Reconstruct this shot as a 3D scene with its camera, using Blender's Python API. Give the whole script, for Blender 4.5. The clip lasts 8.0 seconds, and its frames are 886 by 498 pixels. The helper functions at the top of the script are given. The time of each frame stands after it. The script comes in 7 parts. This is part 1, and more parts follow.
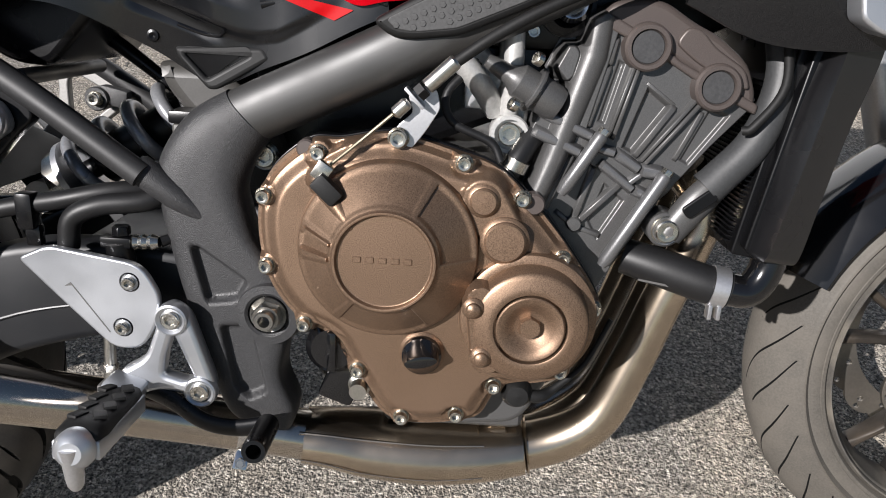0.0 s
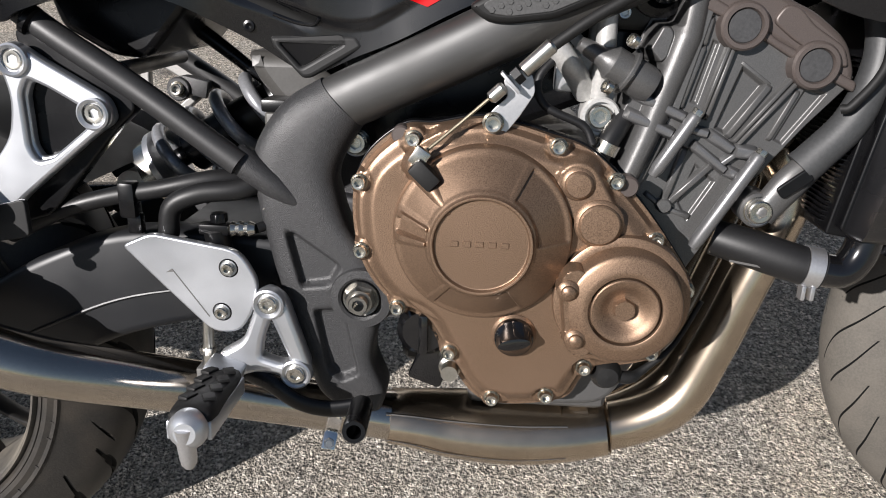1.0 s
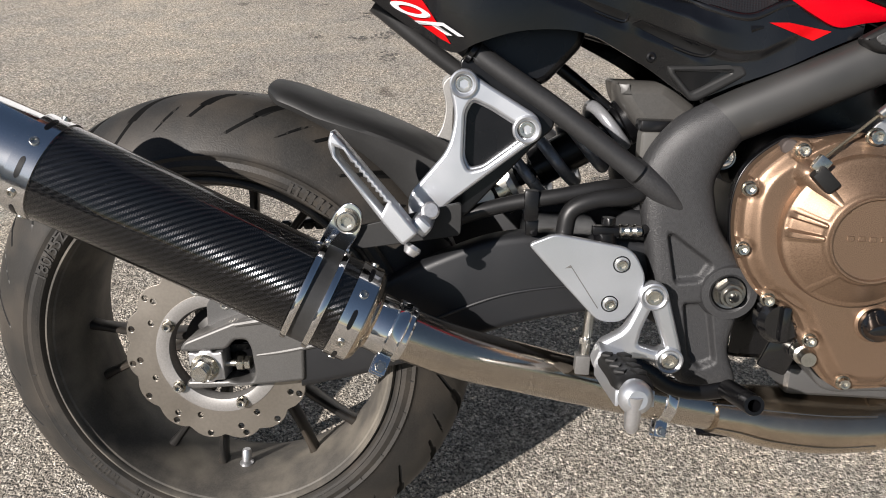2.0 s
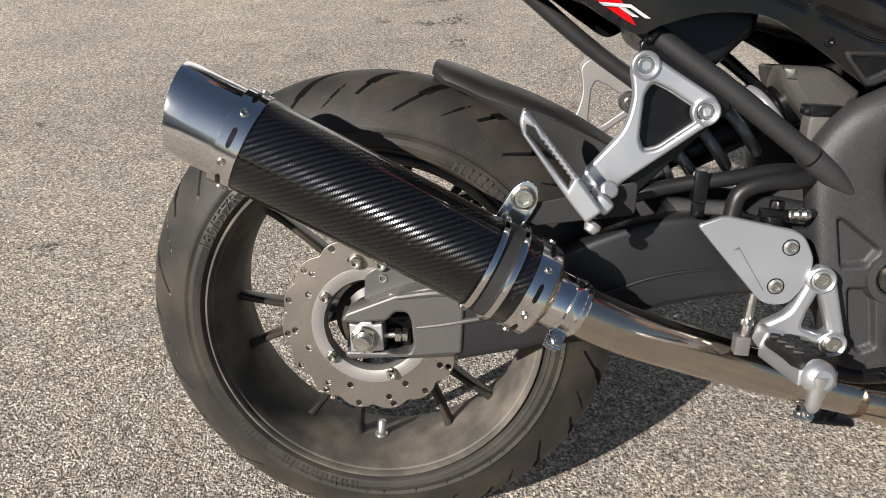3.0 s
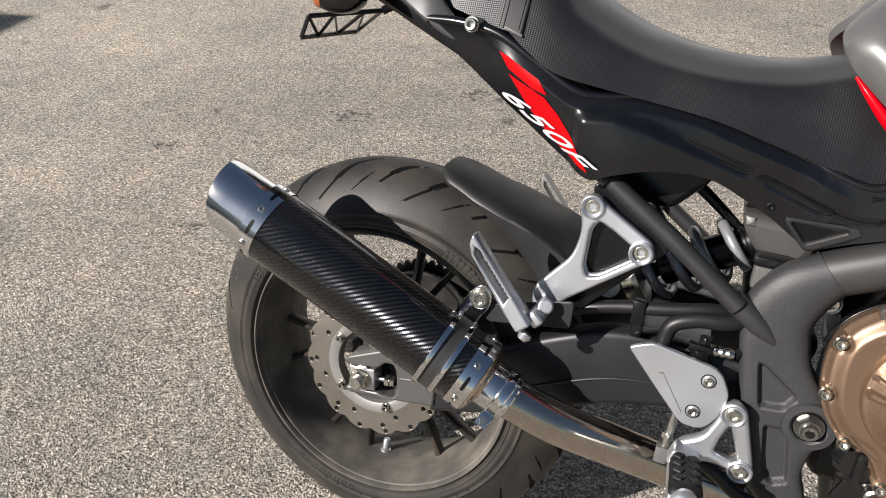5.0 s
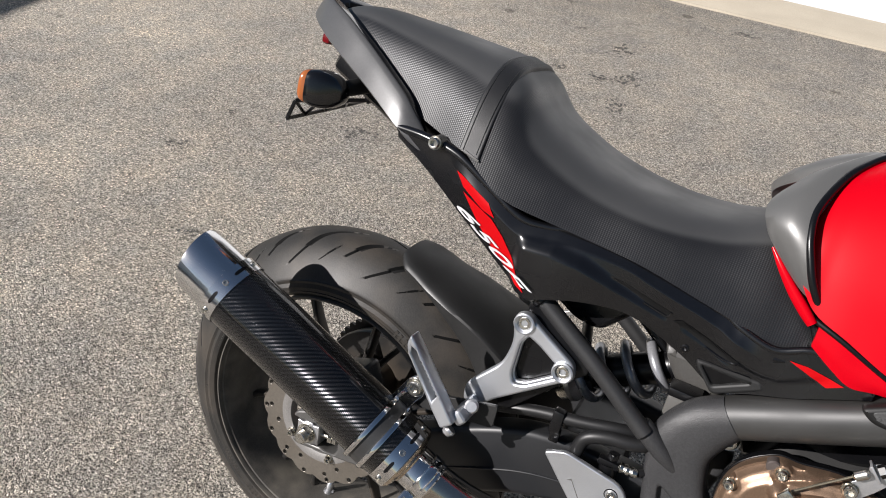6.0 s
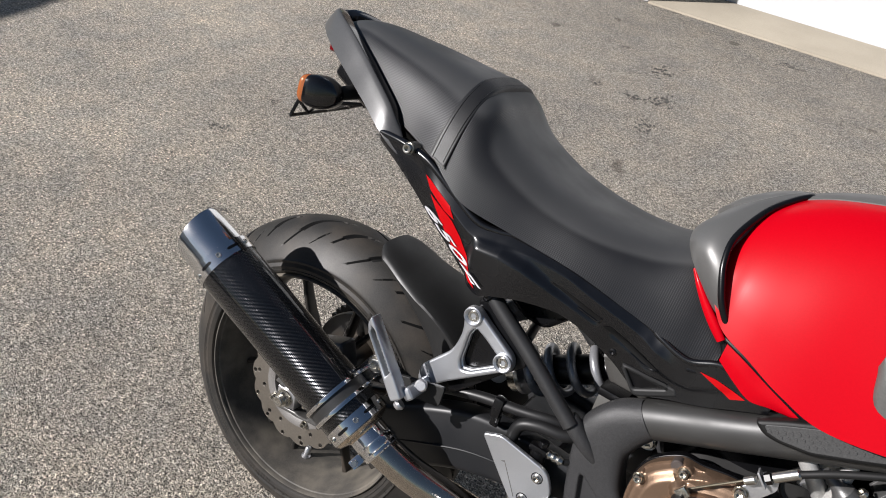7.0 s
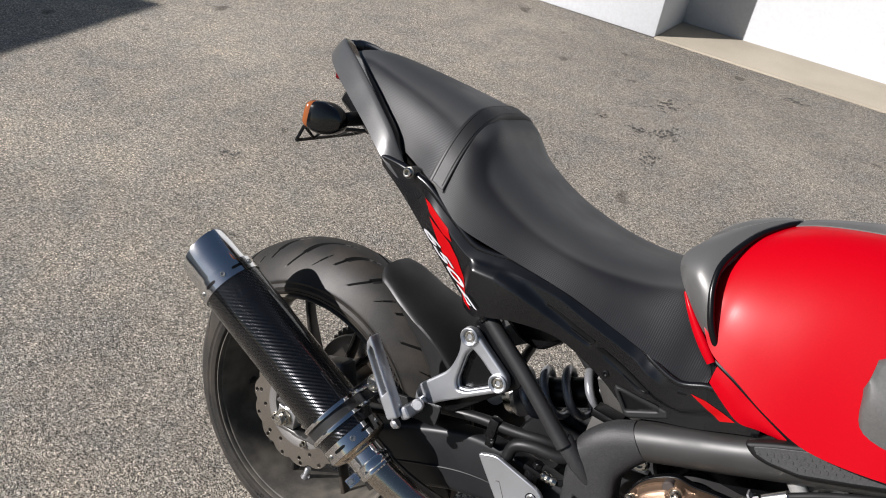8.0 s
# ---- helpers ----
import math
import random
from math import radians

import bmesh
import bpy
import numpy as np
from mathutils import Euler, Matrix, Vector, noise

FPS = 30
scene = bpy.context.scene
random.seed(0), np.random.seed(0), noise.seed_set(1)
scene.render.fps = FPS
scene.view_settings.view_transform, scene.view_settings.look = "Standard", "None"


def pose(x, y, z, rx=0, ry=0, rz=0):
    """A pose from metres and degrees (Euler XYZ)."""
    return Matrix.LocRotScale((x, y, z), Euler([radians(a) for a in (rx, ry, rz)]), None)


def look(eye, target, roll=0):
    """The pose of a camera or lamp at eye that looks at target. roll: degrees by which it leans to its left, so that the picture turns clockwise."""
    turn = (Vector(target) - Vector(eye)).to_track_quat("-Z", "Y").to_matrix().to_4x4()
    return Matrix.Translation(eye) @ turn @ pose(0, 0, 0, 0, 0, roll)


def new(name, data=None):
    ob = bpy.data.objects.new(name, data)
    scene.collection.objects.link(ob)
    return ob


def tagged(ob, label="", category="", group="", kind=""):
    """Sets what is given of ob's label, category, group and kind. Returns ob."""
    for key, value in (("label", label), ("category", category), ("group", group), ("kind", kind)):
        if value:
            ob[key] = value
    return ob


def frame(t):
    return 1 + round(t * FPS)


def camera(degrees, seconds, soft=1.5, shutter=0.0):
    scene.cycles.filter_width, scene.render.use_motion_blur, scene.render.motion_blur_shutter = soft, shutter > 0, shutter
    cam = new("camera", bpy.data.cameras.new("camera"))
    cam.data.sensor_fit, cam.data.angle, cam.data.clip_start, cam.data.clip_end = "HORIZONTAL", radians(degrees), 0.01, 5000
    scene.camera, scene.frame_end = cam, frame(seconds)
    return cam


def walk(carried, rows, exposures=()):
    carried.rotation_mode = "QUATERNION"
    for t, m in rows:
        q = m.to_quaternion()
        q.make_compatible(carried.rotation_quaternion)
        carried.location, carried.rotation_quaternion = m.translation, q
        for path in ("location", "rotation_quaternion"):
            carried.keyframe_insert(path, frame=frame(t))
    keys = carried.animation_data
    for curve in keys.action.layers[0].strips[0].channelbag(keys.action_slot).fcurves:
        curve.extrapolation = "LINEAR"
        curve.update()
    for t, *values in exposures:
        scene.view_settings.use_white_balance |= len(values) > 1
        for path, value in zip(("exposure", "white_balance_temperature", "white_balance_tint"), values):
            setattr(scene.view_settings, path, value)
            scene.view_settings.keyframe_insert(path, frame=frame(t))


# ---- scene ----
cam = camera(62.1, 8.0, soft=1.0)
PATH = [
    (0.0, (0.7542, -0.6175, 0.8928), (0.7413, 0.2033, 0.3217), 2.80),
    (0.5, (0.7463, -0.6154, 0.8973), (0.7160, 0.1928, 0.3102), 1.63),
    (1.0, (0.7021, -0.6257, 0.8968), (0.6453, 0.1785, 0.3052), 0.35),
    (1.5, (0.5511, -0.6794, 0.9098), (0.4439, 0.1247, 0.3251), -1.69),
    (2.0, (0.3303, -0.7687, 0.9043), (0.2667, 0.0779, 0.3759), 0.33),
    (2.2, (0.2776, -0.7794, 0.9070), (0.2198, 0.0692, 0.3812), 0.70),
    (3.3, (0.1730, -0.8135, 0.8950), (0.0504, 0.0158, 0.3499), 0.14),
    (3.5, (0.1750, -0.8171, 0.8851), (0.0371, 0.0124, 0.3438), -0.09),
    (4.0, (0.2045, -0.8194, 0.9212), (0.0272, -0.0204, 0.3466), -0.96),
    (4.5, (0.2890, -0.8293, 1.0410), (0.0234, -0.0675, 0.4502), -2.12),
    (5.0, (0.4259, -0.8034, 1.1166), (0.1027, -0.0541, 0.5386), -0.18),
    (5.2, (0.4637, -0.7965, 1.1485), (0.1352, -0.0493, 0.5706), 1.48),
    (6.3, (0.5071, -0.7399, 1.3099), (0.1615, -0.0197, 0.7085), 7.48),
    (6.5, (0.5448, -0.7417, 1.3178), (0.1866, -0.0290, 0.7147), 8.08),
    (7.0, (0.6314, -0.7737, 1.3567), (0.2401, -0.0762, 0.7565), 8.95),
    (7.5, (0.6567, -0.7892, 1.3681), (0.2332, -0.1011, 0.7790), 9.38),
    (8.0, (0.6616, -0.7888, 1.3633), (0.2418, -0.0805, 0.7957), 8.92),
]
walk(cam, [(t, look(eye, target, roll)) for t, eye, target, roll in PATH],
     exposures=((0.0, 0.82, 6500, 10), (1.2, 0.90, 6600, 10), (2.2, 0.96, 6850, 10), (3.5, 1.00, 6950, 10), (4.5, 1.00, 6900, 10), (5.2, 0.96, 6700, 10), (6.3, 0.81, 6550, 10), (7.0, 0.71, 6500, 10), (8.0, 0.66, 6500, 10)))

# ---- world and sun ----
SUN_FROM = Vector((-0.62, -0.74, 0.60)).normalized()   # low afternoon sun behind the bike's right rear
world = bpy.data.worlds.new("sky")
scene.world = world
world.use_nodes = True
wn = world.node_tree
sky = wn.nodes.new("ShaderNodeTexSky")
sky.sky_type = "NISHITA"
sky.sun_disc = False
sky.sun_elevation = math.asin(SUN_FROM.z)
sky.sun_rotation = math.atan2(SUN_FROM.x, SUN_FROM.y)
sky.air_density, sky.dust_density, sky.ozone_density = 1.0, 0.6, 1.2
wn.links.new(sky.outputs[0], wn.nodes["Background"].inputs[0])
wn.nodes["Background"].inputs[1].default_value = 0.038
sun = new("sun", bpy.data.lights.new("sun", "SUN"))
sun.data.energy, sun.data.angle, sun.data.color = 5.0, radians(0.55), (1.0, 0.962, 0.950)
sun.matrix_world = look(SUN_FROM * 20, (0, 0, 0))

# ---- materials ----
def shader(name, base, rough=0.5, metal=0.0, grain=0.0, grain_scale=400.0, stain=0.0, stain_scale=14.0, bump=0.0, bump_scale=500.0,
           coat=0.0, coat_rough=0.04, dust=0.0, dust_colour=(0.32, 0.27, 0.21), spec=0.5):
    """A painted or bare surface: fine grain, broad stains that also shift the gloss, optional dust and relief."""
    m = bpy.data.materials.new(name)
    m.use_nodes = True
    nt = m.node_tree
    b = nt.nodes["Principled BSDF"]
    b.inputs["Roughness"].default_value, b.inputs["Metallic"].default_value = rough, metal
    b.inputs["Coat Weight"].default_value, b.inputs["Coat Roughness"].default_value = coat, coat_rough
    b.inputs["Specular IOR Level"].default_value = spec
    co = nt.nodes.new("ShaderNodeTexCoord").outputs["Object"]

    def noise_at(scale, detail=3.0):
        n = nt.nodes.new("ShaderNodeTexNoise")
        n.inputs["Scale"].default_value, n.inputs["Detail"].default_value = scale, detail
        nt.links.new(co, n.inputs["Vector"])
        return n.outputs["Fac"]

    def ranged(value, lo, hi, a=0.3, z=0.7):
        r = nt.nodes.new("ShaderNodeMapRange")
        for i, v in enumerate((a, z, lo, hi)):
            r.inputs[i + 1].default_value = v
        nt.links.new(value, r.inputs[0])
        return r.outputs[0]

    def mixed(fac, a, c, blend="MIX"):
        x = nt.nodes.new("ShaderNodeMix")
        x.data_type, x.blend_type = "RGBA", blend
        for socket, v in ((x.inputs[0], fac), (x.inputs[6], a), (x.inputs[7], c)):
            if isinstance(v, (tuple, float)):
                socket.default_value = v
            else:
                nt.links.new(v, socket)
        return x.outputs[2]

    colour = (*base, 1.0)
    broad = noise_at(stain_scale)
    if grain:
        f = noise_at(grain_scale, 2.0)
        colour = mixed(ranged(f, 0.0, 1.0), tuple(c * (1 - grain) for c in base) + (1.0,), tuple(min(1, c * (1 + grain)) for c in base) + (1.0,))
    if stain:
        colour = mixed(ranged(broad, 0.0, stain), colour, tuple(c * 0.55 for c in base) + (1.0,))
    if dust:
        colour = mixed(ranged(noise_at(stain_scale * 2.3, 6.0), 0.0, dust, 0.42, 0.68), colour, (*dust_colour, 1.0))
    if isinstance(colour, tuple):
        b.inputs["Base Color"].default_value = colour
    else:
        nt.links.new(colour, b.inputs["Base Color"])
    nt.links.new(ranged(broad, rough * 0.85, min(1.0, rough * 1.2 + 0.02)), b.inputs["Roughness"])
    if bump:
        bp = nt.nodes.new("ShaderNodeBump")
        bp.inputs["Strength"].default_value, bp.inputs["Distance"].default_value = bump, 0.001
        nt.links.new(noise_at(bump_scale, 2.0), bp.inputs["Height"])
        nt.links.new(bp.outputs[0], b.inputs["Normal"])
    return m


BRONZE = shader("bronze_paint", (0.210, 0.139, 0.093), 0.40, 0.75, grain=0.42, grain_scale=1100, stain=0.25, bump=0.14, bump_scale=1300)
BROWN = shader("brown_head_cover", (0.082, 0.067, 0.061), 0.46, 0.35, grain=0.15, grain_scale=1500, stain=0.3, bump=0.05)
CAST = shader("grey_cast_alloy", (0.096, 0.095, 0.094), 0.36, 0.45, grain=0.15, grain_scale=900, stain=0.35, bump=0.12, bump_scale=900)
BARE = shader("bare_alloy", (0.54, 0.54, 0.55), 0.36, 0.9, grain=0.06, stain=0.15, bump=0.03)
SATIN = shader("silver_paint", (0.51, 0.525, 0.55), 0.34, 0.85, grain=0.05, grain_scale=2200, stain=0.08, bump=0.02)
STEEL = shader("zinc_steel", (0.55, 0.53, 0.48), 0.26, 1.0, grain=0.1, stain=0.3)
CHROME = shader("polished_steel", (0.72, 0.71, 0.70), 0.09, 1.0, grain=0.03, stain=0.12)
BRIGHT_PIPE = shader("polished_tinted_steel", (0.54, 0.485, 0.42), 0.14, 1.0, grain=0.06, stain=0.4, stain_scale=9)
PIPE = shader("heat_tinted_steel", (0.57, 0.475, 0.37), 0.21, 1.0, grain=0.10, grain_scale=60, stain=0.45, stain_scale=9, bump=0.03, bump_scale=60)
CAST_BLACK = shader("textured_black_paint", (0.028, 0.028, 0.029), 0.42, 0.0, grain=0.2, stain=0.2, bump=0.5, bump_scale=1000, spec=0.40)
RAIL = shader("satin_frame_tube_paint", (0.017, 0.017, 0.0175), 0.44, 0.0, grain=0.15, stain=0.2, bump=0.05, bump_scale=900)
TIP = shader("polished_outlet_steel", (0.76, 0.755, 0.75), 0.12, 1.0, grain=0.03, grain_scale=600, stain=0.12)
SPAR = shader("dark_grey_metallic", (0.020, 0.0195, 0.0185), 0.46, 0.1, grain=0.12, grain_scale=2500, stain=0.12, spec=0.9, bump=0.05, bump_scale=900)
BLACK = shader("satin_black", (0.003, 0.003, 0.0035), 0.28, 0.0, grain=0.15, stain=0.2, bump=0.03, spec=0.3)
PLASTIC = shader("black_plastic", (0.0035, 0.0035, 0.004), 0.26, 0.0, grain=0.1, stain=0.25, bump=0.05, bump_scale=900, spec=0.35)
SHROUD = shader("satin_black_shroud_plastic", (0.0055, 0.0055, 0.0062), 0.30, 0.0, grain=0.08, stain=0.15, bump=0.03, bump_scale=1200, spec=0.7)
GLOSS = shader("gloss_black_plastic", (0.004, 0.004, 0.0045), 0.14, 0.0, grain=0.05, stain=0.3, coat=0.4)
GREY_PLASTIC = shader("grey_plastic", (0.085, 0.083, 0.08), 0.5, 0.0, grain=0.1, stain=0.2, bump=0.06, bump_scale=800)
RUBBER = shader("black_rubber", (0.006, 0.006, 0.006), 0.58, 0.0, grain=0.2, stain=0.2, bump=0.08, bump_scale=500, spec=0.3)
RUBBER_GREY = shader("grey_rubber_plug", (0.035, 0.035, 0.036), 0.5, 0.0, grain=0.2, stain=0.2, bump=0.1)
GREY_HOSE = shader("grey_black_hose", (0.032, 0.033, 0.034), 0.5, 0.0, grain=0.15, stain=0.2, bump=0.08)
TYRE = shader("tyre_rubber", (0.022, 0.0208, 0.0192), 0.46, 0.0, grain=0.2, stain=0.3, stain_scale=7, bump=0.2, bump_scale=500, spec=0.28, dust=0.5, dust_colour=(0.060, 0.050, 0.040))
BARREL = shader("dusty_rim_barrel", (0.075, 0.070, 0.063), 0.48, 0.0, grain=0.15, stain=0.5, stain_scale=8, spec=0.15, dust=0.6, dust_colour=(0.185, 0.165, 0.135))
TYRE_DUSTY = shader("dusty_front_tyre_rubber", (0.082, 0.075, 0.065), 0.6, 0.0, grain=0.15, stain=0.25, stain_scale=9, bump=0.15, bump_scale=700, spec=0.3, dust=0.5, dust_colour=(0.11, 0.098, 0.083))
HUGGER = shader("matt_grey_black_plastic", (0.015, 0.015, 0.015), 0.46, 0.0, grain=0.1, stain=0.2, bump=0.05, bump_scale=900, spec=0.3)
# sunlit copy of the swing arm's grey: the sun on its end is in the colour
ARM_END = shader("sunlit_arm_end_grey", (0.085, 0.083, 0.080), 0.42, 0.4, grain=0.15, grain_scale=900, stain=0.25, bump=0.1, bump_scale=900)
RIM = shader("dusty_dark_rim", (0.020, 0.019, 0.018), 0.33, 0.2, grain=0.12, stain=0.35, stain_scale=6, spec=0.4, dust=0.55, dust_colour=(0.085, 0.066, 0.048))
# shaded copy of the same arm: the silencer's shade is in the colour
SWING = shader("shaded_swingarm_paint", (0.012, 0.0125, 0.014), 0.42, 0.1, grain=0.12, grain_scale=1500, stain=0.2)
DISC = shader("brushed_disc_steel", (0.275, 0.25, 0.218), 0.36, 0.9, grain=0.06, grain_scale=250, stain=0.2)
RED = shader("red_paint", (0.37, 0.0004, 0.0055), 0.36, 0.0, grain=0.03, stain=0.10, stain_scale=5, coat=0.09, coat_rough=0.16, spec=0.06)
RED_DECAL = shader("red_decal", (0.36, 0.0008, 0.003), 0.42, 0.0, grain=0.03, spec=0.15)
WHITE_DECAL = shader("pale_silver_decal", (0.46, 0.46, 0.47), 0.4, 0.0)
AMBER = shader("amber_lens", (0.28, 0.085, 0.025), 0.15, 0.0, coat=0.4)
PANEL_GREY = shader("satin_black_panel_plastic", (0.0028, 0.0029, 0.0036), 0.23, 0.0, grain=0.08, stain=0.15, bump=0.02, bump_scale=1200, spec=0.65)
# near-black that paints in the shade of tread grooves and panel slots
GROOVE = shader("shaded_groove_black", (0.004, 0.004, 0.004), 0.7, 0.0, spec=0.2)
HOSE = shader("black_hose", (0.008, 0.008, 0.0085), 0.46, 0.0, grain=0.15, stain=0.2, bump=0.06, spec=0.35)
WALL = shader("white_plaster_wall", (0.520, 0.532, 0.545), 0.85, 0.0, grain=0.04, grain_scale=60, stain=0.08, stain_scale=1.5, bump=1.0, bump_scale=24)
SILL = shader("cream_concrete", (0.34, 0.30, 0.235), 0.9, 0.0, grain=0.12, grain_scale=180, stain=0.35, stain_scale=2.2, bump=0.4, bump_scale=220)


def carbon():
    """Twill carbon weave under clear lacquer; the two thread directions differ in gloss direction only by relief and tone."""
    m = bpy.data.materials.new("carbon_weave")
    m.use_nodes = True
    nt = m.node_tree
    b = nt.nodes["Principled BSDF"]
    b.inputs["Roughness"].default_value, b.inputs["Coat Weight"].default_value, b.inputs["Coat Roughness"].default_value = 0.24, 0.9, 0.03
    b.inputs["Metallic"].default_value = 0.8
    uv = nt.nodes.new("ShaderNodeUVMap").outputs[0]
    sep = nt.nodes.new("ShaderNodeSeparateXYZ")
    nt.links.new(uv, sep.inputs[0])

    def op(kind, a, c):
        n = nt.nodes.new("ShaderNodeMath")
        n.operation = kind
        for i, v in enumerate((a, c)):
            if isinstance(v, (int, float)):
                n.inputs[i].default_value = v
            else:
                nt.links.new(v, n.inputs[i])
        return n.outputs[0]
    u, v = op("MULTIPLY", sep.outputs[0], 1.0), op("MULTIPLY", sep.outputs[1], 1.0)
    fu, fv = op("FLOOR", u, 0), op("FLOOR", v, 0)
    twill = op("LESS_THAN", op("MODULO", op("ADD", fu, fv), 4.0), 1.5)
    across = op("ABSOLUTE", op("SUBTRACT", op("FRACT", u, 0), 0.5), 0)
    along = op("ABSOLUTE", op("SUBTRACT", op("FRACT", v, 0), 0.5), 0)
    n = nt.nodes.new("ShaderNodeMix")
    n.data_type = "FLOAT"
    nt.links.new(twill, n.inputs[0]), nt.links.new(across, n.inputs[2]), nt.links.new(along, n.inputs[3])
    bp = nt.nodes.new("ShaderNodeBump")
    bp.invert = True
    bp.inputs["Strength"].default_value, bp.inputs["Distance"].default_value = 0.75, 0.0015
    nt.links.new(n.outputs[0], bp.inputs["Height"])
    nt.links.new(bp.outputs[0], b.inputs["Normal"])
    c = nt.nodes.new("ShaderNodeMix")
    c.data_type = "RGBA"
    c.inputs[6].default_value, c.inputs[7].default_value = (0.004, 0.004, 0.0045, 1), (0.026, 0.026, 0.028, 1)
    nt.links.new(twill, c.inputs[0]), nt.links.new(c.outputs[2], b.inputs["Base Color"])
    return m


CARBON = carbon()


def seat_vinyl():
    """Black seat vinyl: fine embossed rows on the sides that fade out into a plain top, whose sheen is painted in as a
    paler tone.
    """
    m = shader("embossed_seat_vinyl", (0.0085, 0.0086, 0.0096), 0.38, 0.0, grain=0.12, grain_scale=1800, stain=0.2, spec=0.5)
    nt = m.node_tree
    b = nt.nodes["Principled BSDF"]

    def op(kind, a, c=0.0):
        n = nt.nodes.new("ShaderNodeMath")
        n.operation = kind
        for i, v in enumerate((a, c)):
            if isinstance(v, (int, float)):
                n.inputs[i].default_value = v
            else:
                nt.links.new(v, n.inputs[i])
        return n.outputs[0]

    def parts_of(vector):
        s = nt.nodes.new("ShaderNodeSeparateXYZ")
        nt.links.new(vector, s.inputs[0])
        return s.outputs
    x, y, z = parts_of(nt.nodes["Texture Coordinate"].outputs["Object"])
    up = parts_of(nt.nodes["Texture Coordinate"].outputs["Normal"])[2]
    v = op("SUBTRACT", z, op("MULTIPLY", op("ABSOLUTE", y), 0.8))
    k = 2 * math.pi / 0.0029
    rows = op("MULTIPLY", op("SINE", op("MULTIPLY", op("ADD", x, v), k * 0.5)), op("SINE", op("MULTIPLY", op("SUBTRACT", x, v), k * 0.5)))
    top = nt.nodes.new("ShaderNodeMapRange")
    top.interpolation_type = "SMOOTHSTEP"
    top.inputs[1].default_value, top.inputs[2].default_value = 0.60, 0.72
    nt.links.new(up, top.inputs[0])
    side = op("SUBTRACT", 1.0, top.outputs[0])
    bp = nt.nodes.new("ShaderNodeBump")
    bp.inputs["Strength"].default_value, bp.inputs["Distance"].default_value = 0.27, 0.0004
    nt.links.new(op("MULTIPLY", rows, side), bp.inputs["Height"])
    nt.links.new(bp.outputs[0], b.inputs["Normal"])
    old = b.inputs["Base Color"].links[0].from_socket
    # upward-facing vinyl gets a paler colour that carries its grazing sheen
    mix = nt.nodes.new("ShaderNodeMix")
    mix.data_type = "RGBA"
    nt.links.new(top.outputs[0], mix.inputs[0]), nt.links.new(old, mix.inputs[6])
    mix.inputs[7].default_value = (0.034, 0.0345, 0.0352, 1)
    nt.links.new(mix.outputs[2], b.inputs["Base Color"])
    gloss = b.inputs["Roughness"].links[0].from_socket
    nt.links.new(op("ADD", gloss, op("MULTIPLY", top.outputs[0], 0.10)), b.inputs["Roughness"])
    return m


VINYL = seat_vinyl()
VINYL_SMOOTH = shader("plain_seat_vinyl", (0.0075, 0.0075, 0.008), 0.46, 0.0, spec=0.5, grain=0.15, grain_scale=2500, bump=0.2, bump_scale=1200)


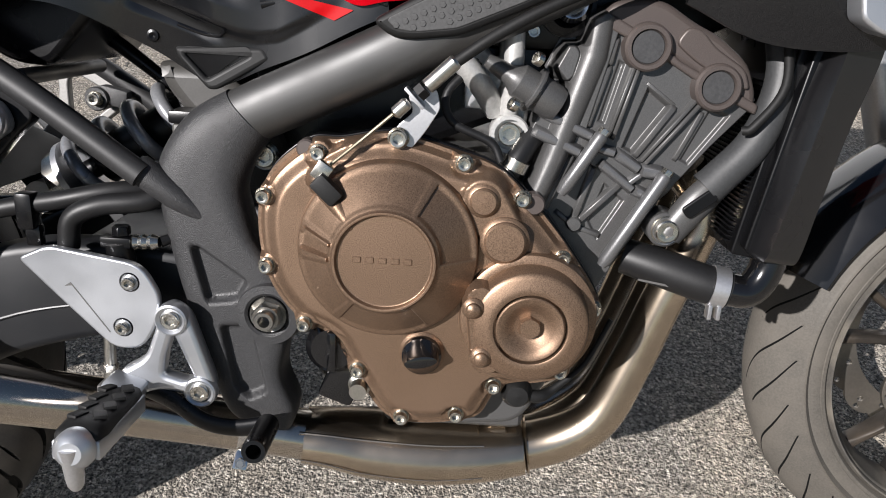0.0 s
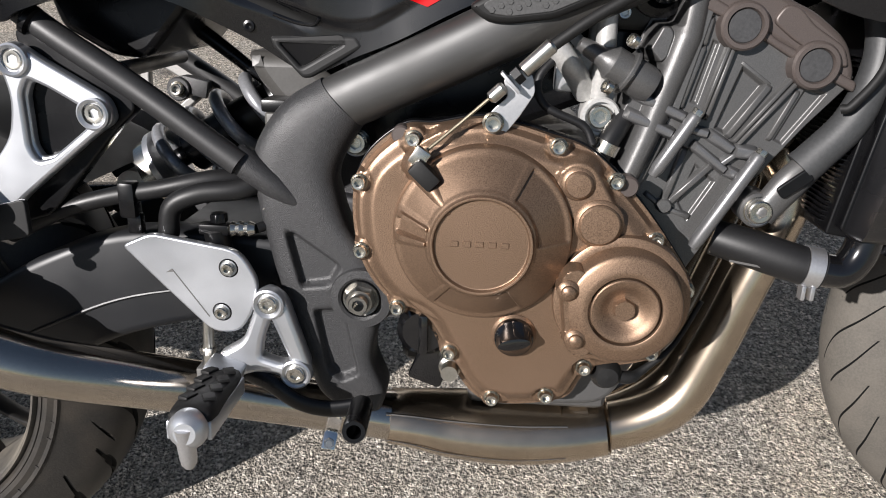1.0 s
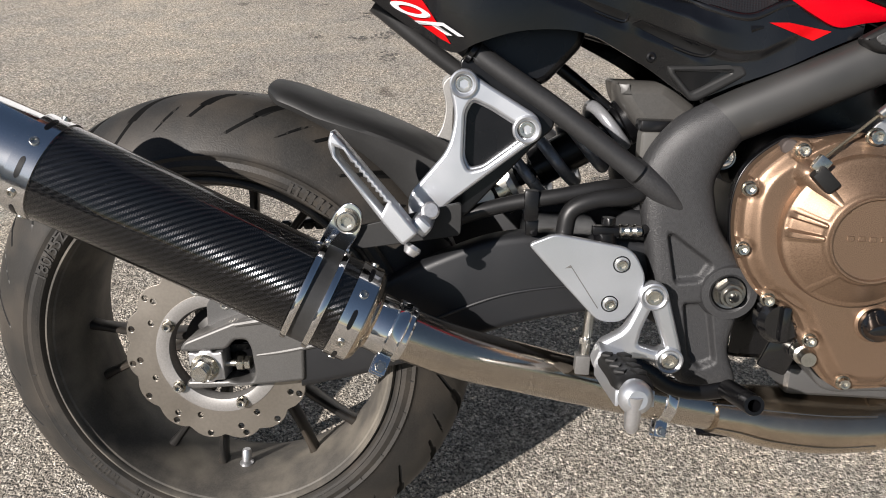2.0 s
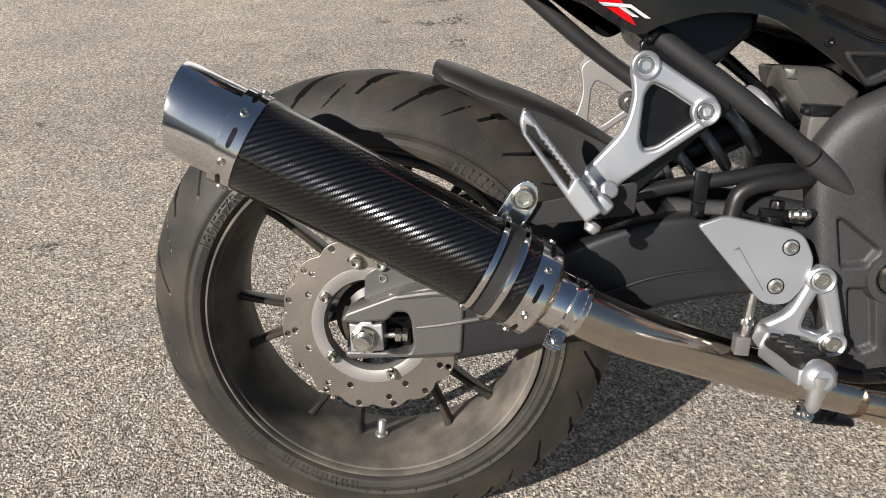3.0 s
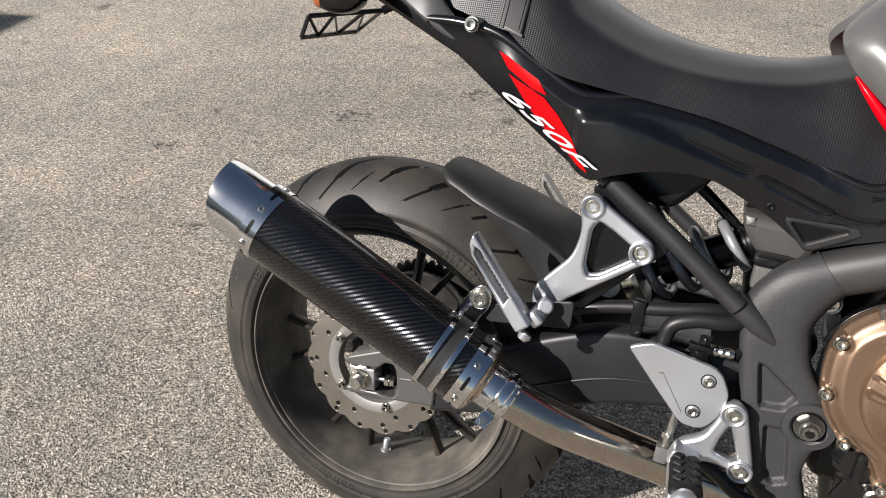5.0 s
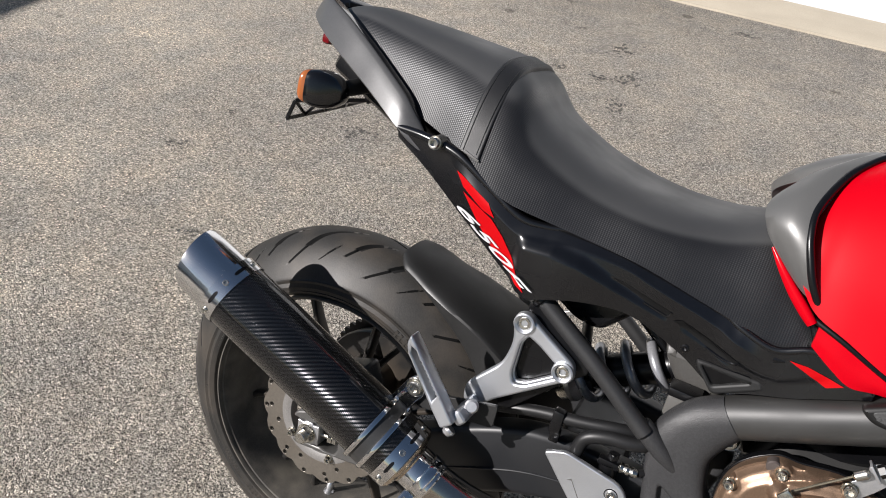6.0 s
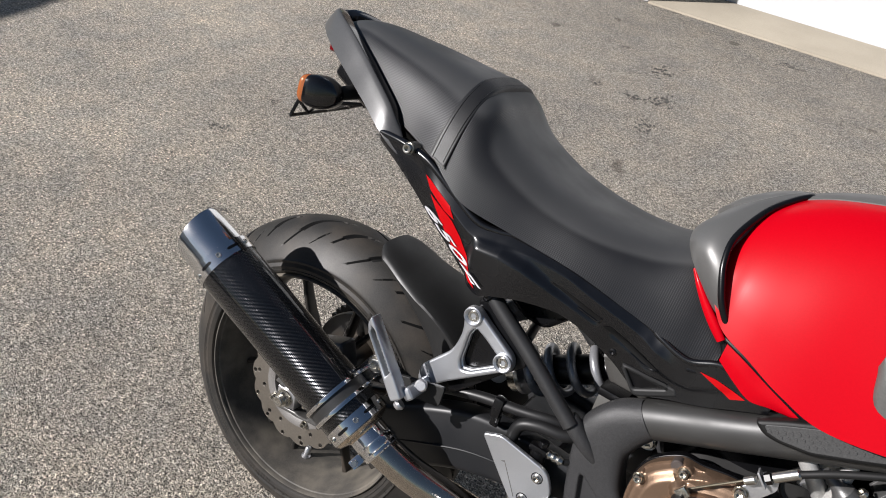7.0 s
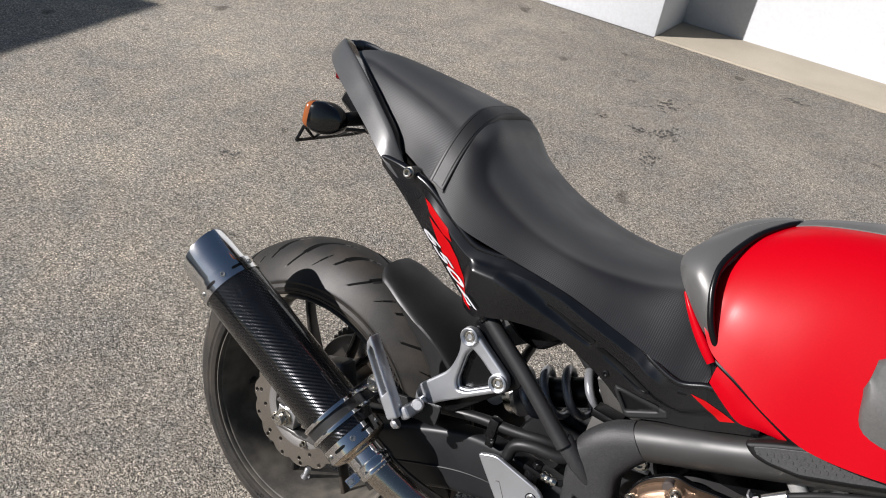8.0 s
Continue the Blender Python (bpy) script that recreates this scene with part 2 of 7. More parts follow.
def asphalt():
    m = bpy.data.materials.new("asphalt")
    m.use_nodes = True
    nt = m.node_tree
    b = nt.nodes["Principled BSDF"]
    b.inputs["Roughness"].default_value = 0.85
    co = nt.nodes.new("ShaderNodeTexCoord").outputs["Object"]

    def tex(kind, scale, **kw):
        n = nt.nodes.new(kind)
        n.inputs["Scale"].default_value = scale
        for k, v in kw.items():
            n.inputs[k].default_value = v
        nt.links.new(co, n.inputs["Vector"])
        return n
    stones = tex("ShaderNodeTexVoronoi", 185.0, Randomness=1.0)
    broad = tex("ShaderNodeTexNoise", 1.1, Detail=5.0)
    mid = tex("ShaderNodeTexNoise", 7.0, Detail=4.0)
    spots = tex("ShaderNodeTexNoise", 5.0, Detail=2.0)
    pits = tex("ShaderNodeTexVoronoi", 95.0, Randomness=1.0)
    grit = tex("ShaderNodeTexNoise", 340.0, Detail=3.0)
    clumps = tex("ShaderNodeTexNoise", 120.0, Detail=3.0)
    lumps = tex("ShaderNodeTexNoise", 230.0, Detail=2.0, Roughness=0.5, Distortion=0.4)

    def ramp(value, *stops):
        r = nt.nodes.new("ShaderNodeValToRGB")
        while len(r.color_ramp.elements) < len(stops):
            r.color_ramp.elements.new(0.5)
        for e, (p, c) in zip(r.color_ramp.elements, stops):
            e.position, e.color = p, (*c, 1)
        nt.links.new(value, r.inputs[0])
        return r.outputs[0]

    def mul(a, c, fac=1.0):
        x = nt.nodes.new("ShaderNodeMix")
        x.data_type, x.blend_type = "RGBA", "MULTIPLY"
        x.inputs[0].default_value = fac
        nt.links.new(a, x.inputs[6]), nt.links.new(c, x.inputs[7])
        return x.outputs[2]
    tone = nt.nodes.new("ShaderNodeSeparateColor")
    nt.links.new(stones.outputs["Color"], tone.inputs[0])
    col = ramp(tone.outputs[0], (0.0, (0.18, 0.166, 0.146)), (0.18, (0.29, 0.266, 0.234)), (0.5, (0.42, 0.385, 0.338)), (0.82, (0.545, 0.502, 0.446)), (1.0, (0.72, 0.672, 0.612)))
    col = mul(col, ramp(stones.outputs["Distance"], (0.0, (1, 1, 1)), (0.5, (0.92, 0.92, 0.92)), (0.85, (0.60, 0.59, 0.58))))
    col = mul(col, ramp(broad.outputs["Fac"], (0.3, (0.80, 0.795, 0.79)), (0.7, (1.16, 1.13, 1.07))))
    col = mul(col, ramp(mid.outputs["Fac"], (0.3, (0.88, 0.905, 0.93)), (0.7, (1.13, 1.10, 1.06))))
    col = mul(col, ramp(spots.outputs["Fac"], (0.27, (0.50, 0.48, 0.47)), (0.31, (1, 1, 1))))
    col = mul(col, ramp(pits.outputs["Distance"], (0.0, (0.22, 0.215, 0.21)), (0.13, (0.32, 0.31, 0.30)), (0.22, (1.06, 1.06, 1.06))))
    col = mul(col, ramp(lumps.outputs["Fac"], (0.355, (0.27, 0.265, 0.26)), (0.46, (1.01, 1.01, 1.01)), (0.72, (1.36, 1.36, 1.36))))
    col = mul(col, ramp(clumps.outputs["Fac"], (0.36, (0.74, 0.735, 0.73)), (0.62, (1.17, 1.17, 1.16))))
    # broad tone: a paler stretch to the west, a darker lane along the house
    warp = tex("ShaderNodeTexNoise", 1.6, Detail=3.0)
    shifted = nt.nodes.new("ShaderNodeVectorMath")
    shifted.operation = "MULTIPLY_ADD"
    nt.links.new(warp.outputs["Color"], shifted.inputs[0])
    shifted.inputs[1].default_value = (1.6, 1.6, 0.0)
    nt.links.new(co, shifted.inputs[2])
    place = nt.nodes.new("ShaderNodeSeparateXYZ")
    nt.links.new(shifted.outputs[0], place.inputs[0])

    def zone(value, a, c, lo, hi):
        r = nt.nodes.new("ShaderNodeMapRange")
        r.interpolation_type = "SMOOTHSTEP"
        for k, q in enumerate((a, c, lo, hi)):
            r.inputs[k + 1].default_value = q
        nt.links.new(value, r.inputs[0])
        return r.outputs[0]
    col = mul(col, zone(place.outputs[0], -1.7, 0.6, 1.32, 1.0))
    col = mul(col, zone(place.outputs[1], 3.4, 4.5, 1.0, 0.76))
    nt.links.new(col, b.inputs["Base Color"])
    add = nt.nodes.new("ShaderNodeMath")
    add.operation = "MULTIPLY_ADD"
    nt.links.new(grit.outputs["Fac"], add.inputs[0])
    add.inputs[1].default_value = 0.30
    nt.links.new(lumps.outputs["Fac"], add.inputs[2])
    bp = nt.nodes.new("ShaderNodeBump")
    bp.inputs["Strength"].default_value, bp.inputs["Distance"].default_value = 1.0, 0.0230
    nt.links.new(add.outputs[0], bp.inputs["Height"])
    nt.links.new(bp.outputs[0], b.inputs["Normal"])
    return m


ASPHALT = asphalt()
STAIN = shader("oil_stain", (0.085, 0.078, 0.070), 0.7, 0.0, grain=0.3, grain_scale=150)

# ---- mesh tools ----
def link(name, data, mat, parent=None, label="", sharp=35, m=None):
    """One mesh object from a bmesh or a mesh, under its thing or part."""
    if isinstance(data, bmesh.types.BMesh):
        me = bpy.data.meshes.new(name)
        bmesh.ops.recalc_face_normals(data, faces=data.faces)
        data.to_mesh(me)
        data.free()
    else:
        me = data
    if mat and not me.materials:
        me.materials.append(mat)
    if sharp:
        me.shade_smooth()
        me.set_sharp_from_angle(angle=radians(sharp))
    ob = new(name, me)
    if parent:
        ob.parent = parent
    if m is not None:
        ob.matrix_basis = m
    if label:
        ob["label"] = label
    return ob


def part(name, data, mat, parent, label="", sharp=35, m=None):
    return link(name, data, mat, parent, label, sharp, m)


def axis_at(origin, direction, spin=0.0):
    """A matrix whose z axis points along direction, at origin."""
    return Matrix.Translation(origin) @ Vector(direction).to_track_quat("Z", "Y").to_matrix().to_4x4() @ Matrix.Rotation(radians(spin), 4, "Z")


OUT = (0, -1, 0)          # the bike's right-hand side, towards the viewer


def loft(rings, caps=True, closed=False):
    bm = bmesh.new()
    rows = [[bm.verts.new(p) for p in ring] for ring in rings]
    n = len(rows[0])
    pairs = list(zip(rows, rows[1:])) + ([(rows[-1], rows[0])] if closed else [])
    for a, b in pairs:
        for i in range(n):
            bm.faces.new((a[i], a[(i + 1) % n], b[(i + 1) % n], b[i]))
    if caps and not closed:
        bm.faces.new(rows[0][::-1])
        bm.faces.new(rows[-1])
    return bm


def merged(*parts):
    bm = parts[0]
    for other in parts[1:]:
        me = bpy.data.meshes.new("scrap")
        other.to_mesh(me)
        other.free()
        bm.from_mesh(me)
        bpy.data.meshes.remove(me)
    return bm


def spline(points, steps=6, closed=False):
    """Catmull-Rom through points of any dimension."""
    p = [np.array(q, float) for q in points]
    n = len(p)
    out = []
    last = n if closed else n - 1
    for i in range(last):
        a = p[(i - 1) % n] if closed or i else 2 * p[0] - p[1]
        b, c = p[i], p[(i + 1) % n]
        d = p[(i + 2) % n] if closed or i + 2 < n else 2 * p[-1] - p[-2]
        for k in range(steps):
            t = k / steps
            out.append(0.5 * (2 * b + (c - a) * t + (2 * a - 5 * b + 4 * c - d) * t * t + (3 * b - a - 3 * c + d) * t ** 3))
    if not closed:
        out.append(p[-1])
    return out


def tube(points, radius, seg=16, steps=6, squash=1.0, up=(0, 0, 1), caps=True):
    """A round (or squashed) tube along a smooth line; radius may be a list, one for each point."""
    radii = radius if isinstance(radius, (list, tuple)) else [radius] * len(points)
    line = spline([(*p, r) for p, r in zip(points, radii)], steps)
    rings = []
    side = None
    for i, q in enumerate(line):
        a, b = line[max(i - 1, 0)][:3], line[min(i + 1, len(line) - 1)][:3]
        d = Vector(b - a).normalized()
        if side is None:
            side = d.cross(Vector(up)).normalized()
        side = (side - d * side.dot(d)).normalized()
        other = d.cross(side)
        rings.append([Vector(q[:3]) + (side * math.cos(t) * squash + other * math.sin(t)) * q[3] for t in (2 * math.pi * k / seg for k in range(seg))])
    return loft(rings, caps)


def lathe(profile, seg=48, m=None, caps=True):
    """Turns (radius, height) pairs round the local z axis, then places them by m."""
    m = m or Matrix.Identity(4)
    rings = [[m @ Vector((r * math.cos(t), r * math.sin(t), h)) for t in (2 * math.pi * k / seg for k in range(seg))] for r, h in profile]
    return loft(rings, caps)


def ring_lathe(profile, seg=96, m=None):
    """As lathe, with a closed profile (a ring such as a tyre)."""
    m = m or Matrix.Identity(4)
    rings = [[m @ Vector((r * math.cos(t), r * math.sin(t), h)) for r, h in profile] for t in (2 * math.pi * k / seg for k in range(seg))]
    return loft(rings, closed=True)


def rounded(points, radius, steps=4):
    """A closed outline with its corners rounded."""
    out = []
    n = len(points)
    for i in range(n):
        r = radius[i] if isinstance(radius, (list, tuple)) else radius
        p, a, b = (Vector(points[j % n]) for j in (i, i - 1, i + 1))
        da, db = a - p, b - p
        k = min(r, da.length * 0.45, db.length * 0.45)
        s, e = p + da.normalized() * k, p + db.normalized() * k
        for j in range(steps + 1):
            t = j / steps
            out.append(tuple((1 - t) ** 2 * s + 2 * t * (1 - t) * p + t * t * e))
    return out


def circle2(cx, cy, r, n=20):
    return [(cx + r * math.cos(2 * math.pi * k / n), cy + r * math.sin(2 * math.pi * k / n)) for k in range(n)]


def plate(outline, y_out, y_in, holes=(), bevel=0.002):
    """A plate cut from (x, z) outlines, between two sideways places, with rounded edges and real holes."""
    cu = bpy.data.curves.new("plate", "CURVE")
    cu.dimensions, cu.fill_mode = "2D", "BOTH"
    cu.bevel_depth, cu.bevel_resolution, cu.offset = bevel, 2, -bevel
    cu.extrude = max(abs(y_in - y_out) / 2 - bevel, 0.0001)
    for pts in (outline, *holes):
        sp = cu.splines.new("POLY")
        sp.points.add(len(pts) - 1)
        for q, (x, z) in zip(sp.points, pts):
            q.co = (x, z, 0, 1)
        sp.use_cyclic_u = True
    ob = bpy.data.objects.new("plate", cu)
    me = bpy.data.meshes.new_from_object(ob)
    bpy.data.objects.remove(ob)
    bpy.data.curves.remove(cu)
    me.materials.clear()
    me.transform(Matrix(((1, 0, 0, 0), (0, 0, -1, (y_out + y_in) / 2), (0, 1, 0, 0), (0, 0, 0, 1))))
    return me


def lettering(text, size, depth=0.0003, shear=0.0):
    """The built-in font as a flat mesh in the xy plane."""
    cu = bpy.data.curves.new("letters", "FONT")
    cu.body, cu.size, cu.extrude, cu.shear = text, size, depth, shear
    ob = bpy.data.objects.new("letters", cu)
    me = bpy.data.meshes.new_from_object(ob)
    bpy.data.objects.remove(ob)
    bpy.data.curves.remove(cu)
    me.materials.clear()
    return me


def block(size, m=None, bevel=0.003, segments=2):
    bm = bmesh.new()
    bmesh.ops.create_cube(bm, size=1.0)
    bmesh.ops.scale(bm, vec=size, verts=bm.verts)
    if bevel:
        bmesh.ops.bevel(bm, geom=list(bm.edges), offset=bevel, segments=segments, affect="EDGES", profile=0.6)
    if m is not None:
        bmesh.ops.transform(bm, matrix=m, verts=bm.verts)
    return bm


def hexagon(a, r):
    """Radius of a hexagon of corner radius r at angle a."""
    return r * math.cos(math.pi / 6) / math.cos((a + math.pi / 6) % (math.pi / 3) - math.pi / 6)


def socket_bolt(r=0.0075, h=0.007, washer=0.0):
    """A cap-head bolt with a hexagon socket, its underside at the origin, along z."""
    n = 24
    rows = []
    ang = [2 * math.pi * k / n for k in range(n)]
    if washer:
        rows += [[Vector((washer * math.cos(a), washer * math.sin(a), z)) for a in ang] for z in (-0.002, 0.0)]
    rows += [[Vector((q * math.cos(a), q * math.sin(a), z)) for a in ang] for q, z in ((r, -0.001), (r, h * 0.82), (r * 0.88, h), (r * 0.66, h))]
    rows += [[Vector((hexagon(a, r * 0.58) * math.cos(a), hexagon(a, r * 0.58) * math.sin(a), z)) for a in ang] for z in (h * 0.97, h * 0.35)]
    bm = loft(rows)
    bmesh.ops.recalc_face_normals(bm, faces=bm.faces)
    me = bpy.data.meshes.new("bolt")
    bm.to_mesh(me)
    bm.free()
    return me


def hex_nut(r=0.012, h=0.010, bore=0.0, flange=0.0):
    n = 36
    ang = [2 * math.pi * k / n for k in range(n)]
    ring = lambda q, z: [Vector((q * math.cos(a), q * math.sin(a), z)) for a in ang]
    six = lambda q, z: [Vector((hexagon(a, q) * math.cos(a), hexagon(a, q) * math.sin(a), z)) for a in ang]
    rows = [ring(flange, -0.002), ring(flange, 0.001)] if flange else []
    rows += [six(r, 0.0), six(r, h * 0.85), ring(r * 0.86, h)]
    if bore:
        rows += [ring(bore, h), ring(bore, h * 0.2)]
    bm = loft(rows)
    bmesh.ops.recalc_face_normals(bm, faces=bm.faces)
    me = bpy.data.meshes.new("nut")
    bm.to_mesh(me)
    bm.free()
    return me


BOLT = {k: socket_bolt(*v) for k, v in {"small": (0.0058, 0.005), "cover": (0.0060, 0.0068, 0.0076), "mid": (0.0075, 0.0075, 0.0092), "big": (0.0105, 0.006, 0.0135), "peg": (0.0086, 0.004, 0.0)}.items()}
for me_bolt in BOLT.values():
    me_bolt.materials.append(STEEL)


def bolt(kind, at, parent, direction=OUT, spin=0.0, name="bolt"):
    return part(name, BOLT[kind], None, parent, m=axis_at(at, direction, spin))


def body(stations, power=2.6, steps=6, n=28, offset=0.0):
    """A shell across the bike: stations of x, top, bottom, half width at the top and at the bottom."""
    rings = []
    for x, zt, zb, wt, wb in spline(stations, steps):
        ring = []
        for k in range(n + 1):
            a = math.pi * k / n
            c, s = -math.cos(a), math.sin(a)
            u = abs(s) ** (2 / power)
            w = wb + (wt - wb) * u
            ring.append(Vector((x, (w + offset) * math.copysign(abs(c) ** (2 / power), c), zb + (zt + offset - zb) * u)))
        rings.append(ring)
    return loft(rings)


def skin_panel(stations, side=-1, thick=0.006, steps=6, n=8, raised=None):
    """A side panel: stations of x, upper z, upper half width, lower z, lower half width, outward bulge."""
    rings = []
    for x, zu, yu, zl, yl, bulge in spline(stations, steps):
        outer = []
        for k in range(n + 1):
            t = k / n
            z = zu + (zl - zu) * t
            outer.append(((yu + (yl - yu) * t) + bulge * math.sin(math.pi * t) + (raised(x, z) if raised else 0.0), z))
        ring = [Vector((x, side * y, z)) for y, z in outer] + [Vector((x, side * (y - thick), z)) for y, z in reversed(outer)]
        rings.append(ring)
    return loft(rings)


def ease(a, b, x):
    t = min(1.0, max(0.0, (x - a) / (b - a)))
    return t * t * (3 - 2 * t)

# ---- the yard ----
def sheet(name, x0, x1, y0, y1, z, mat, nx=1, ny=1):
    bm = bmesh.new()
    bmesh.ops.create_grid(bm, x_segments=nx, y_segments=ny, size=0.5)
    bmesh.ops.transform(bm, matrix=Matrix.Translation(((x0 + x1) / 2, (y0 + y1) / 2, z)) @ Matrix.Diagonal((x1 - x0, y1 - y0, 1, 1)), verts=bm.verts)
    return link(name, bm, mat, sharp=0)


ground = tagged(sheet("ground", -60, 60, -60, 60, 0.0, ASPHALT), "worn grey-brown asphalt yard with coarse open aggregate", "asphalt", kind="structure")


def solid(name, x0, x1, y0, y1, z0, z1, mat, bevel=0.01):
    bm = block((x1 - x0, y1 - y0, z1 - z0), Matrix.Translation(((x0 + x1) / 2, (y0 + y1) / 2, (z0 + z1) / 2)), bevel)
    return link(name, bm, mat, sharp=40)


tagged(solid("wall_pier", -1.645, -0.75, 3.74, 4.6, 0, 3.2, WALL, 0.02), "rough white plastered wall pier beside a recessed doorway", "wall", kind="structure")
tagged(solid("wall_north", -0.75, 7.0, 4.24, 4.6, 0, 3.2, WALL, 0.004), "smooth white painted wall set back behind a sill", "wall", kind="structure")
tagged(solid("door_sill", -0.75, 7.0, 3.73, 4.24, -0.05, 0.012, SILL, 0.006), "cream weathered concrete sill along the white wall", "sill", kind="structure")

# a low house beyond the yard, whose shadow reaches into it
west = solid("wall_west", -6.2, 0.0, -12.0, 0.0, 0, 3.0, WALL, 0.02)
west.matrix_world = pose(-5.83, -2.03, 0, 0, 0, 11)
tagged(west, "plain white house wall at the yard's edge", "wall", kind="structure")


tagged(solid("wall_timber", -2.2, -1.65, 3.80, 3.9, 0, 2.0, shader("dark_brown_timber", (0.05, 0.035, 0.025), 0.7, 0.0, grain=0.3, grain_scale=80)), "dark brown timber boarding beside the pier", "wall", kind="structure")


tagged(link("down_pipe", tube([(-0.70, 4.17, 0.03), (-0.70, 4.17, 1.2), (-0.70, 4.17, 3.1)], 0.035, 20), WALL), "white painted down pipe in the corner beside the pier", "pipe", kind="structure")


def oil_stain(x, y, size, stretch=1.0, turn=0.0, seed=1):
    """A ragged dark drip mark on the asphalt, made of a few flat specks."""
    rnd = random.Random(seed)
    bm = bmesh.new()
    for _ in range(44):
        cx, cy, r = rnd.gauss(0, 0.5) * size * stretch, rnd.gauss(0, 0.45) * size, size * rnd.uniform(0.025, 0.12) * (1.6 if _ < 5 else 1.0)
        n = 11
        vs = [bm.verts.new((cx + r * rnd.uniform(0.6, 1.3) * math.cos(2 * math.pi * k / n) * 1.3, cy + r * rnd.uniform(0.6, 1.3) * math.sin(2 * math.pi * k / n), 0.0008 + 0.00004 * _)) for k in range(n)]
        bm.faces.new(vs)
    bmesh.ops.transform(bm, matrix=pose(x, y, 0.001, 0, 0, turn), verts=bm.verts)
    return tagged(link("oil_stain", bm, STAIN, sharp=0), "small ragged dark oil stain on the asphalt", "stain", "oil stains on the yard", kind="structure")


for k, (x, y, s) in enumerate([(-0.82, 1.266, 0.045), (-0.48, 1.60, 0.045), (-0.36, 1.62, 0.05), (-0.30, 1.43, 0.03), (-1.28, 1.116, 0.022), (-1.274, 0.82, 0.035), (-0.87, 0.477, 0.028), (-0.292, 2.74, 0.075), (-0.157, 2.40, 0.06), (-0.123, 2.11, 0.05), (-0.457, 2.36, 0.035), (-0.263, 2.35, 0.05), (0.186, 3.44, 0.05)]):
    oil_stain(x, y, s, 1.5, 20 + 31 * k, k + 3)

# ---- the motorcycle ----
LEAN = 17.15
bike = new("motorcycle")
bike.matrix_world = pose(0, 0, 0.3023, -LEAN, 0, 0)
tagged(bike, "black and red naked motorcycle leaning on its side stand", "motorcycle")

ACROSS = Matrix.Rotation(radians(90), 4, "X")       # local z to -y: the wheel's right side


def tyre(outer, bead_r, bead_y, shoulder_r, edge, repeats, sweep, grooves, cols=90, power=2.6):
    """A road tyre turned round the wheel's axis; the mesh is swept along the tread so that the grooves run clean.
    grooves: start column, first and last share of the half width, columns wide, side."""
    high = shoulder_r - bead_r
    prof = [(bead_r - 0.006, bead_y - 0.012), (bead_r - 0.002, bead_y - 0.006), (bead_r + 0.0005, bead_y - 0.001), (bead_r + 0.003, bead_y + 0.002), (bead_r + high * 0.24, bead_y + 0.0028), (bead_r + high * 0.27, bead_y + 0.0016),
            (bead_r + high * 0.5, bead_y + 0.0028), (bead_r + high * 0.75, bead_y + 0.0005), (bead_r + high * 0.93, edge + 0.0028), (bead_r + high * 0.96, edge + 0.0012)]
    n = 80
    crown = []
    for k in range(n + 1):
        y = edge - 2 * edge * k / n
        crown.append((outer - (outer - shoulder_r) * abs(y / edge) ** power, y))
    full = prof + crown + [(r, -y) for r, y in reversed(prof)] + [(bead_r - 0.012, -bead_y + 0.02), (bead_r - 0.012, bead_y - 0.02)]
    first, total, seg = len(prof), len(full), repeats * cols
    sunk = np.zeros((cols, total, 2), dtype=int)           # floor of a groove; any part of a groove
    for i in range(first, first + n + 1):
        s = abs(full[i][1]) / edge
        for start, lo, hi, wide, other in grooves:
            if lo <= s <= hi and (other is None or other == (full[i][1] > 0)):
                w = wide if s < lo + (hi - lo) * 0.72 and s > lo + 0.05 else max(2, wide // 2)
                c0 = start + (cols // 2 if full[i][1] > 0 else 0) + (wide - w) // 2
                for c in range(w + 1):
                    sunk[(c0 + c) % cols, i, 1] = 1
                    if 0 < c < w:
                        sunk[(c0 + c) % cols, i, 0] = 1
    rings = []
    for k in range(seg):
        ring = []
        for i, (r, y) in enumerate(full):
            s = min(1.0, abs(y) / edge)
            a = 2 * math.pi * k / seg + radians(sweep) * (s + 0.07 * math.sin(2 * math.pi * s))
            q = r - 0.0055 * sunk[k % cols, i, 0]
            ring.append(Vector((q * math.cos(a), y, q * math.sin(a))))
        rings.append(ring)
    bm = loft(rings, closed=True)
    bm.faces.ensure_lookup_table()
    for f, face in enumerate(bm.faces):
        k, i = divmod(f, total)
        corners = [sunk[kk % cols, ii % total] for kk in (k, k + 1) for ii in (i, i + 1)]
        if sum(c[0] for c in corners) and all(c[1] for c in corners):
            face.material_index = 1
    return bm


def arc_text(text, size, radius, start, side_y, depth=0.0007, upright=True):
    """Lettering laid round the tyre's right-hand wall, read from outside; start in degrees."""
    me = lettering(text, size, depth)
    for v in me.vertices:
        r = radius + v.co.y * (1 if upright else -1)
        a = radians(start) - (v.co.x / radius) * (1 if upright else -1)
        v.co = (r * math.cos(a), side_y - v.co.z, r * math.sin(a))
    return me


def arc_bars(widths, height, radius, start, side_y, gap=0.004, depth=0.0007):
    bms = []
    a = start
    for w in widths:
        rows = []
        for j in range(5):
            t = radians(a) - w * j / 4 / radius
            rows.append([Vector((q * math.cos(t), y, q * math.sin(t))) for q, y in ((radius, side_y - depth), (radius + height, side_y - depth), (radius + height, side_y + 0.002), (radius, side_y + 0.002))])
        bms.append(loft(rows))
        a -= math.degrees((w + gap) / radius)
    return merged(*bms)


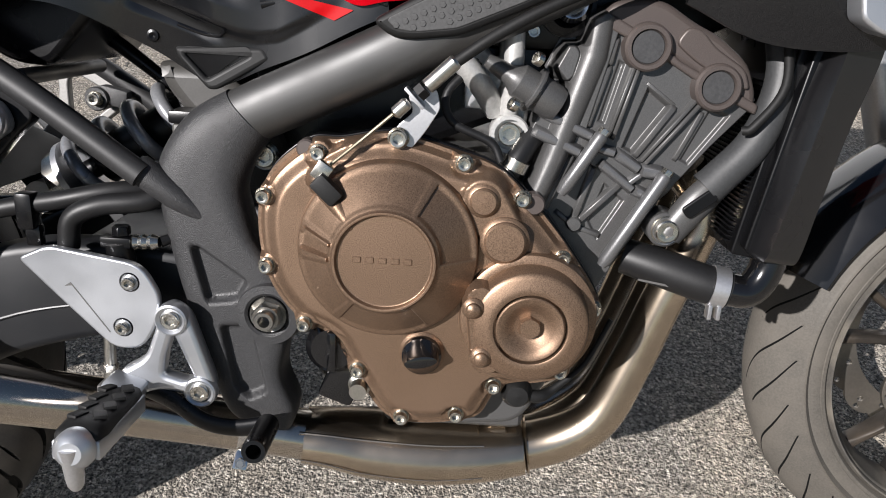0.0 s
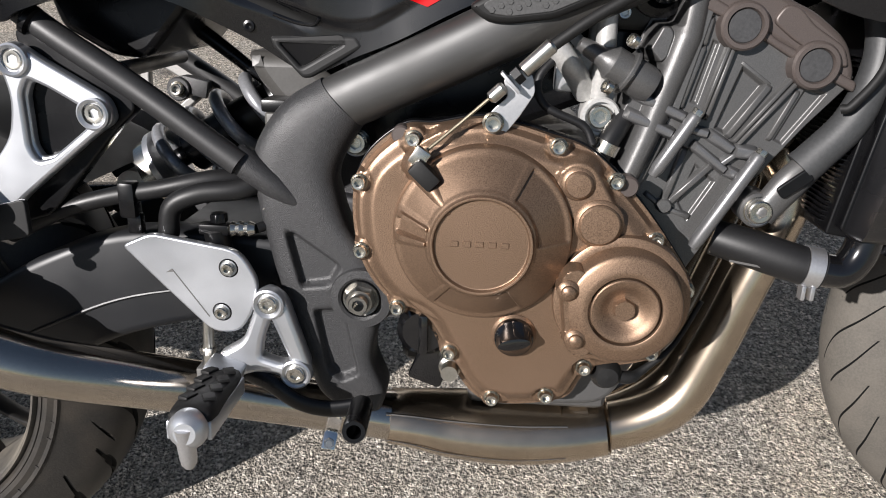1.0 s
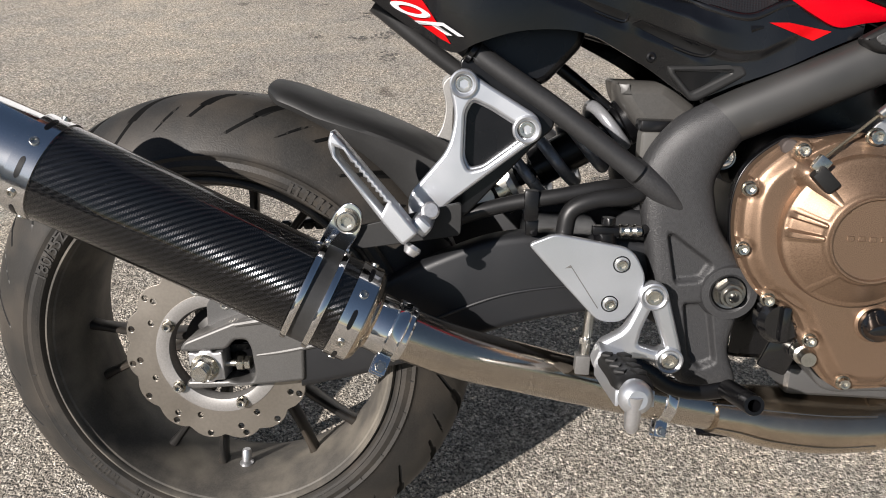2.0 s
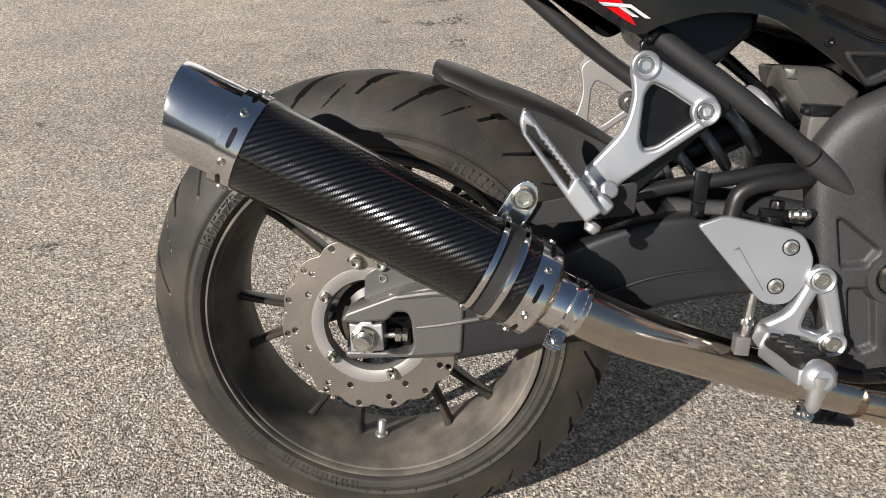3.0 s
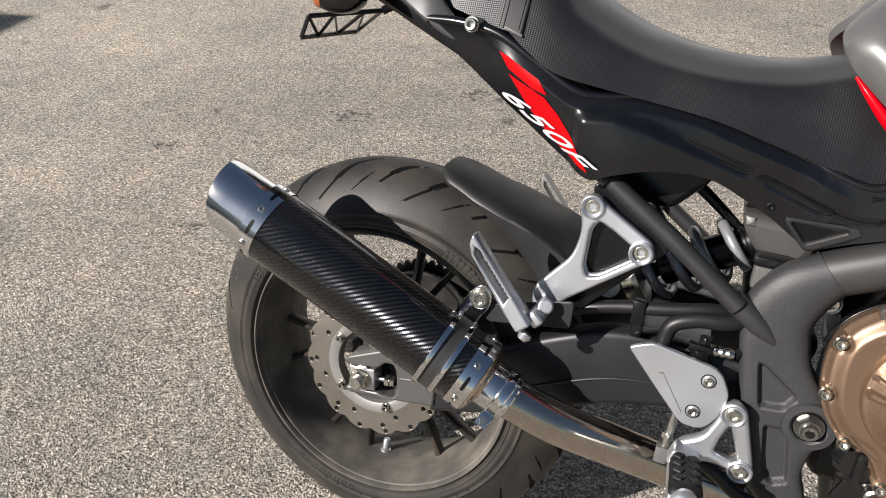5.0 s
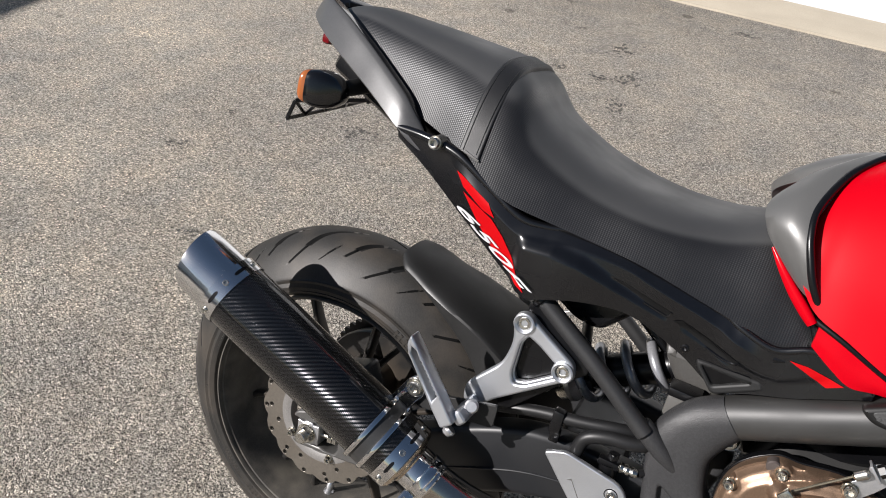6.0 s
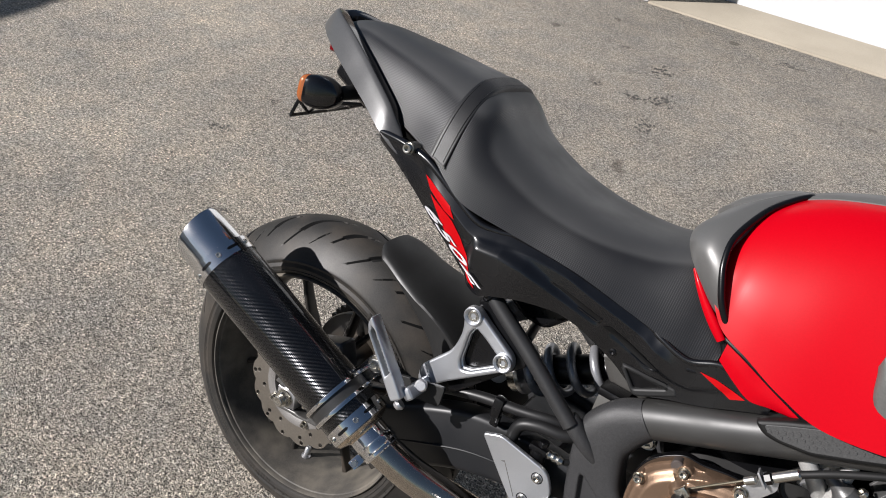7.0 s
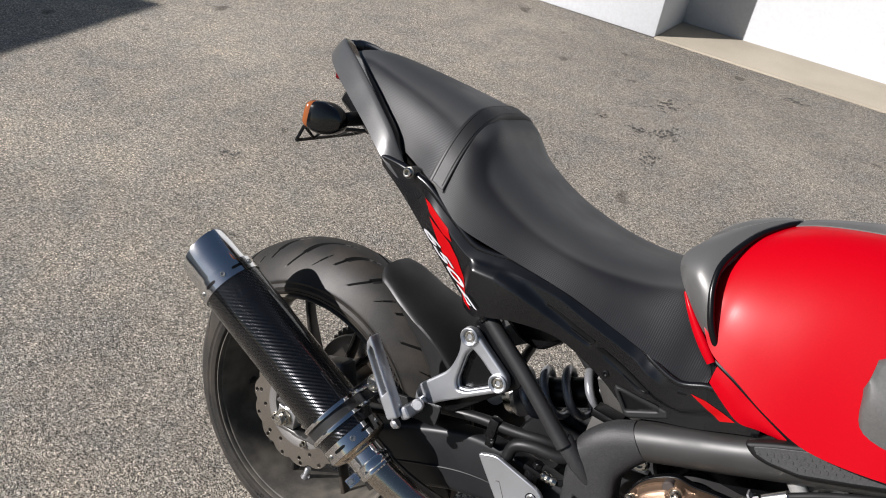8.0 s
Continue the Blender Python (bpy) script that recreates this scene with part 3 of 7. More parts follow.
LETTER = shader("sidewall_lettering", (0.016, 0.0145, 0.013), 0.5, 0.0, grain=0.1)
REAR_GROOVES = ((4, 0.05, 0.84, 8, None), (46, 0.16, 0.70, 8, None), (66, 0.54, 0.78, 3, None))
FRONT_GROOVES = ((4, 0.08, 0.86, 2, None), (34, 0.30, 0.90, 2, None))


def wave_disc(outer, inner, waves, y_out, y_in, spin=0.0):
    pts = []
    n = waves * 10
    for k in range(n):
        a = 2 * math.pi * k / n
        w = abs(math.sin(waves * (a - radians(spin)) / 2))
        r = outer - 0.008 * (1 - w ** 0.7)
        pts.append((r * math.cos(a), r * math.sin(a)))
    holes = [circle2(0, 0, inner, 64)]
    for i in range(waves):
        for j, f in enumerate((0.30, 0.58, 0.84)):
            a = 2 * math.pi * (i + (0.10, 0.42, 0.5)[j] + 0.08) / waves + radians(spin)
            r = inner + (outer - inner) * f
            if (i + j) % 2 == 0 or j == 2:
                holes.append(circle2(r * math.cos(a), r * math.sin(a), 0.0040, 12))
    return plate(pts, y_out, y_in, holes, 0.0004)


# rear wheel
rear = part("rear_wheel", lathe([(0.0, -0.10), (0.030, -0.10), (0.034, -0.095), (0.034, -0.085), (0.052, -0.075), (0.048, -0.04), (0.046, 0.04), (0.055, 0.07), (0.055, 0.10), (0.0, 0.10)], 48, ACROSS.inverted()), RIM, bike, "dark dusty cast rear wheel with paired spokes", 30)
rear.matrix_basis = pose(0.006, 0, -0.008, 0.6, 0, 1.2)     # the axle lies a little askew in its adjusters
RIM_R = 0.217


def rim_section(r, h, well):
    """The outline of a cast rim: a rounded flange, a step behind it, and the sloping barrel."""
    half = [(r - 0.0025, h - 0.001), (r - 0.0040, h + 0.0018), (r - 0.0060, h + 0.0018), (r - 0.0075, h - 0.0005), (r - 0.0085, h - 0.006), (r - 0.0105, h - 0.0075), (r - 0.0118, h - 0.011), (r - 0.0150, h - 0.024), (well + 0.004, h * 0.42)]
    back = [(r - 0.001, h - 0.006), (r - 0.003, h - 0.012), (well + 0.012, h * 0.3)]
    return [(q, -y) for q, y in half] + [(well, 0.0)] + [(q, y) for q, y in reversed(half)] + [(q, y) for q, y in back] + [(q, -y) for q, y in reversed(back)]


REAR_MID = -0.0265                              # the rim's middle plane
rim_prof = [(r, y - REAR_MID) for r, y in rim_section(RIM_R, 0.0775, 0.194)]
part("rim", ring_lathe(rim_prof, 144, ACROSS), BARREL, rear, "dusty dark grey rim", 30)
part("tyre", tyre(0.308, RIM_R, 0.0775, 0.242, 0.0765, 12, 30, REAR_GROOVES), TYRE, rear, "dusty black rear tyre with slanted tread grooves", 28, Matrix.Translation((0, REAR_MID, 0))).data.materials.append(GROOVE)


def spoke(angle, inner, outer, y_mid, w0=0.013, w1=0.010, t0=0.020, t1=0.013, lean=0.0):
    """One arm of a cast wheel, tapered and rounded, from hub to rim."""
    rings = []
    for k in range(9):
        f = k / 8
        r = inner + (outer - inner) * f
        a = radians(angle + lean * (1 - f))
        flare = 1 + 0.7 * max(0, (f - 0.85) / 0.15) + 0.5 * max(0, (0.15 - f) / 0.15)
        w, t = (w0 + (w1 - w0) * f) * flare, t0 + (t1 - t0) * f
        d, s = Vector((math.cos(a), 0, math.sin(a))), Vector((-math.sin(a), 0, math.cos(a)))
        rings.append([d * r + s * (w * math.copysign(abs(math.cos(q)) ** 0.6, math.cos(q))) * 0.6 + Vector((0, y_mid + t * math.copysign(abs(math.sin(q)) ** 0.6, math.sin(q)), 0)) for q in (2 * math.pi * j / 14 for j in range(14))])
    return loft(rings)


for i in range(6):
    for lean in (-11.0, 11.0):
        part("spoke", spoke(10.8 + 60 * i + lean, 0.045, 0.203, -0.026, 0.0105, 0.0075, 0.018, 0.010, lean=-lean * 0.6), RIM, rear)
part("brake_disc", wave_disc(0.1150, 0.076, 15, -0.104, -0.099, 8), DISC, rear, "drilled wave-edge steel brake disc")
part("disc_carrier", ring_lathe([(0.0790, -0.0985), (0.0790, -0.0965), (0.064, -0.094), (0.060, -0.086), (0.058, -0.095), (0.061, -0.1035), (0.0675, -0.1055), (0.0765, -0.1050)], 72, Matrix.Rotation(radians(90), 4, "X") @ Matrix.Scale(-1, 4, (0, 0, 1))), shader("grey_alloy_carrier", (0.30, 0.29, 0.28), 0.4, 0.7, grain=0.1, stain=0.2), rear, "pale disc carrier ring")
for i in range(5):
    a = radians(222 + 72 * i)
    bolt("cover", (0.0675 * math.cos(a), -0.1065, 0.0675 * math.sin(a)), rear)
valve = part("valve_stem", lathe([(0.0, 0.0), (0.0095, 0.0), (0.0095, 0.010), (0.0065, 0.013), (0.0065, 0.026), (0.005, 0.029), (0.0, 0.029)], 20, axis_at((0.003, -0.030, -0.203), (0.0, 0.1, 1))), BARE, rear, "short metal valve stem")
part("lettering", arc_text("180/55ZR17", 0.0205, 0.2205, 158, -0.1066, 0.0009), LETTER, rear)
for count, wide, high, radius, start in ((8, 0.0105, 0.0110, 0.2225, 266), (4, 0.0095, 0.0110, 0.2225, 232), (6, 0.0150, 0.0135, 0.2215, 66)):
    for i in range(count):
        wobble = 0.0012 * (i * 7 % 3 - 1)
        part("maker_mark", arc_bars((wide * 0.26, wide * 0.26), high + wobble, radius, start - math.degrees(i * (wide + 0.0032) / radius), -0.1066, wide * 0.3, 0.0004), TYRE, rear)
for i, wide in enumerate((0.018, 0.005, 0.026, 0.008, 0.022)):
    part("small_print", arc_bars((wide,), 0.0025, 0.229, 302 - i * 6.2, -0.1066, depth=0.0006), LETTER, rear)
for i in range(24):
    part("wear_mark", arc_bars((0.0018,), 0.0045, 0.2340, 190 + i * 8.5 + (i * 37 % 5), -0.1048, depth=0.0010), LETTER, rear)
# the driven side, seen between the spokes
SPROCKET = shader("oily_dark_steel", (0.060, 0.056, 0.052), 0.38, 0.8, grain=0.2, stain=0.4, stain_scale=30)
teeth = []
for i in range(42):
    for f, r in ((0.0, 0.1015), (0.3, 0.1085), (0.6, 0.1085), (0.9, 0.1015)):
        a = 2 * math.pi * (i + f) / 42
        teeth.append((r * math.cos(a), r * math.sin(a)))
part("sprocket", plate(teeth, 0.100, 0.107, [circle2(0.078 * math.cos(radians(36 + 72 * i)), 0.078 * math.sin(radians(36 + 72 * i)), 0.012, 16) for i in range(5)], 0.0), SPROCKET, rear, "dark oily steel chain sprocket")
part("sprocket_carrier", lathe([(0.094, 0.060), (0.096, 0.066), (0.092, 0.090), (0.070, 0.098), (0.0, 0.098)], 48, ACROSS.inverted()), RIM, rear, "dark cast sprocket carrier")

# ---- exhaust ----
MUF_A, MUF_B = Vector((-0.150, -0.250, 0.260)), Vector((0.205, -0.216, 0.092))
MUF_DIR = (MUF_B - MUF_A).normalized()
MUF = axis_at(MUF_A, MUF_DIR)            # local z runs from the outlet forwards
MUF_LEN = (MUF_B - MUF_A).length
MR = 0.0490
CAN_END = MUF_LEN + 0.004


def along(d, r, a):
    """A place on the silencer: d metres from the outlet, r from its axis, at angle a."""
    return MUF @ Vector((r * math.cos(radians(a)), r * math.sin(radians(a)), d))


def slotted_band(d0, d1, r):
    return ring_lathe([(r, d0), (r + 0.0016, d0 + 0.0006), (r + 0.0016, d1 - 0.0006), (r, d1), (r - 0.001, d1), (r - 0.001, d0)], 72, MUF)


muffler = part("muffler", None or lathe([(MR - 0.002, 0.058), (MR, 0.060), (MR, CAN_END - 0.010), (MR - 0.001, CAN_END - 0.008)], 96, MUF), CARBON, bike, "black carbon fibre round exhaust silencer with steel ends", 40)
me_muf = muffler.data
uvs = me_muf.uv_layers.new(name="weave")
inv = MUF.inverted()
for poly in me_muf.polygons:
    base = None
    for li in poly.loop_indices:
        q = inv @ me_muf.vertices[me_muf.loops[li].vertex_index].co
        a = math.atan2(q.y, q.x)
        if base is None:
            base = a
        a = base + (a - base + math.pi) % (2 * math.pi) - math.pi
        uvs.data[li].uv = (a * MR / 0.0019 + 400, q.z / 0.0019 + 400)
def outlet_tip():
    """A slash-cut outlet: its mouth leans back over the top."""
    up = (MUF.to_3x3().inverted() @ Vector((0, 0, 1))).to_2d().normalized()
    rings = []
    for r, d, cut_by in ((0.041, 0.040, 0.0), (0.0410, -0.002, 1.0), (0.0425, -0.0055, 1.0), (0.0448, -0.0055, 1.0), (0.0456, -0.001, 0.93), (0.0458, 0.015, 0.45), (0.0465, 0.056, 0.0), (0.044, 0.058, 0.0), (0.041, 0.040, 0.0)):
        rings.append([MUF @ Vector((r * math.cos(a), r * math.sin(a), d - 0.0105 * cut_by * (math.cos(a) * up.x + math.sin(a) * up.y))) for a in (2 * math.pi * k / 72 for k in range(72))])
    return loft(rings, caps=False)


part("outlet_tip", outlet_tip(), TIP, muffler, "polished steel slash-cut outlet tip", 40)
part("baffle", lathe([(0.041, 0.036), (0.020, 0.038), (0.020, 0.06), (0.0, 0.06)], 48, MUF), BLACK, muffler, "sooty dark baffle")
part("end_band", slotted_band(0.048, 0.072, MR), TIP, muffler, "bright riveted end band")
part("end_band", slotted_band(CAN_END - 0.026, CAN_END - 0.003, MR), CHROME, muffler, "bright riveted end band")
RIVET = socket_bolt(0.0042, 0.0022)
RIVET.materials.append(STEEL)


def curved_slot(d, a, half=12, wide=0.0024):
    rows = []
    for k in range(13):
        t = a - half + 2 * half * k / 12
        w = wide * math.sqrt(max(0.05, 1 - abs(2 * k / 12 - 1) ** 6))
        rows.append([along(d - w, MR + 0.0012, t), along(d - w, MR + 0.0020, t), along(d + w, MR + 0.0020, t), along(d + w, MR + 0.0012, t)])
    return loft(rows)


for d in (0.060, CAN_END - 0.0145):
    for a in range(0, 360, 60):
        p = along(d, MR + 0.0016, a + 20)
        part("rivet", RIVET, None, muffler, m=axis_at(p, p - along(d, 0, 0)))
        part("slot", curved_slot(d, a + 50), BLACK, muffler)
part("front_cone", lathe([(MR - 0.001, CAN_END - 0.006), (MR - 0.0005, CAN_END - 0.002), (MR - 0.004, CAN_END + 0.002), (0.032, CAN_END + 0.006), (0.0295, CAN_END + 0.010), (0.026, CAN_END + 0.010)], 72, MUF), PIPE, muffler, "brushed steel front cone", 40)
SD = CAN_END - 0.056
STRAP_LINING = shader("strap_lining_rubber", (0.020, 0.020, 0.020), 0.4, 0.0, grain=0.1, stain=0.2)
strap = part("strap", ring_lathe([(MR - 0.001, SD - 0.013), (MR + 0.0014, SD - 0.013), (MR + 0.0014, SD + 0.013), (MR - 0.001, SD + 0.013)], 72, MUF), STRAP_LINING, muffler, "dark rubber lining of the mounting strap")
for d in (-0.0115, 0.0115):
    part("strap_edge", ring_lathe([(MR + 0.001, SD + d - 0.0035), (MR + 0.0046, SD + d - 0.0030), (MR + 0.0054, SD + d), (MR + 0.0046, SD + d + 0.0030), (MR + 0.001, SD + d + 0.0035)], 72, MUF), CHROME, muffler, "polished strap edge")
# tab that carries the silencer on the passenger peg bracket
tab = rounded([(0.150, 0.150), (0.176, 0.134), (0.199, 0.176), (0.199, 0.194), (0.186, 0.203), (0.172, 0.192)], 0.008)
part("strap_tab", plate(tab, -0.188, -0.183, (), 0.0012), CHROME, muffler, "polished strap tab")
part("strap_tab", plate(rounded([(0.176, 0.170), (0.30, 0.205), (0.30, 0.170), (0.19, 0.150)], 0.006), -0.181, -0.175, (), 0.001), HUGGER, muffler, "dark grey hanger plate")
bolt("big", (0.184, -0.189, 0.182), muffler)

joint = MUF_B
PIPE_LINE = [MUF_B + MUF_DIR * 0.004, MUF_B + MUF_DIR * 0.03, (0.300, -0.190, 0.046), (0.375, -0.150, 0.014), (0.455, -0.105, -0.020), (0.545, -0.075, -0.048), (0.635, -0.062, -0.066)]
link_pipe = part("link_pipe", tube(PIPE_LINE, 0.0275, 32, 8), BRIGHT_PIPE, bike, "heat-tinted polished steel link pipe", 60)
part("sleeve", lathe([(0.0285, -0.004), (0.0305, 0.0), (0.0305, 0.036), (0.0290, 0.038)], 48, axis_at(MUF_B + MUF_DIR * 0.012, MUF_DIR)), CHROME, link_pipe, "bright joint sleeve")


def clamp(at, direction, r, ear, parent):
    """A band clamp: rolled band, two ears that stand off it and the bolt that draws them together."""
    m = axis_at(at, direction)
    c = part("clamp", ring_lathe([(r, -0.0075), (r + 0.0012, -0.0075), (r + 0.0020, -0.0060), (r + 0.0014, -0.0045), (r + 0.0014, 0.0045), (r + 0.0020, 0.0060), (r + 0.0012, 0.0075), (r, 0.0075)], 48, m), CHROME, parent, "bright steel pipe clamp")
    e = Vector(ear).normalized()
    d = Vector(direction).normalized()
    e = (e - d * e.dot(d)).normalized()
    across = d.cross(e)
    for s in (-1, 1):
        base = Vector(at) + e * (r + 0.009) + across * 0.0062 * s
        part("clamp_ear", block((0.020, 0.015, 0.0032), Matrix.Translation(base) @ Matrix((e, d, across)).transposed().to_4x4(), 0.0014), CHROME, c, "bent clamp ear")
    reach = Vector(at) + e * (r + 0.012)
    part("clamp_bolt", lathe([(0.0034, -0.014), (0.0034, 0.012)], 14, axis_at(reach, across)), STEEL, c)
    part("clamp_bolt", hex_nut(0.0062, 0.0055, 0.0, 0.0070), STEEL, c, m=axis_at(reach + across * 0.0085, across))
    part("clamp_nut", hex_nut(0.0060, 0.0050), STEEL, c, m=axis_at(reach - across * 0.0085, -across))
    return c


clamp(MUF_B + MUF_DIR * 0.036, MUF_DIR, 0.0305, (-0.165, -0.557, -0.81), link_pipe)
clamp((0.548, -0.074, -0.048), (0.95, 0.12, -0.22), 0.0278, (0, -0.45, -1), link_pipe)

collector_line = [(0.605, -0.064, -0.062), (0.635, -0.060, -0.066), (0.675, -0.052, -0.074), (0.74, -0.047, -0.079), (0.80, -0.046, -0.076), (0.845, -0.047, -0.069)]
collector = part("collector", tube(collector_line, [0.0285, 0.031, 0.036, 0.038, 0.035, 0.030], 32, 6, squash=1.25), PIPE, bike, "heat-stained steel exhaust collector under the engine", 60)
for i, y in enumerate((-0.050, -0.006, 0.048, 0.100)):
    r = (0.0245, 0.019, 0.019, 0.019)[i]
    part("header_pipe", tube([(0.80, -0.047 + i * 0.02, -0.074), (0.862, (-0.047, -0.02, 0.03, 0.06)[i], -0.066), (0.918, y, -0.032), (0.948, y, 0.035), (0.972, y, 0.11), (0.992, y, 0.170), (1.000, y, 0.215), (0.975, y, 0.252)], [r * 1.12, r * 1.08, r, r * 0.92, r * 0.88, r * 0.85, r * 0.85, r * 0.85], 24, 6), PIPE, collector, "heat-tinted steel header pipe", 60)
for k, (shift, lift) in enumerate(((0.80, 0.62), (1.02, -0.35))):
    seam = [(x, y - r * 1.16 * shift, z + r * lift) for (x, y, z), r in zip(collector_line[:5], (0.0285, 0.031, 0.036, 0.038, 0.035))]
    part("weld_seam", tube(seam, 0.0018 if k == 0 else 0.0008, 8), PIPE, collector, "long weld seam")
part("joint_sleeve", ring_lathe([(0.027, -0.012), (0.0325, -0.012), (0.0330, -0.008), (0.0328, 0.011), (0.0318, 0.012), (0.027, 0.012)], 48, axis_at((0.816, -0.0468, -0.0735), (1, -0.01, 0.14)) @ Matrix.Diagonal((1, 1.08, 1, 1))), PIPE, collector, "plain steel joint sleeve")
for x, r in ((0.800, 0.0365), (0.848, 0.0310)):
    part("weld_seam", ring_lathe([(r - 0.003, -0.002), (r + 0.0012, 0), (r - 0.003, 0.002)], 40, axis_at((x, -0.0465, -0.0765 if x < 0.82 else -0.0685), (1, -0.03, 0.18)) @ Matrix.Diagonal((1, 1.05, 1, 1))), PIPE, collector)

# ---- engine ----
CY = -0.140                                   # the clutch cover's joint face
COVER_BOLTS = [(0.590, 0.226), (0.591, 0.163), (0.624, 0.109), (0.673, 0.066), (0.715, 0.020), (0.766, 0.026), (0.799, 0.058), (0.858, 0.077), (0.882, 0.140), (0.850, 0.185), (0.811, 0.236), (0.760, 0.264), (0.637, 0.266)]
COVER_EDGE = [(0.626, 0.274), (0.655, 0.277), (0.700, 0.284), (0.752, 0.272), (0.790, 0.259), (0.824, 0.229), (0.862, 0.184), (0.890, 0.138), (0.878, 0.100), (0.861, 0.066), (0.806, 0.050), (0.781, 0.018), (0.708, 0.012), (0.671, 0.056), (0.648, 0.094), (0.616, 0.112), (0.590, 0.150), (0.582, 0.205), (0.593, 0.245)]
HUB, PULSE = (0.699, 0.187), (0.824, 0.131)
CMID = (0.735, 0.155)


def cover_height(x, z, inside):
    """How far the bronze cover's base stands proud of its joint face; inside is the distance from its edge."""
    h = 0.009 * ease(0.003, 0.008, inside) + 0.008 * ease(0.008, 0.022, inside)
    for bx, bz in COVER_BOLTS:
        d = math.hypot(x - bx, z - bz)
        h = max(h * ease(0.009, 0.0125, d) + 0.007 * (1 - ease(0.009, 0.0125, d)), 0.0085 * (1 - ease(0.0095, 0.012, d)))
    dx, dz = x - HUB[0], z - HUB[1]
    r, a = math.hypot(dx, dz), math.degrees(math.atan2(dz, dx)) % 360
    # outer step on the rear side
    h = max(h, 0.014 * (1 - ease(0.094, 0.099, r)) * (ease(95, 110, a) * (1 - ease(248, 262, a))))
    # operating-shaft boss running down to the cap
    t = min(1, max(0, ((x - 0.640) * 0.030 + (z - 0.245) * -0.030) / (0.030 ** 2 * 2)))
    d = math.hypot(x - 0.640 - 0.030 * t, z - 0.245 + 0.030 * t)
    h = max(h, (0.030 + 0.024 * t) * math.sqrt(max(0.0, 1 - (d / 0.0145) ** 2)))
    # web between the lugs, and the lobe beside the timing cover
    t = min(1, max(0, ((x - 0.778) * 0.020 + (z - 0.235) * -0.0335) / (0.020 ** 2 + 0.0335 ** 2)))
    d = math.hypot(x - 0.778 - 0.020 * t, z - 0.235 + 0.0335 * t)
    h = max(h, 0.021 * (1 - ease(0.017, 0.026, d)))
    t = min(1, max(0, (z - 0.098) / 0.055))
    d = math.hypot(x - 0.789 + 0.008 * t, z - 0.098 - 0.055 * t)
    return max(h, 0.042 * (1 - ease(0.0125, 0.0165, d)))


def dome_height(r, a):
    """The clutch dome: a coned ring with sunken sectors and ribs round a flat cap in a raised rim."""
    h = 0.026 * (1 - ease(0.0765, 0.0815, r)) + 0.028 * (1 - min(1.0, max(0.0, (r - 0.0425) / 0.0345)))
    band = ease(0.045, 0.048, r) * (1 - ease(0.070, 0.0765, r))
    for lo, hi, deep in ((-1, 57, 0.0034), (237, 300, 0.0026), (186, 232, 0.0014), (62, 160, 0.0008), (163, 168, -0.0045), (178, 184, -0.0045), (168, 178, 0.0020)):
        inside = min(a - lo, hi - a) * math.pi / 180 * r
        h -= deep * band * ease(-0.0004, 0.0012, inside)
    h += 0.0022 * (1 - ease(0.0008, 0.0022, abs(r - 0.0415)))
    return h - 0.0016 * (1 - ease(0.0388, 0.0402, r))


def dome():
    rings = []
    for k in range(1, 131):
        r = 0.0835 * k / 130
        rings.append([Vector((HUB[0] + r * math.cos(t), CY - 0.004 - dome_height(r, math.degrees(t) - (360 if math.degrees(t) > 358 else 0)), HUB[1] + r * math.sin(t))) for t in (2 * math.pi * q / 360 for q in range(360))])
    bm = loft(rings, caps=False)
    bm.verts.ensure_lookup_table()
    bm.faces.new(bm.verts[:360])
    return bm


TIMING = [(0.0605, 0.0), (0.0605, 0.019), (0.0595, 0.0230), (0.0565, 0.0245), (0.0525, 0.0247), (0.0515, 0.0265), (0.0500, 0.0400), (0.0485, 0.0420), (0.0455, 0.0430), (0.0375, 0.0455), (0.0325, 0.0460), (0.0317, 0.0455), (0.0314, 0.0385),
          (0.0296, 0.0385), (0.0293, 0.0450), (0.0283, 0.0458), (0.0255, 0.0455), (0.0200, 0.0415), (0.0150, 0.0370), (0.0120, 0.0358), (0.0, 0.0356)]


def clutch_cover():
    edge = spline(COVER_EDGE, 18, closed=True)
    n, m = len(edge), 110
    pts = np.array(edge)
    rings = []
    for f in [k / m for k in range(1, m + 1)]:
        ring = []
        for ex, ez in edge:
            x, z = CMID[0] + (ex - CMID[0]) * f, CMID[1] + (ez - CMID[1]) * f
            inside = float(np.min(np.hypot(pts[:, 0] - x, pts[:, 1] - z))) if f > 0.55 else 0.05
            ring.append(Vector((x, CY - 0.004 - cover_height(x, z, inside), z)))
        rings.append(ring)
    rings.append([Vector((p[0], CY + 0.012, p[1])) for p in edge])
    bm = loft(rings, caps=False)
    bm.verts.ensure_lookup_table()
    mid = bm.verts.new((CMID[0], CY - 0.004 - cover_height(*CMID, 0.05), CMID[1]))
    first = bm.verts[:n]
    for i in range(n):
        bm.faces.new((mid, first[i], first[(i + 1) % n]))
    return bm


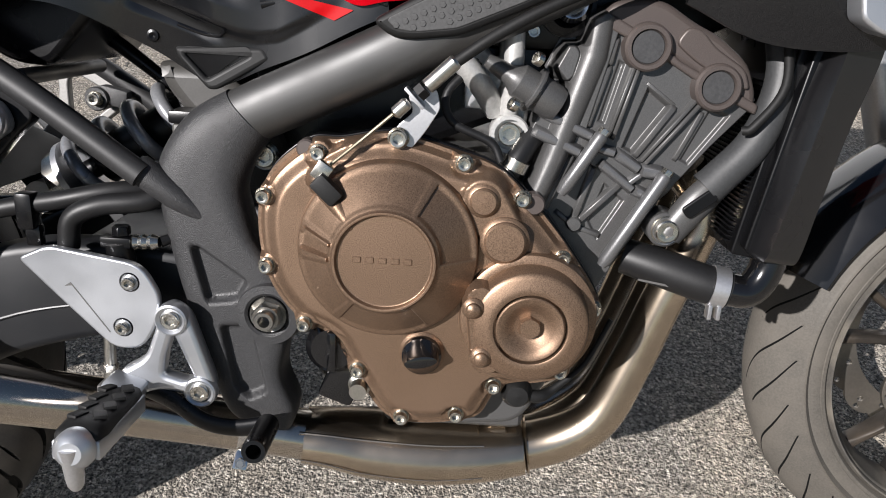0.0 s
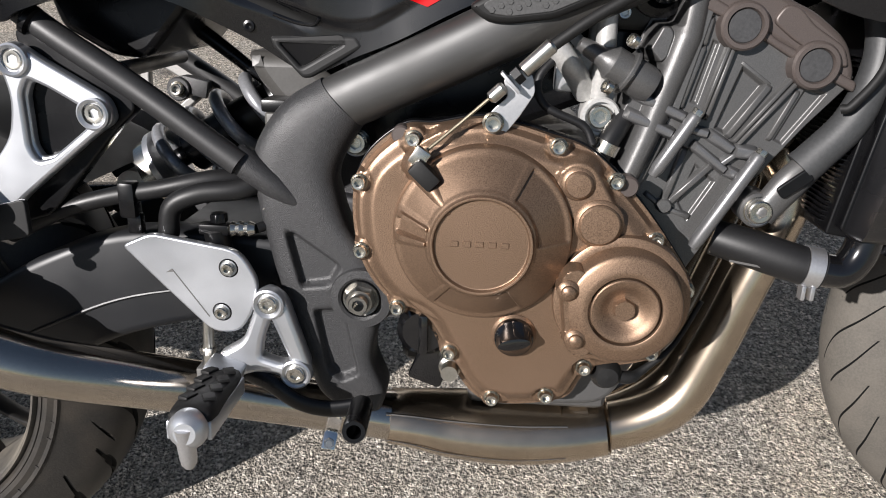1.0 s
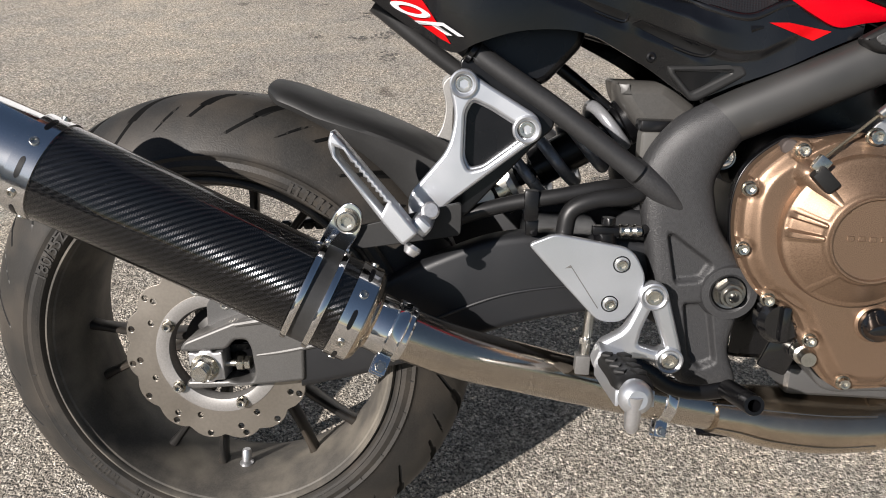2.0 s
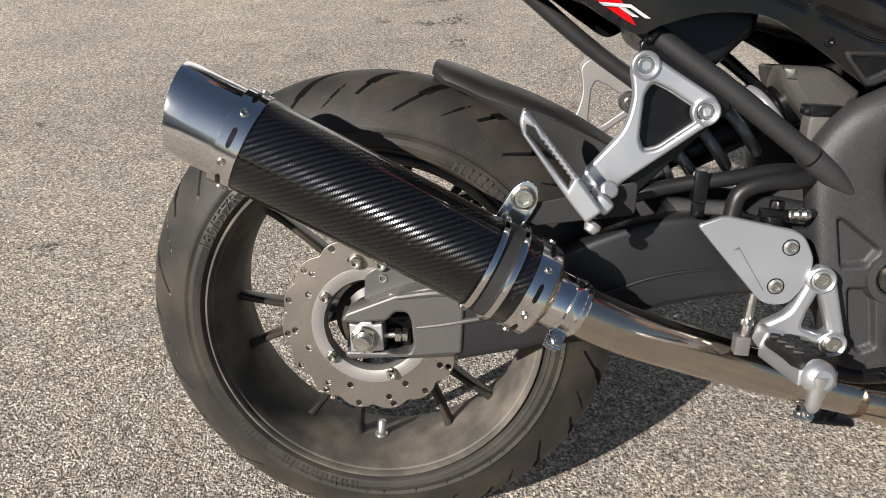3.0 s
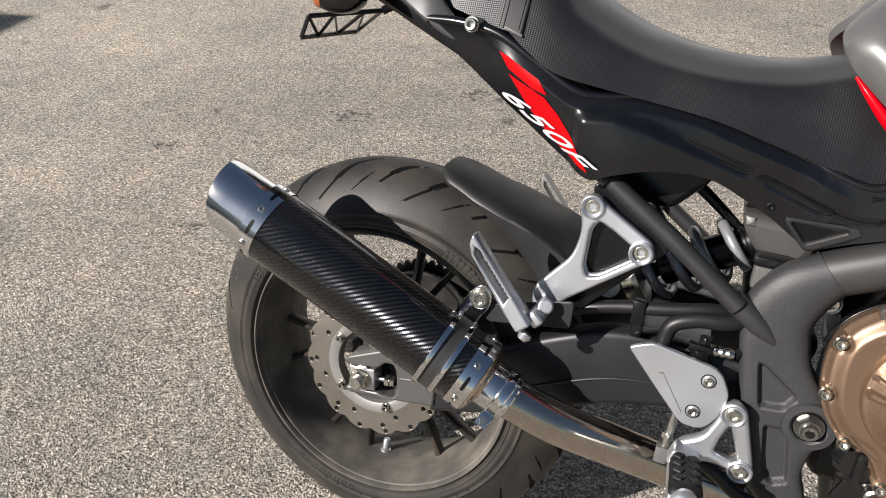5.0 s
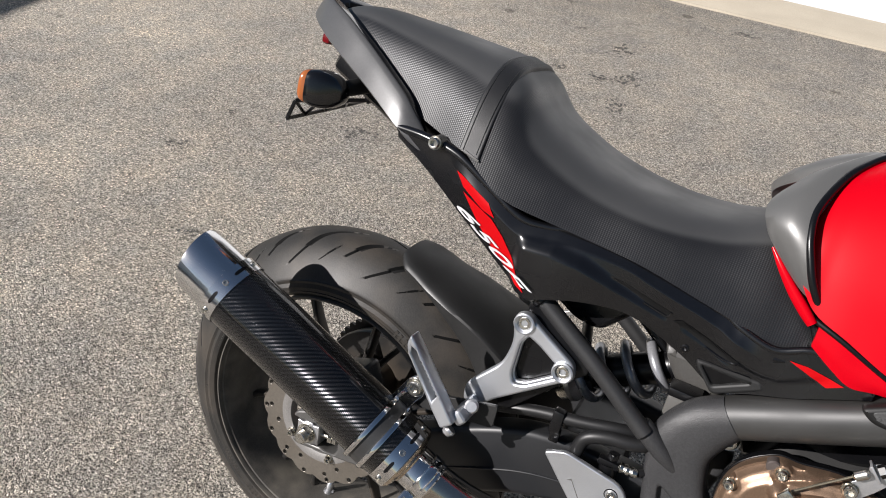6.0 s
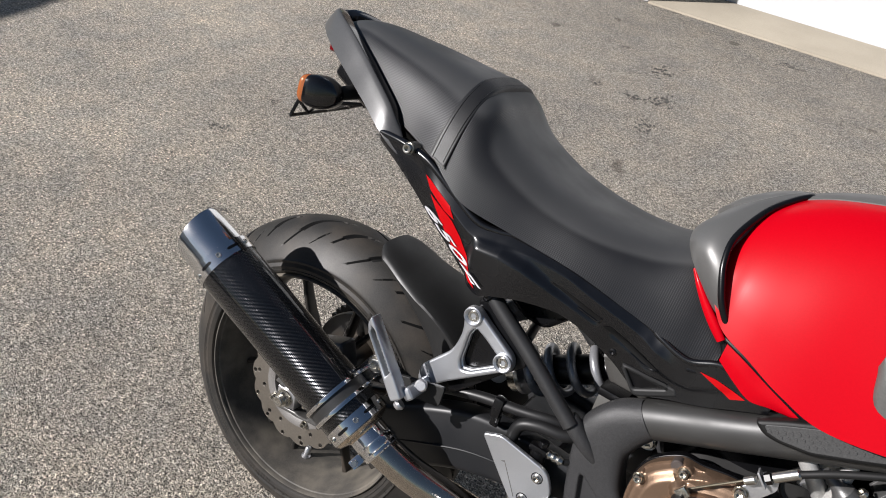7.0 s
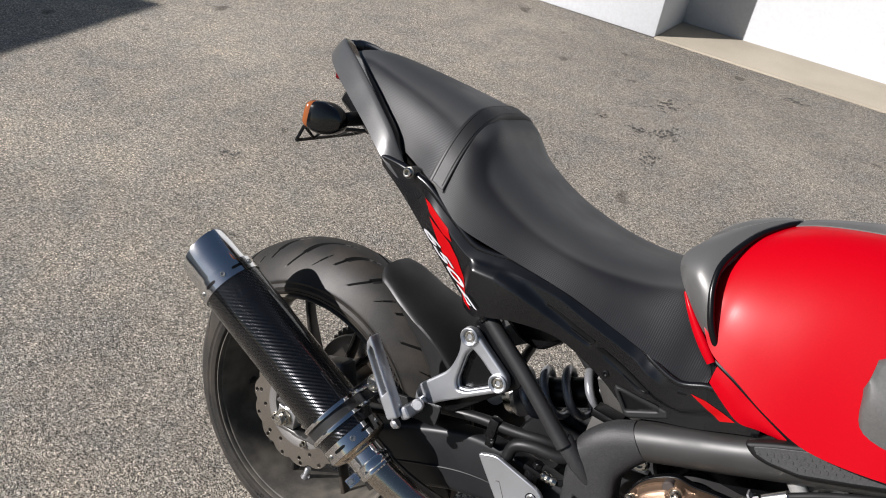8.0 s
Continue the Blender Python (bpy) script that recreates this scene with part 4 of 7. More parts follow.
cover = part("clutch_cover", clutch_cover(), BRONZE, bike, "bronze painted engine side cover with round raised cap", 0)
clutch_dome = part("clutch_dome", dome(), BRONZE, cover, "raised round dome with sunken sectors", 0)
for smooth in (cover, clutch_dome):
    smooth.data.shade_smooth()
    smooth.data.set_sharp_from_angle(angle=radians(40))
part("timing_cover", lathe(TIMING, 120, axis_at((PULSE[0], CY - 0.004, PULSE[1]), OUT)), BRONZE, cover, "dished round timing cover", 40)
for bx, bz, br, bh in ((0.778, 0.235, 0.0115, 0.027), (0.798, 0.2015, 0.0175, 0.029), (0.7745, 0.147, 0.006, 0.050), (0.7840, 0.102, 0.006, 0.050)):
    part("lug", lathe([(br + 0.0042, 0.0), (br + 0.0035, bh - 0.0065), (br + 0.0015, bh - 0.0045), (br + 0.0002, bh - 0.004), (br, bh - 0.0015), (br - 0.0015, bh), (0.0, bh + 0.0004)], 48, axis_at((bx, CY - 0.004, bz), OUT)), BRONZE, cover, "", 40)
for x, z in COVER_BOLTS:
    bolt("cover", (x, CY - 0.0135, z), cover, spin=x * 3000 % 60)
part("gasket_edge", plate([(CMID[0] + (p[0] - CMID[0]) * 1.012, CMID[1] + (p[1] - CMID[1]) * 1.015) for p in spline(COVER_EDGE, 6, closed=True)], CY + 0.008, CY + 0.02, (), 0.001), BLACK, cover, "dark gasket edge")
# raised maker's mark on the cap, as plain bars
for i in range(5):
    part("maker_mark", block((0.0070, 0.0016, 0.0052), Matrix.Translation((0.6765 + 0.0105 * i, CY - 0.0566, 0.1880)), 0.0006, 1), BRONZE, cover)
part("timing_hexagon", hex_nut(0.0098, 0.008), BRONZE, cover, m=axis_at((PULSE[0], CY - 0.039, PULSE[1]), OUT))


def filler_cap():
    rows = []
    for r, h, flat in ((0.0175, 0.0, 1), (0.0180, 0.004, 1), (0.0175, 0.008, 1), (0.0160, 0.0095, 1), (0.0155, 0.017, 0.42), (0.0145, 0.020, 0.36), (0.010, 0.0205, 0.3)):
        rows.append([Vector((r * math.cos(a), r * math.sin(a) * flat, h)) for a in (2 * math.pi * k / 40 for k in range(40))])
    return loft(rows)


part("oil_filler_cap", filler_cap(), GLOSS, cover, "black oil filler cap with finger grip", m=axis_at((0.732, CY - 0.022, 0.091), OUT, 12))
part("cap_washer", lathe([(0.0205, 0.0), (0.0205, 0.004), (0.018, 0.006)], 40, axis_at((0.732, CY - 0.018, 0.091), OUT)), BRONZE, cover)
part("brown_plug", lathe([(0.0095, 0), (0.0095, 0.012), (0.008, 0.014), (0.0, 0.014)], 24, axis_at((0.822, CY + 0.002, 0.231), OUT)), BROWN, cover)
part("brown_plug", lathe([(0.0085, 0), (0.0085, 0.012), (0.007, 0.014), (0.0, 0.014)], 24, axis_at((0.626, CY + 0.002, 0.268), OUT)), BROWN, cover)

# crankcase and sump behind the cover
crank_outline = rounded([(0.61, 0.20), (0.64, 0.262), (0.79, 0.262), (0.85, 0.205), (0.876, 0.14), (0.86, 0.06), (0.83, 0.00), (0.71, -0.010), (0.675, 0.05), (0.62, 0.11)], 0.02)
crank = part("crankcase", plate(crank_outline, CY + 0.020, 0.16, (), 0.006), CAST, bike, "dark grey cast engine crankcase")
part("gear_case", block((0.10, 0.16, 0.15), Matrix.Translation((0.665, 0.02, 0.075)), 0.02, 3), PLASTIC, crank, "dark lower engine case")
part("sump", block((0.15, 0.18, 0.04), Matrix.Translation((0.765, 0.02, -0.018)), 0.012, 3), CAST, crank, "dark cast sump")
for x in (0.742,):
    part("bolt", lathe([(0.0045, 0), (0.0045, 0.010), (0.003, 0.011), (0.0, 0.011)], 12, axis_at((x, CY + 0.02, 0.010), (0, -0.5, -1))), STEEL, crank)
part("oil_filter", lathe([(0.022, 0.0), (0.026, 0.004), (0.026, 0.020), (0.020, 0.026), (0.0, 0.026)], 32, axis_at((0.648, CY + 0.022, 0.080), OUT)), GLOSS, crank, "black ribbed plastic filler plug")
part("plug_grip", block((0.009, 0.010, 0.040), Matrix.Translation((0.648, CY - 0.006, 0.080)), 0.003), GLOSS, crank)
part("switch", lathe([(0.011, 0), (0.011, 0.012), (0.008, 0.014), (0.008, 0.026), (0.0, 0.026)], 20, axis_at((0.674, CY + 0.008, 0.045), OUT)), STEEL, crank, "ribbed steel sensor plug")
part("side_plate", block((0.034, 0.006, 0.045), Matrix.Translation((0.655, CY + 0.012, 0.040)) @ Matrix.Rotation(radians(20), 4, "Y"), 0.004), GLOSS, crank, "black plastic guard plate")
part("oil_switch_boot", lathe([(0.0, -0.014), (0.010, -0.013), (0.0145, -0.006), (0.0150, 0.004), (0.010, 0.012), (0.0, 0.013)], 24, axis_at((0.822, CY - 0.002, 0.048), OUT)), RUBBER, crank, "black rubber switch boot")
part("boot_tail", tube([(0.828, CY - 0.004, 0.046), (0.845, CY - 0.002, 0.044), (0.858, CY + 0.004, 0.050), (0.885, CY + 0.01, 0.075), (0.905, CY + 0.012, 0.12)], [0.006, 0.006, 0.004, 0.0025, 0.0025], 12), RUBBER, crank)

# cylinder block, head and head cover, tilted forwards
ENG_U, ENG_V = Vector((0.903, 0, -0.430)), Vector((0.430, 0, 0.903))
ENG_O = Vector((0.830, 0, 0.215))


def eng(u, v, y=0.0):
    return ENG_O + ENG_U * u + ENG_V * v + Vector((0, y, 0))


def eng2(pts):
    return [(eng(u, v).x, eng(u, v).z) for u, v in pts]


HY = -0.108
cyl = part("cylinder_block", plate(rounded(eng2([(-0.024, -0.06), (-0.026, 0.070), (0.092, 0.070), (0.090, -0.06)]), 0.008), HY + 0.014, 0.19, (), 0.003), CAST, bike, "dark grey cast cylinder block")
head_pts = [(-0.024, 0.072), (-0.030, 0.110), (-0.046, 0.120), (-0.046, 0.134), (-0.038, 0.160), (0.110, 0.164), (0.100, 0.122), (0.092, 0.076)]
head = part("cylinder_head", plate(rounded(eng2(head_pts), 0.006), HY + 0.012, 0.19, (), 0.004), CAST, bike, "dark grey cast cylinder head with stiffening ribs")


def head_relief():
    """The cast right-hand side of head and block: bosses, a bulging chain tunnel, ribs, a sunken panel and the joint."""
    us, vs = np.linspace(-0.060, 0.124, 320), np.linspace(-0.072, 0.180, 430)
    u, v = np.meshgrid(us, vs)

    def step(a, b, x):
        t = np.clip((x - a) / (b - a), 0, 1)
        return t * t * (3 - 2 * t)

    def away(a, b):
        d = (b[0] - a[0], b[1] - a[1])
        t = np.clip(((u - a[0]) * d[0] + (v - a[1]) * d[1]) / (d[0] ** 2 + d[1] ** 2), 0, 1)
        return np.hypot(u - a[0] - d[0] * t, v - a[1] - d[1] * t), t

    def within(pts):
        best, odd = np.full(u.shape, 1.0), np.zeros(u.shape, bool)
        for a, b in zip(pts, pts[1:] + pts[:1]):
            best = np.minimum(best, away(a, b)[0])
            if a[1] != b[1]:
                odd ^= ((a[1] > v) != (b[1] > v)) & (u < a[0] + (v - a[1]) / (b[1] - a[1]) * (b[0] - a[0]))
        return np.where(odd, best, -best)
    h = -0.006 * (1 - step(0.060, 0.074, v))                       # the block lies behind the head
    pocket = within([(0.0266, 0.1425), (0.0545, 0.1375), (0.0475, 0.0850), (0.0350, 0.0850)])
    h -= 0.0060 * step(0.0, 0.0035, pocket)
    for pts, deep in (([(0.084, 0.152), (0.104, 0.156), (0.096, 0.100), (0.086, 0.100)], 0.0035), ([(-0.008, 0.150), (0.000, 0.150), (0.012, 0.096), (0.004, 0.094)], 0.003),
                      ([(0.040, 0.052), (0.066, 0.046), (0.064, 0.000), (0.046, 0.012)], 0.0035)):
        h -= deep * step(0.0, 0.003, within(pts))

    def bulge(a, b, r0, r1, high, round_top=True):
        nonlocal h
        d, t = away(a, b)
        r = r0 + (r1 - r0) * t
        k = np.sqrt(np.clip(1 - (d / r) ** 2, 0, 1)) if round_top else 1 - step(r - 0.0020, r + 0.0020, d)
        h = np.maximum(h, np.where(d < r + 0.0021, high * k - 0.0045 * (1 - k), h))
    # the tunnel along the rear edge
    for a, b, r0, r1 in (((-0.0385, 0.170), (-0.0285, 0.142), 0.0105, 0.0115), ((-0.0285, 0.142), (-0.0135, 0.050), 0.0115, 0.0100), ((-0.0135, 0.050), (-0.0060, -0.020), 0.0100, 0.0085)):
        bulge(a, b, r0 + 0.003, r1 + 0.003, 0.0125)
    for a, b in (((-0.0240, 0.168), (-0.0175, 0.141)), ((-0.0175, 0.141), (-0.0040, 0.082))):
        bulge(a, b, 0.0046, 0.0046, 0.0060, False)
    bulge((-0.0470, 0.132), (-0.0440, 0.119), 0.0095, 0.0095, 0.008, False)
    h = np.maximum(h, np.where(within([(-0.047, 0.082), (0.004, 0.084), (0.030, 0.084), (0.078, 0.088), (0.080, 0.054), (0.028, 0.060), (-0.045, 0.058)]) > 0, 0.0, h))
    edge = within([(-0.040, 0.180), (-0.0485, 0.1667), (-0.041, 0.1474), (-0.0545, 0.1400), (-0.0545, 0.1160), (-0.037, 0.109), (-0.031, 0.086), (-0.0475, 0.083), (-0.046, 0.058), (-0.028, 0.056), (-0.018, -0.070),
                   (0.090, -0.070), (0.0965, 0.056), (0.0990, 0.081), (0.1070, 0.123), (0.1180, 0.166), (0.118, 0.180)])
    h -= 0.026 * (1 - step(-0.0010, 0.0045, edge)) ** 1.5
    keep = edge > -0.0030
    rows, cols = u.shape
    verts = [eng(float(u[i, j]), float(v[i, j]), HY - float(h[i, j])) for i in range(rows) for j in range(cols)]
    faces = [(i * cols + j, i * cols + j + 1, (i + 1) * cols + j + 1, (i + 1) * cols + j) for i in range(rows - 1) for j in range(cols - 1)
             if keep[i, j] or keep[i + 1, j] or keep[i, j + 1] or keep[i + 1, j + 1]]
    me = bpy.data.meshes.new("cylinder_side")
    me.from_pydata(verts, [], faces)
    bm = bmesh.new()
    bm.from_mesh(me)
    bmesh.ops.delete(bm, geom=[q for q in bm.verts if not q.link_faces], context="VERTS")
    return bm


part("cast_side", head_relief(), CAST, head, "ribbed dark grey cast side with joint flange", 180)
cover_pts = [(-0.040, 0.172), (-0.037, 0.187), (-0.014, 0.203), (0.004, 0.208), (0.034, 0.205), (0.056, 0.206), (0.092, 0.199), (0.112, 0.180), (0.117, 0.168)]
hcover = part("head_cover", plate(rounded(eng2(cover_pts), 0.012), HY - 0.004, 0.17, (), 0.006), BROWN, bike, "matt brown cylinder head cover")
part("cover_flange", plate(rounded(eng2([(-0.042, 0.166), (-0.040, 0.1775), (0.014, 0.1765), (0.040, 0.1725), (0.117, 0.1735), (0.120, 0.165), (0.06, 0.165), (0.02, 0.168)]), 0.003), HY - 0.007, 0.18, (), 0.002), BROWN, hcover)
part("cover_panel", plate(rounded(eng2([(0.026, 0.183), (0.028, 0.199), (0.040, 0.203), (0.058, 0.196), (0.090, 0.193), (0.104, 0.180), (0.09, 0.176), (0.05, 0.178)]), 0.006), HY - 0.0075, HY, (), 0.002), BROWN, hcover)
for u in (0.0070, 0.0772):
    c = eng(u, 0.169)
    part("bore_ring", ring_lathe([(0.0138, -0.004), (0.0138, 0.0085), (0.0150, 0.0115), (0.0182, 0.0115), (0.0200, 0.0095), (0.0215, -0.004)], 40, axis_at((c.x, HY - 0.002, c.z), OUT)), BROWN, head, "brown ring round a grey end plug")
    part("end_plug", lathe([(0.0140, 0.0), (0.0140, 0.0080), (0.0130, 0.0090), (0.0, 0.0090)], 40, axis_at((c.x, HY - 0.002, c.z), OUT)), RUBBER_GREY, head, "dark grey round end plug")


# paler copy of CAST: the light that ribs and studs catch is painted in
RIB = shader("lit_cast_rib", (0.15, 0.15, 0.152), 0.34, 0.6, grain=0.12, grain_scale=900, stain=0.3, bump=0.08, bump_scale=900)


def rib(parent, a, b, w=0.0030, high=0.006, mat=CAST, y=HY):
    """A raised rib with sloped flanks from a to b on the head's side."""
    p, q = eng(*a), eng(*b)
    d = (q - p).normalized()
    s = d.cross(Vector((0, 1, 0))).normalized()
    rows = []
    for c, k in ((p, 0.3), (p + d * 0.003, 1.0), (q - d * 0.003, 1.0), (q, 0.3)):
        rows.append([Vector((c.x, y + f * 0.004 - high * k * e, c.z)) + s * w * g for f, e, g in ((1, 0, 1.5), (0, 0.70, 1.0), (0, 0.94, 0.80), (0, 1.0, 0.55), (0, 1.0, -0.55), (0, 0.94, -0.80), (0, 0.70, -1.0), (1, 0, -1.5))])
    return part("rib", loft(rows), mat, parent, "", 60)


for a, b, w, high in (((0.0056, 0.156), (0.0190, 0.088), 0.0019, 0.0068), ((0.0098, 0.156), (0.0236, 0.088), 0.0019, 0.0068), ((0.0692, 0.154), (0.0552, 0.082), 0.0020, 0.0068), ((0.0742, 0.152), (0.0600, 0.082), 0.0020, 0.0068), ((0.0560, 0.1390), (0.0490, 0.0840), 0.0030, 0.0040),
                      ((0.0560, 0.1390), (0.0250, 0.1440), 0.0016, 0.0016), ((0.0800, 0.146), (0.0820, 0.098), 0.0022, 0.0026), ((-0.0200, 0.164), (-0.0130, 0.140), 0.0036, 0.0046), ((-0.0130, 0.141), (-0.0020, 0.086), 0.0036, 0.0046)):
    rib(head, a, b, w, high)
for a, b, w, high in (((0.0242, 0.060), (0.0340, 0.006), 0.0030, 0.0050), ((0.0535, 0.058), (0.0375, 0.006), 0.0030, 0.0050), ((0.0150, 0.0070), (0.0355, 0.0030), 0.0022, 0.0034), ((0.0355, 0.0030), (0.0640, 0.0060), 0.0022, 0.0034), ((0.0000, 0.060), (0.0060, -0.030), 0.0040, 0.0056)):
    rib(cyl, a, b, w, high, y=HY + 0.006)
part("rib_boss", lathe([(0.0075, 0.0), (0.0068, 0.0065), (0.0055, 0.0080), (0.0, 0.0082)], 24, axis_at(eng(0.0360, 0.0050, HY + 0.006), OUT)), CAST, cyl)
# joint flanges: two lips to the rear, a webbed bridge between the studs
for a, b, w, high in (((-0.0440, 0.0795), (0.0080, 0.0820), 0.0042, 0.0110), ((-0.0420, 0.0620), (0.0060, 0.0650), 0.0044, 0.0120), ((0.0100, 0.0745), (0.0335, 0.0795), 0.0036, 0.0110), ((0.0315, 0.0795), (0.0600, 0.0770), 0.0042, 0.0110), ((0.0580, 0.0765), (0.0790, 0.0835), 0.0052, 0.0120),
                      ((0.0250, 0.0655), (0.0650, 0.0585), 0.0036, 0.0100), ((0.0630, 0.0590), (0.0790, 0.0600), 0.0042, 0.0110), ((0.0635, 0.0770), (0.0560, 0.0600), 0.0026, 0.0085)):
    rib(head, a, b, w, high, RIB)
# long stud bosses across the joint
for u0, v0, u1, v1, r in ((0.0070, 0.030, 0.0108, 0.0890, 0.0062), (0.0745, -0.010, 0.0782, 0.0850, 0.0064)):
    p, q = eng(u0, v0, HY - 0.014), eng(u1, v1, HY - 0.016)
    long = (q - p).length
    part("stud_boss", lathe([(r * 0.7, -0.004), (r, 0.004), (r, long - 0.003), (r * 0.8, long)], 24, axis_at(p, q - p)), RIB, head)
    part("bolt", hex_nut(0.0052, 0.005), STEEL, head, m=axis_at(q, q - p))

# pump housing with its sensor snout on the rear of the head
snout = part("thermostat_housing", lathe([(0.0, -0.002), (0.0055, -0.002), (0.007, 0.004), (0.0085, 0.020), (0.0125, 0.027), (0.0150, 0.030), (0.0150, 0.046), (0.0175, 0.047), (0.0175, 0.050), (0.0160, 0.051), (0.0160, 0.066), (0.014, 0.072), (0.0, 0.074)], 36, axis_at((0.776, HY - 0.010, 0.346), (0.88, 0.05, -0.48))), CAST, bike, "grey cast thermostat housing with short snout")
for at in ((0.818, HY - 0.024, 0.350), (0.800, HY - 0.026, 0.312)):
    part("bolt", BOLT["small"], None, snout, m=axis_at(at, (-0.7, -0.3, 0.35)))
part("housing_flange", lathe([(0.0195, 0.0), (0.0205, 0.001), (0.0205, 0.0035), (0.0195, 0.0045)], 36, axis_at((0.8145, HY - 0.008, 0.3250), (0.88, 0.05, -0.48))), CAST, snout)

# clutch cable, its bracket and the rubber plug on the operating shaft
bracket_pts = rounded([(0.694, 0.272), (0.714, 0.272), (0.726, 0.288), (0.738, 0.308), (0.734, 0.324), (0.722, 0.326), (0.710, 0.318), (0.716, 0.304), (0.702, 0.292)], 0.005)
stay = part("cable_stay", plate(bracket_pts, CY - 0.012, CY - 0.009, (), 0.0006), BARE, bike, "bright plated clutch cable bracket")
bolt("mid", (0.704, CY - 0.014, 0.282), stay)
part("stay_fold", block((0.022, 0.016, 0.003), Matrix.Translation((0.7165, CY - 0.018, 0.3165)) @ Matrix.Rotation(radians(46), 4, "Y"), 0.001), BARE, stay)
WIRE = shader("dull_twisted_wire", (0.17, 0.15, 0.11), 0.4, 0.8, grain=0.3, grain_scale=900)
cable = part("clutch_cable", tube([(0.748, CY - 0.020, 0.346), (0.780, CY - 0.020, 0.369), (0.82, CY - 0.018, 0.392), (0.89, CY - 0.006, 0.425), (0.96, CY + 0.03, 0.47), (1.03, -0.06, 0.53)], 0.0048, 14), RUBBER, bike, "black clutch cable with steel adjuster", 60)
part("adjuster", lathe([(0.0052, 0), (0.0065, 0.001), (0.0065, 0.030), (0.005, 0.032)], 18, axis_at((0.726, CY - 0.020, 0.3255), (0.72, 0, 0.69))), STEEL, cable)
part("adjuster", lathe([(0.0075, 0), (0.0075, 0.007)], 6, axis_at((0.7195, CY - 0.020, 0.3195), (0.72, 0, 0.69))), BLACK, cable)
part("ferrule", lathe([(0.003, 0), (0.0055, 0.002), (0.0055, 0.014), (0.004, 0.016)], 16, axis_at((0.700, CY - 0.020, 0.302), (0.72, 0, 0.69))), STEEL, cable)
part("inner_wire", tube([(0.700, CY - 0.020, 0.303), (0.674, CY - 0.024, 0.280), (0.648, CY - 0.030, 0.258)], 0.0015, 8), WIRE, cable, "twisted steel inner wire")
part("release_arm", block((0.014, 0.008, 0.016), Matrix.Translation((0.645, CY - 0.040, 0.256)) @ Matrix.Rotation(radians(35), 4, "Y"), 0.002), STEEL, cable, "steel clutch release arm")
part("release_arm_boot", block((0.0155, 0.014, 0.0255), Matrix.Translation((0.6495, CY - 0.043, 0.2420)) @ Matrix.Rotation(radians(-46), 4, "Y"), 0.0035), RUBBER, cable, "black rubber boot on the release arm")

# engine hanger bracket in bare alloy
HANGER = shader("dull_forged_alloy", (0.46, 0.455, 0.44), 0.42, 0.45, grain=0.1, stain=0.2, bump=0.05)
hang = part("engine_hanger", plate(rounded([(0.784, 0.296), (0.786, 0.270), (0.812, 0.270), (0.816, 0.300), (0.806, 0.345), (0.802, 0.385), (0.786, 0.385), (0.786, 0.345), (0.745, 0.385), (0.725, 0.375), (0.752, 0.345)], 0.007), -0.090, -0.070, [rounded([(0.790, 0.318), (0.797, 0.304), (0.796, 0.335)], 0.002)], 0.004), HANGER, bike, "bare forged alloy engine hanger bracket")
part("boss", lathe([(0.018, -0.01), (0.018, 0.012), (0.0165, 0.014), (0.0135, 0.014), (0.0135, 0.008), (0.0, 0.008)], 36, axis_at((0.799, -0.094, 0.283), OUT)), HANGER, hang)
bolt("big", (0.799, -0.1015, 0.283), hang)
part("hanger_arm", tube([(0.786, -0.092, 0.302), (0.765, -0.112, 0.332), (0.728, -0.118, 0.372)], 0.0105, 16), HANGER, hang)
part("hanger_arm", tube([(0.797, -0.098, 0.300), (0.798, -0.106, 0.350), (0.794, -0.106, 0.41)], 0.0090, 16), HANGER, hang)
part("coil_cover", block((0.13, 0.17, 0.10), Matrix.Translation((0.985, 0.085, 0.425)) @ Matrix.Rotation(radians(-25), 4, "Y"), 0.012, 3), PLASTIC, bike, "black plastic cover above the engine")

# dark inlet side: throttle bodies, air box, wiring
inlet = part("throttle_body", merged(block((0.12, 0.20, 0.08), Matrix.Translation((0.83, 0.02, 0.395)), 0.01), lathe([(0.022, 0), (0.024, 0.004), (0.024, 0.018), (0.016, 0.02), (0.0, 0.012)], 32, axis_at((0.842, -0.078, 0.392), OUT))), PLASTIC, bike, "black throttle bodies behind the frame")
part("linkage_wheel", lathe([(0.013, 0), (0.016, 0.003), (0.012, 0.007), (0.0, 0.005)], 28, axis_at((0.845, -0.100, 0.396), OUT)), CHROME, inlet, "bright steel throttle pulley")
part("pulley_screw", BOLT["small"], None, inlet, m=axis_at((0.815, -0.082, 0.372), OUT))
part("air_box", block((0.28, 0.19, 0.14), Matrix.Translation((0.70, 0.04, 0.325)) @ Matrix.Rotation(radians(-22), 4, "Y"), 0.02, 3), PLASTIC, bike, "black air box between the frame spars")
part("breather_hose", tube([(0.768, CY + 0.03, 0.345), (0.742, CY + 0.02, 0.318), (0.748, CY + 0.016, 0.294), (0.782, CY + 0.016, 0.278), (0.792, CY + 0.014, 0.262)], 0.0038, 14), HOSE, bike, "thin black breather hose")
part("connector", block((0.022, 0.02, 0.03), Matrix.Translation((0.768, CY + 0.05, 0.318)), 0.003), BARE, bike, "small grey wiring connector")
part("band_clip", ring_lathe([(0.010, -0.005), (0.012, -0.005), (0.012, 0.005), (0.010, 0.005)], 24, axis_at((0.806, -0.112, 0.258), (0.4, 0, 0.9))), STEEL, bike, "steel hose clip")
part("inlet_hose", tube([(0.795, -0.112, 0.238), (0.806, -0.112, 0.260), (0.822, -0.10, 0.285)], 0.010, 16), HOSE, bike, "short black coolant hose")

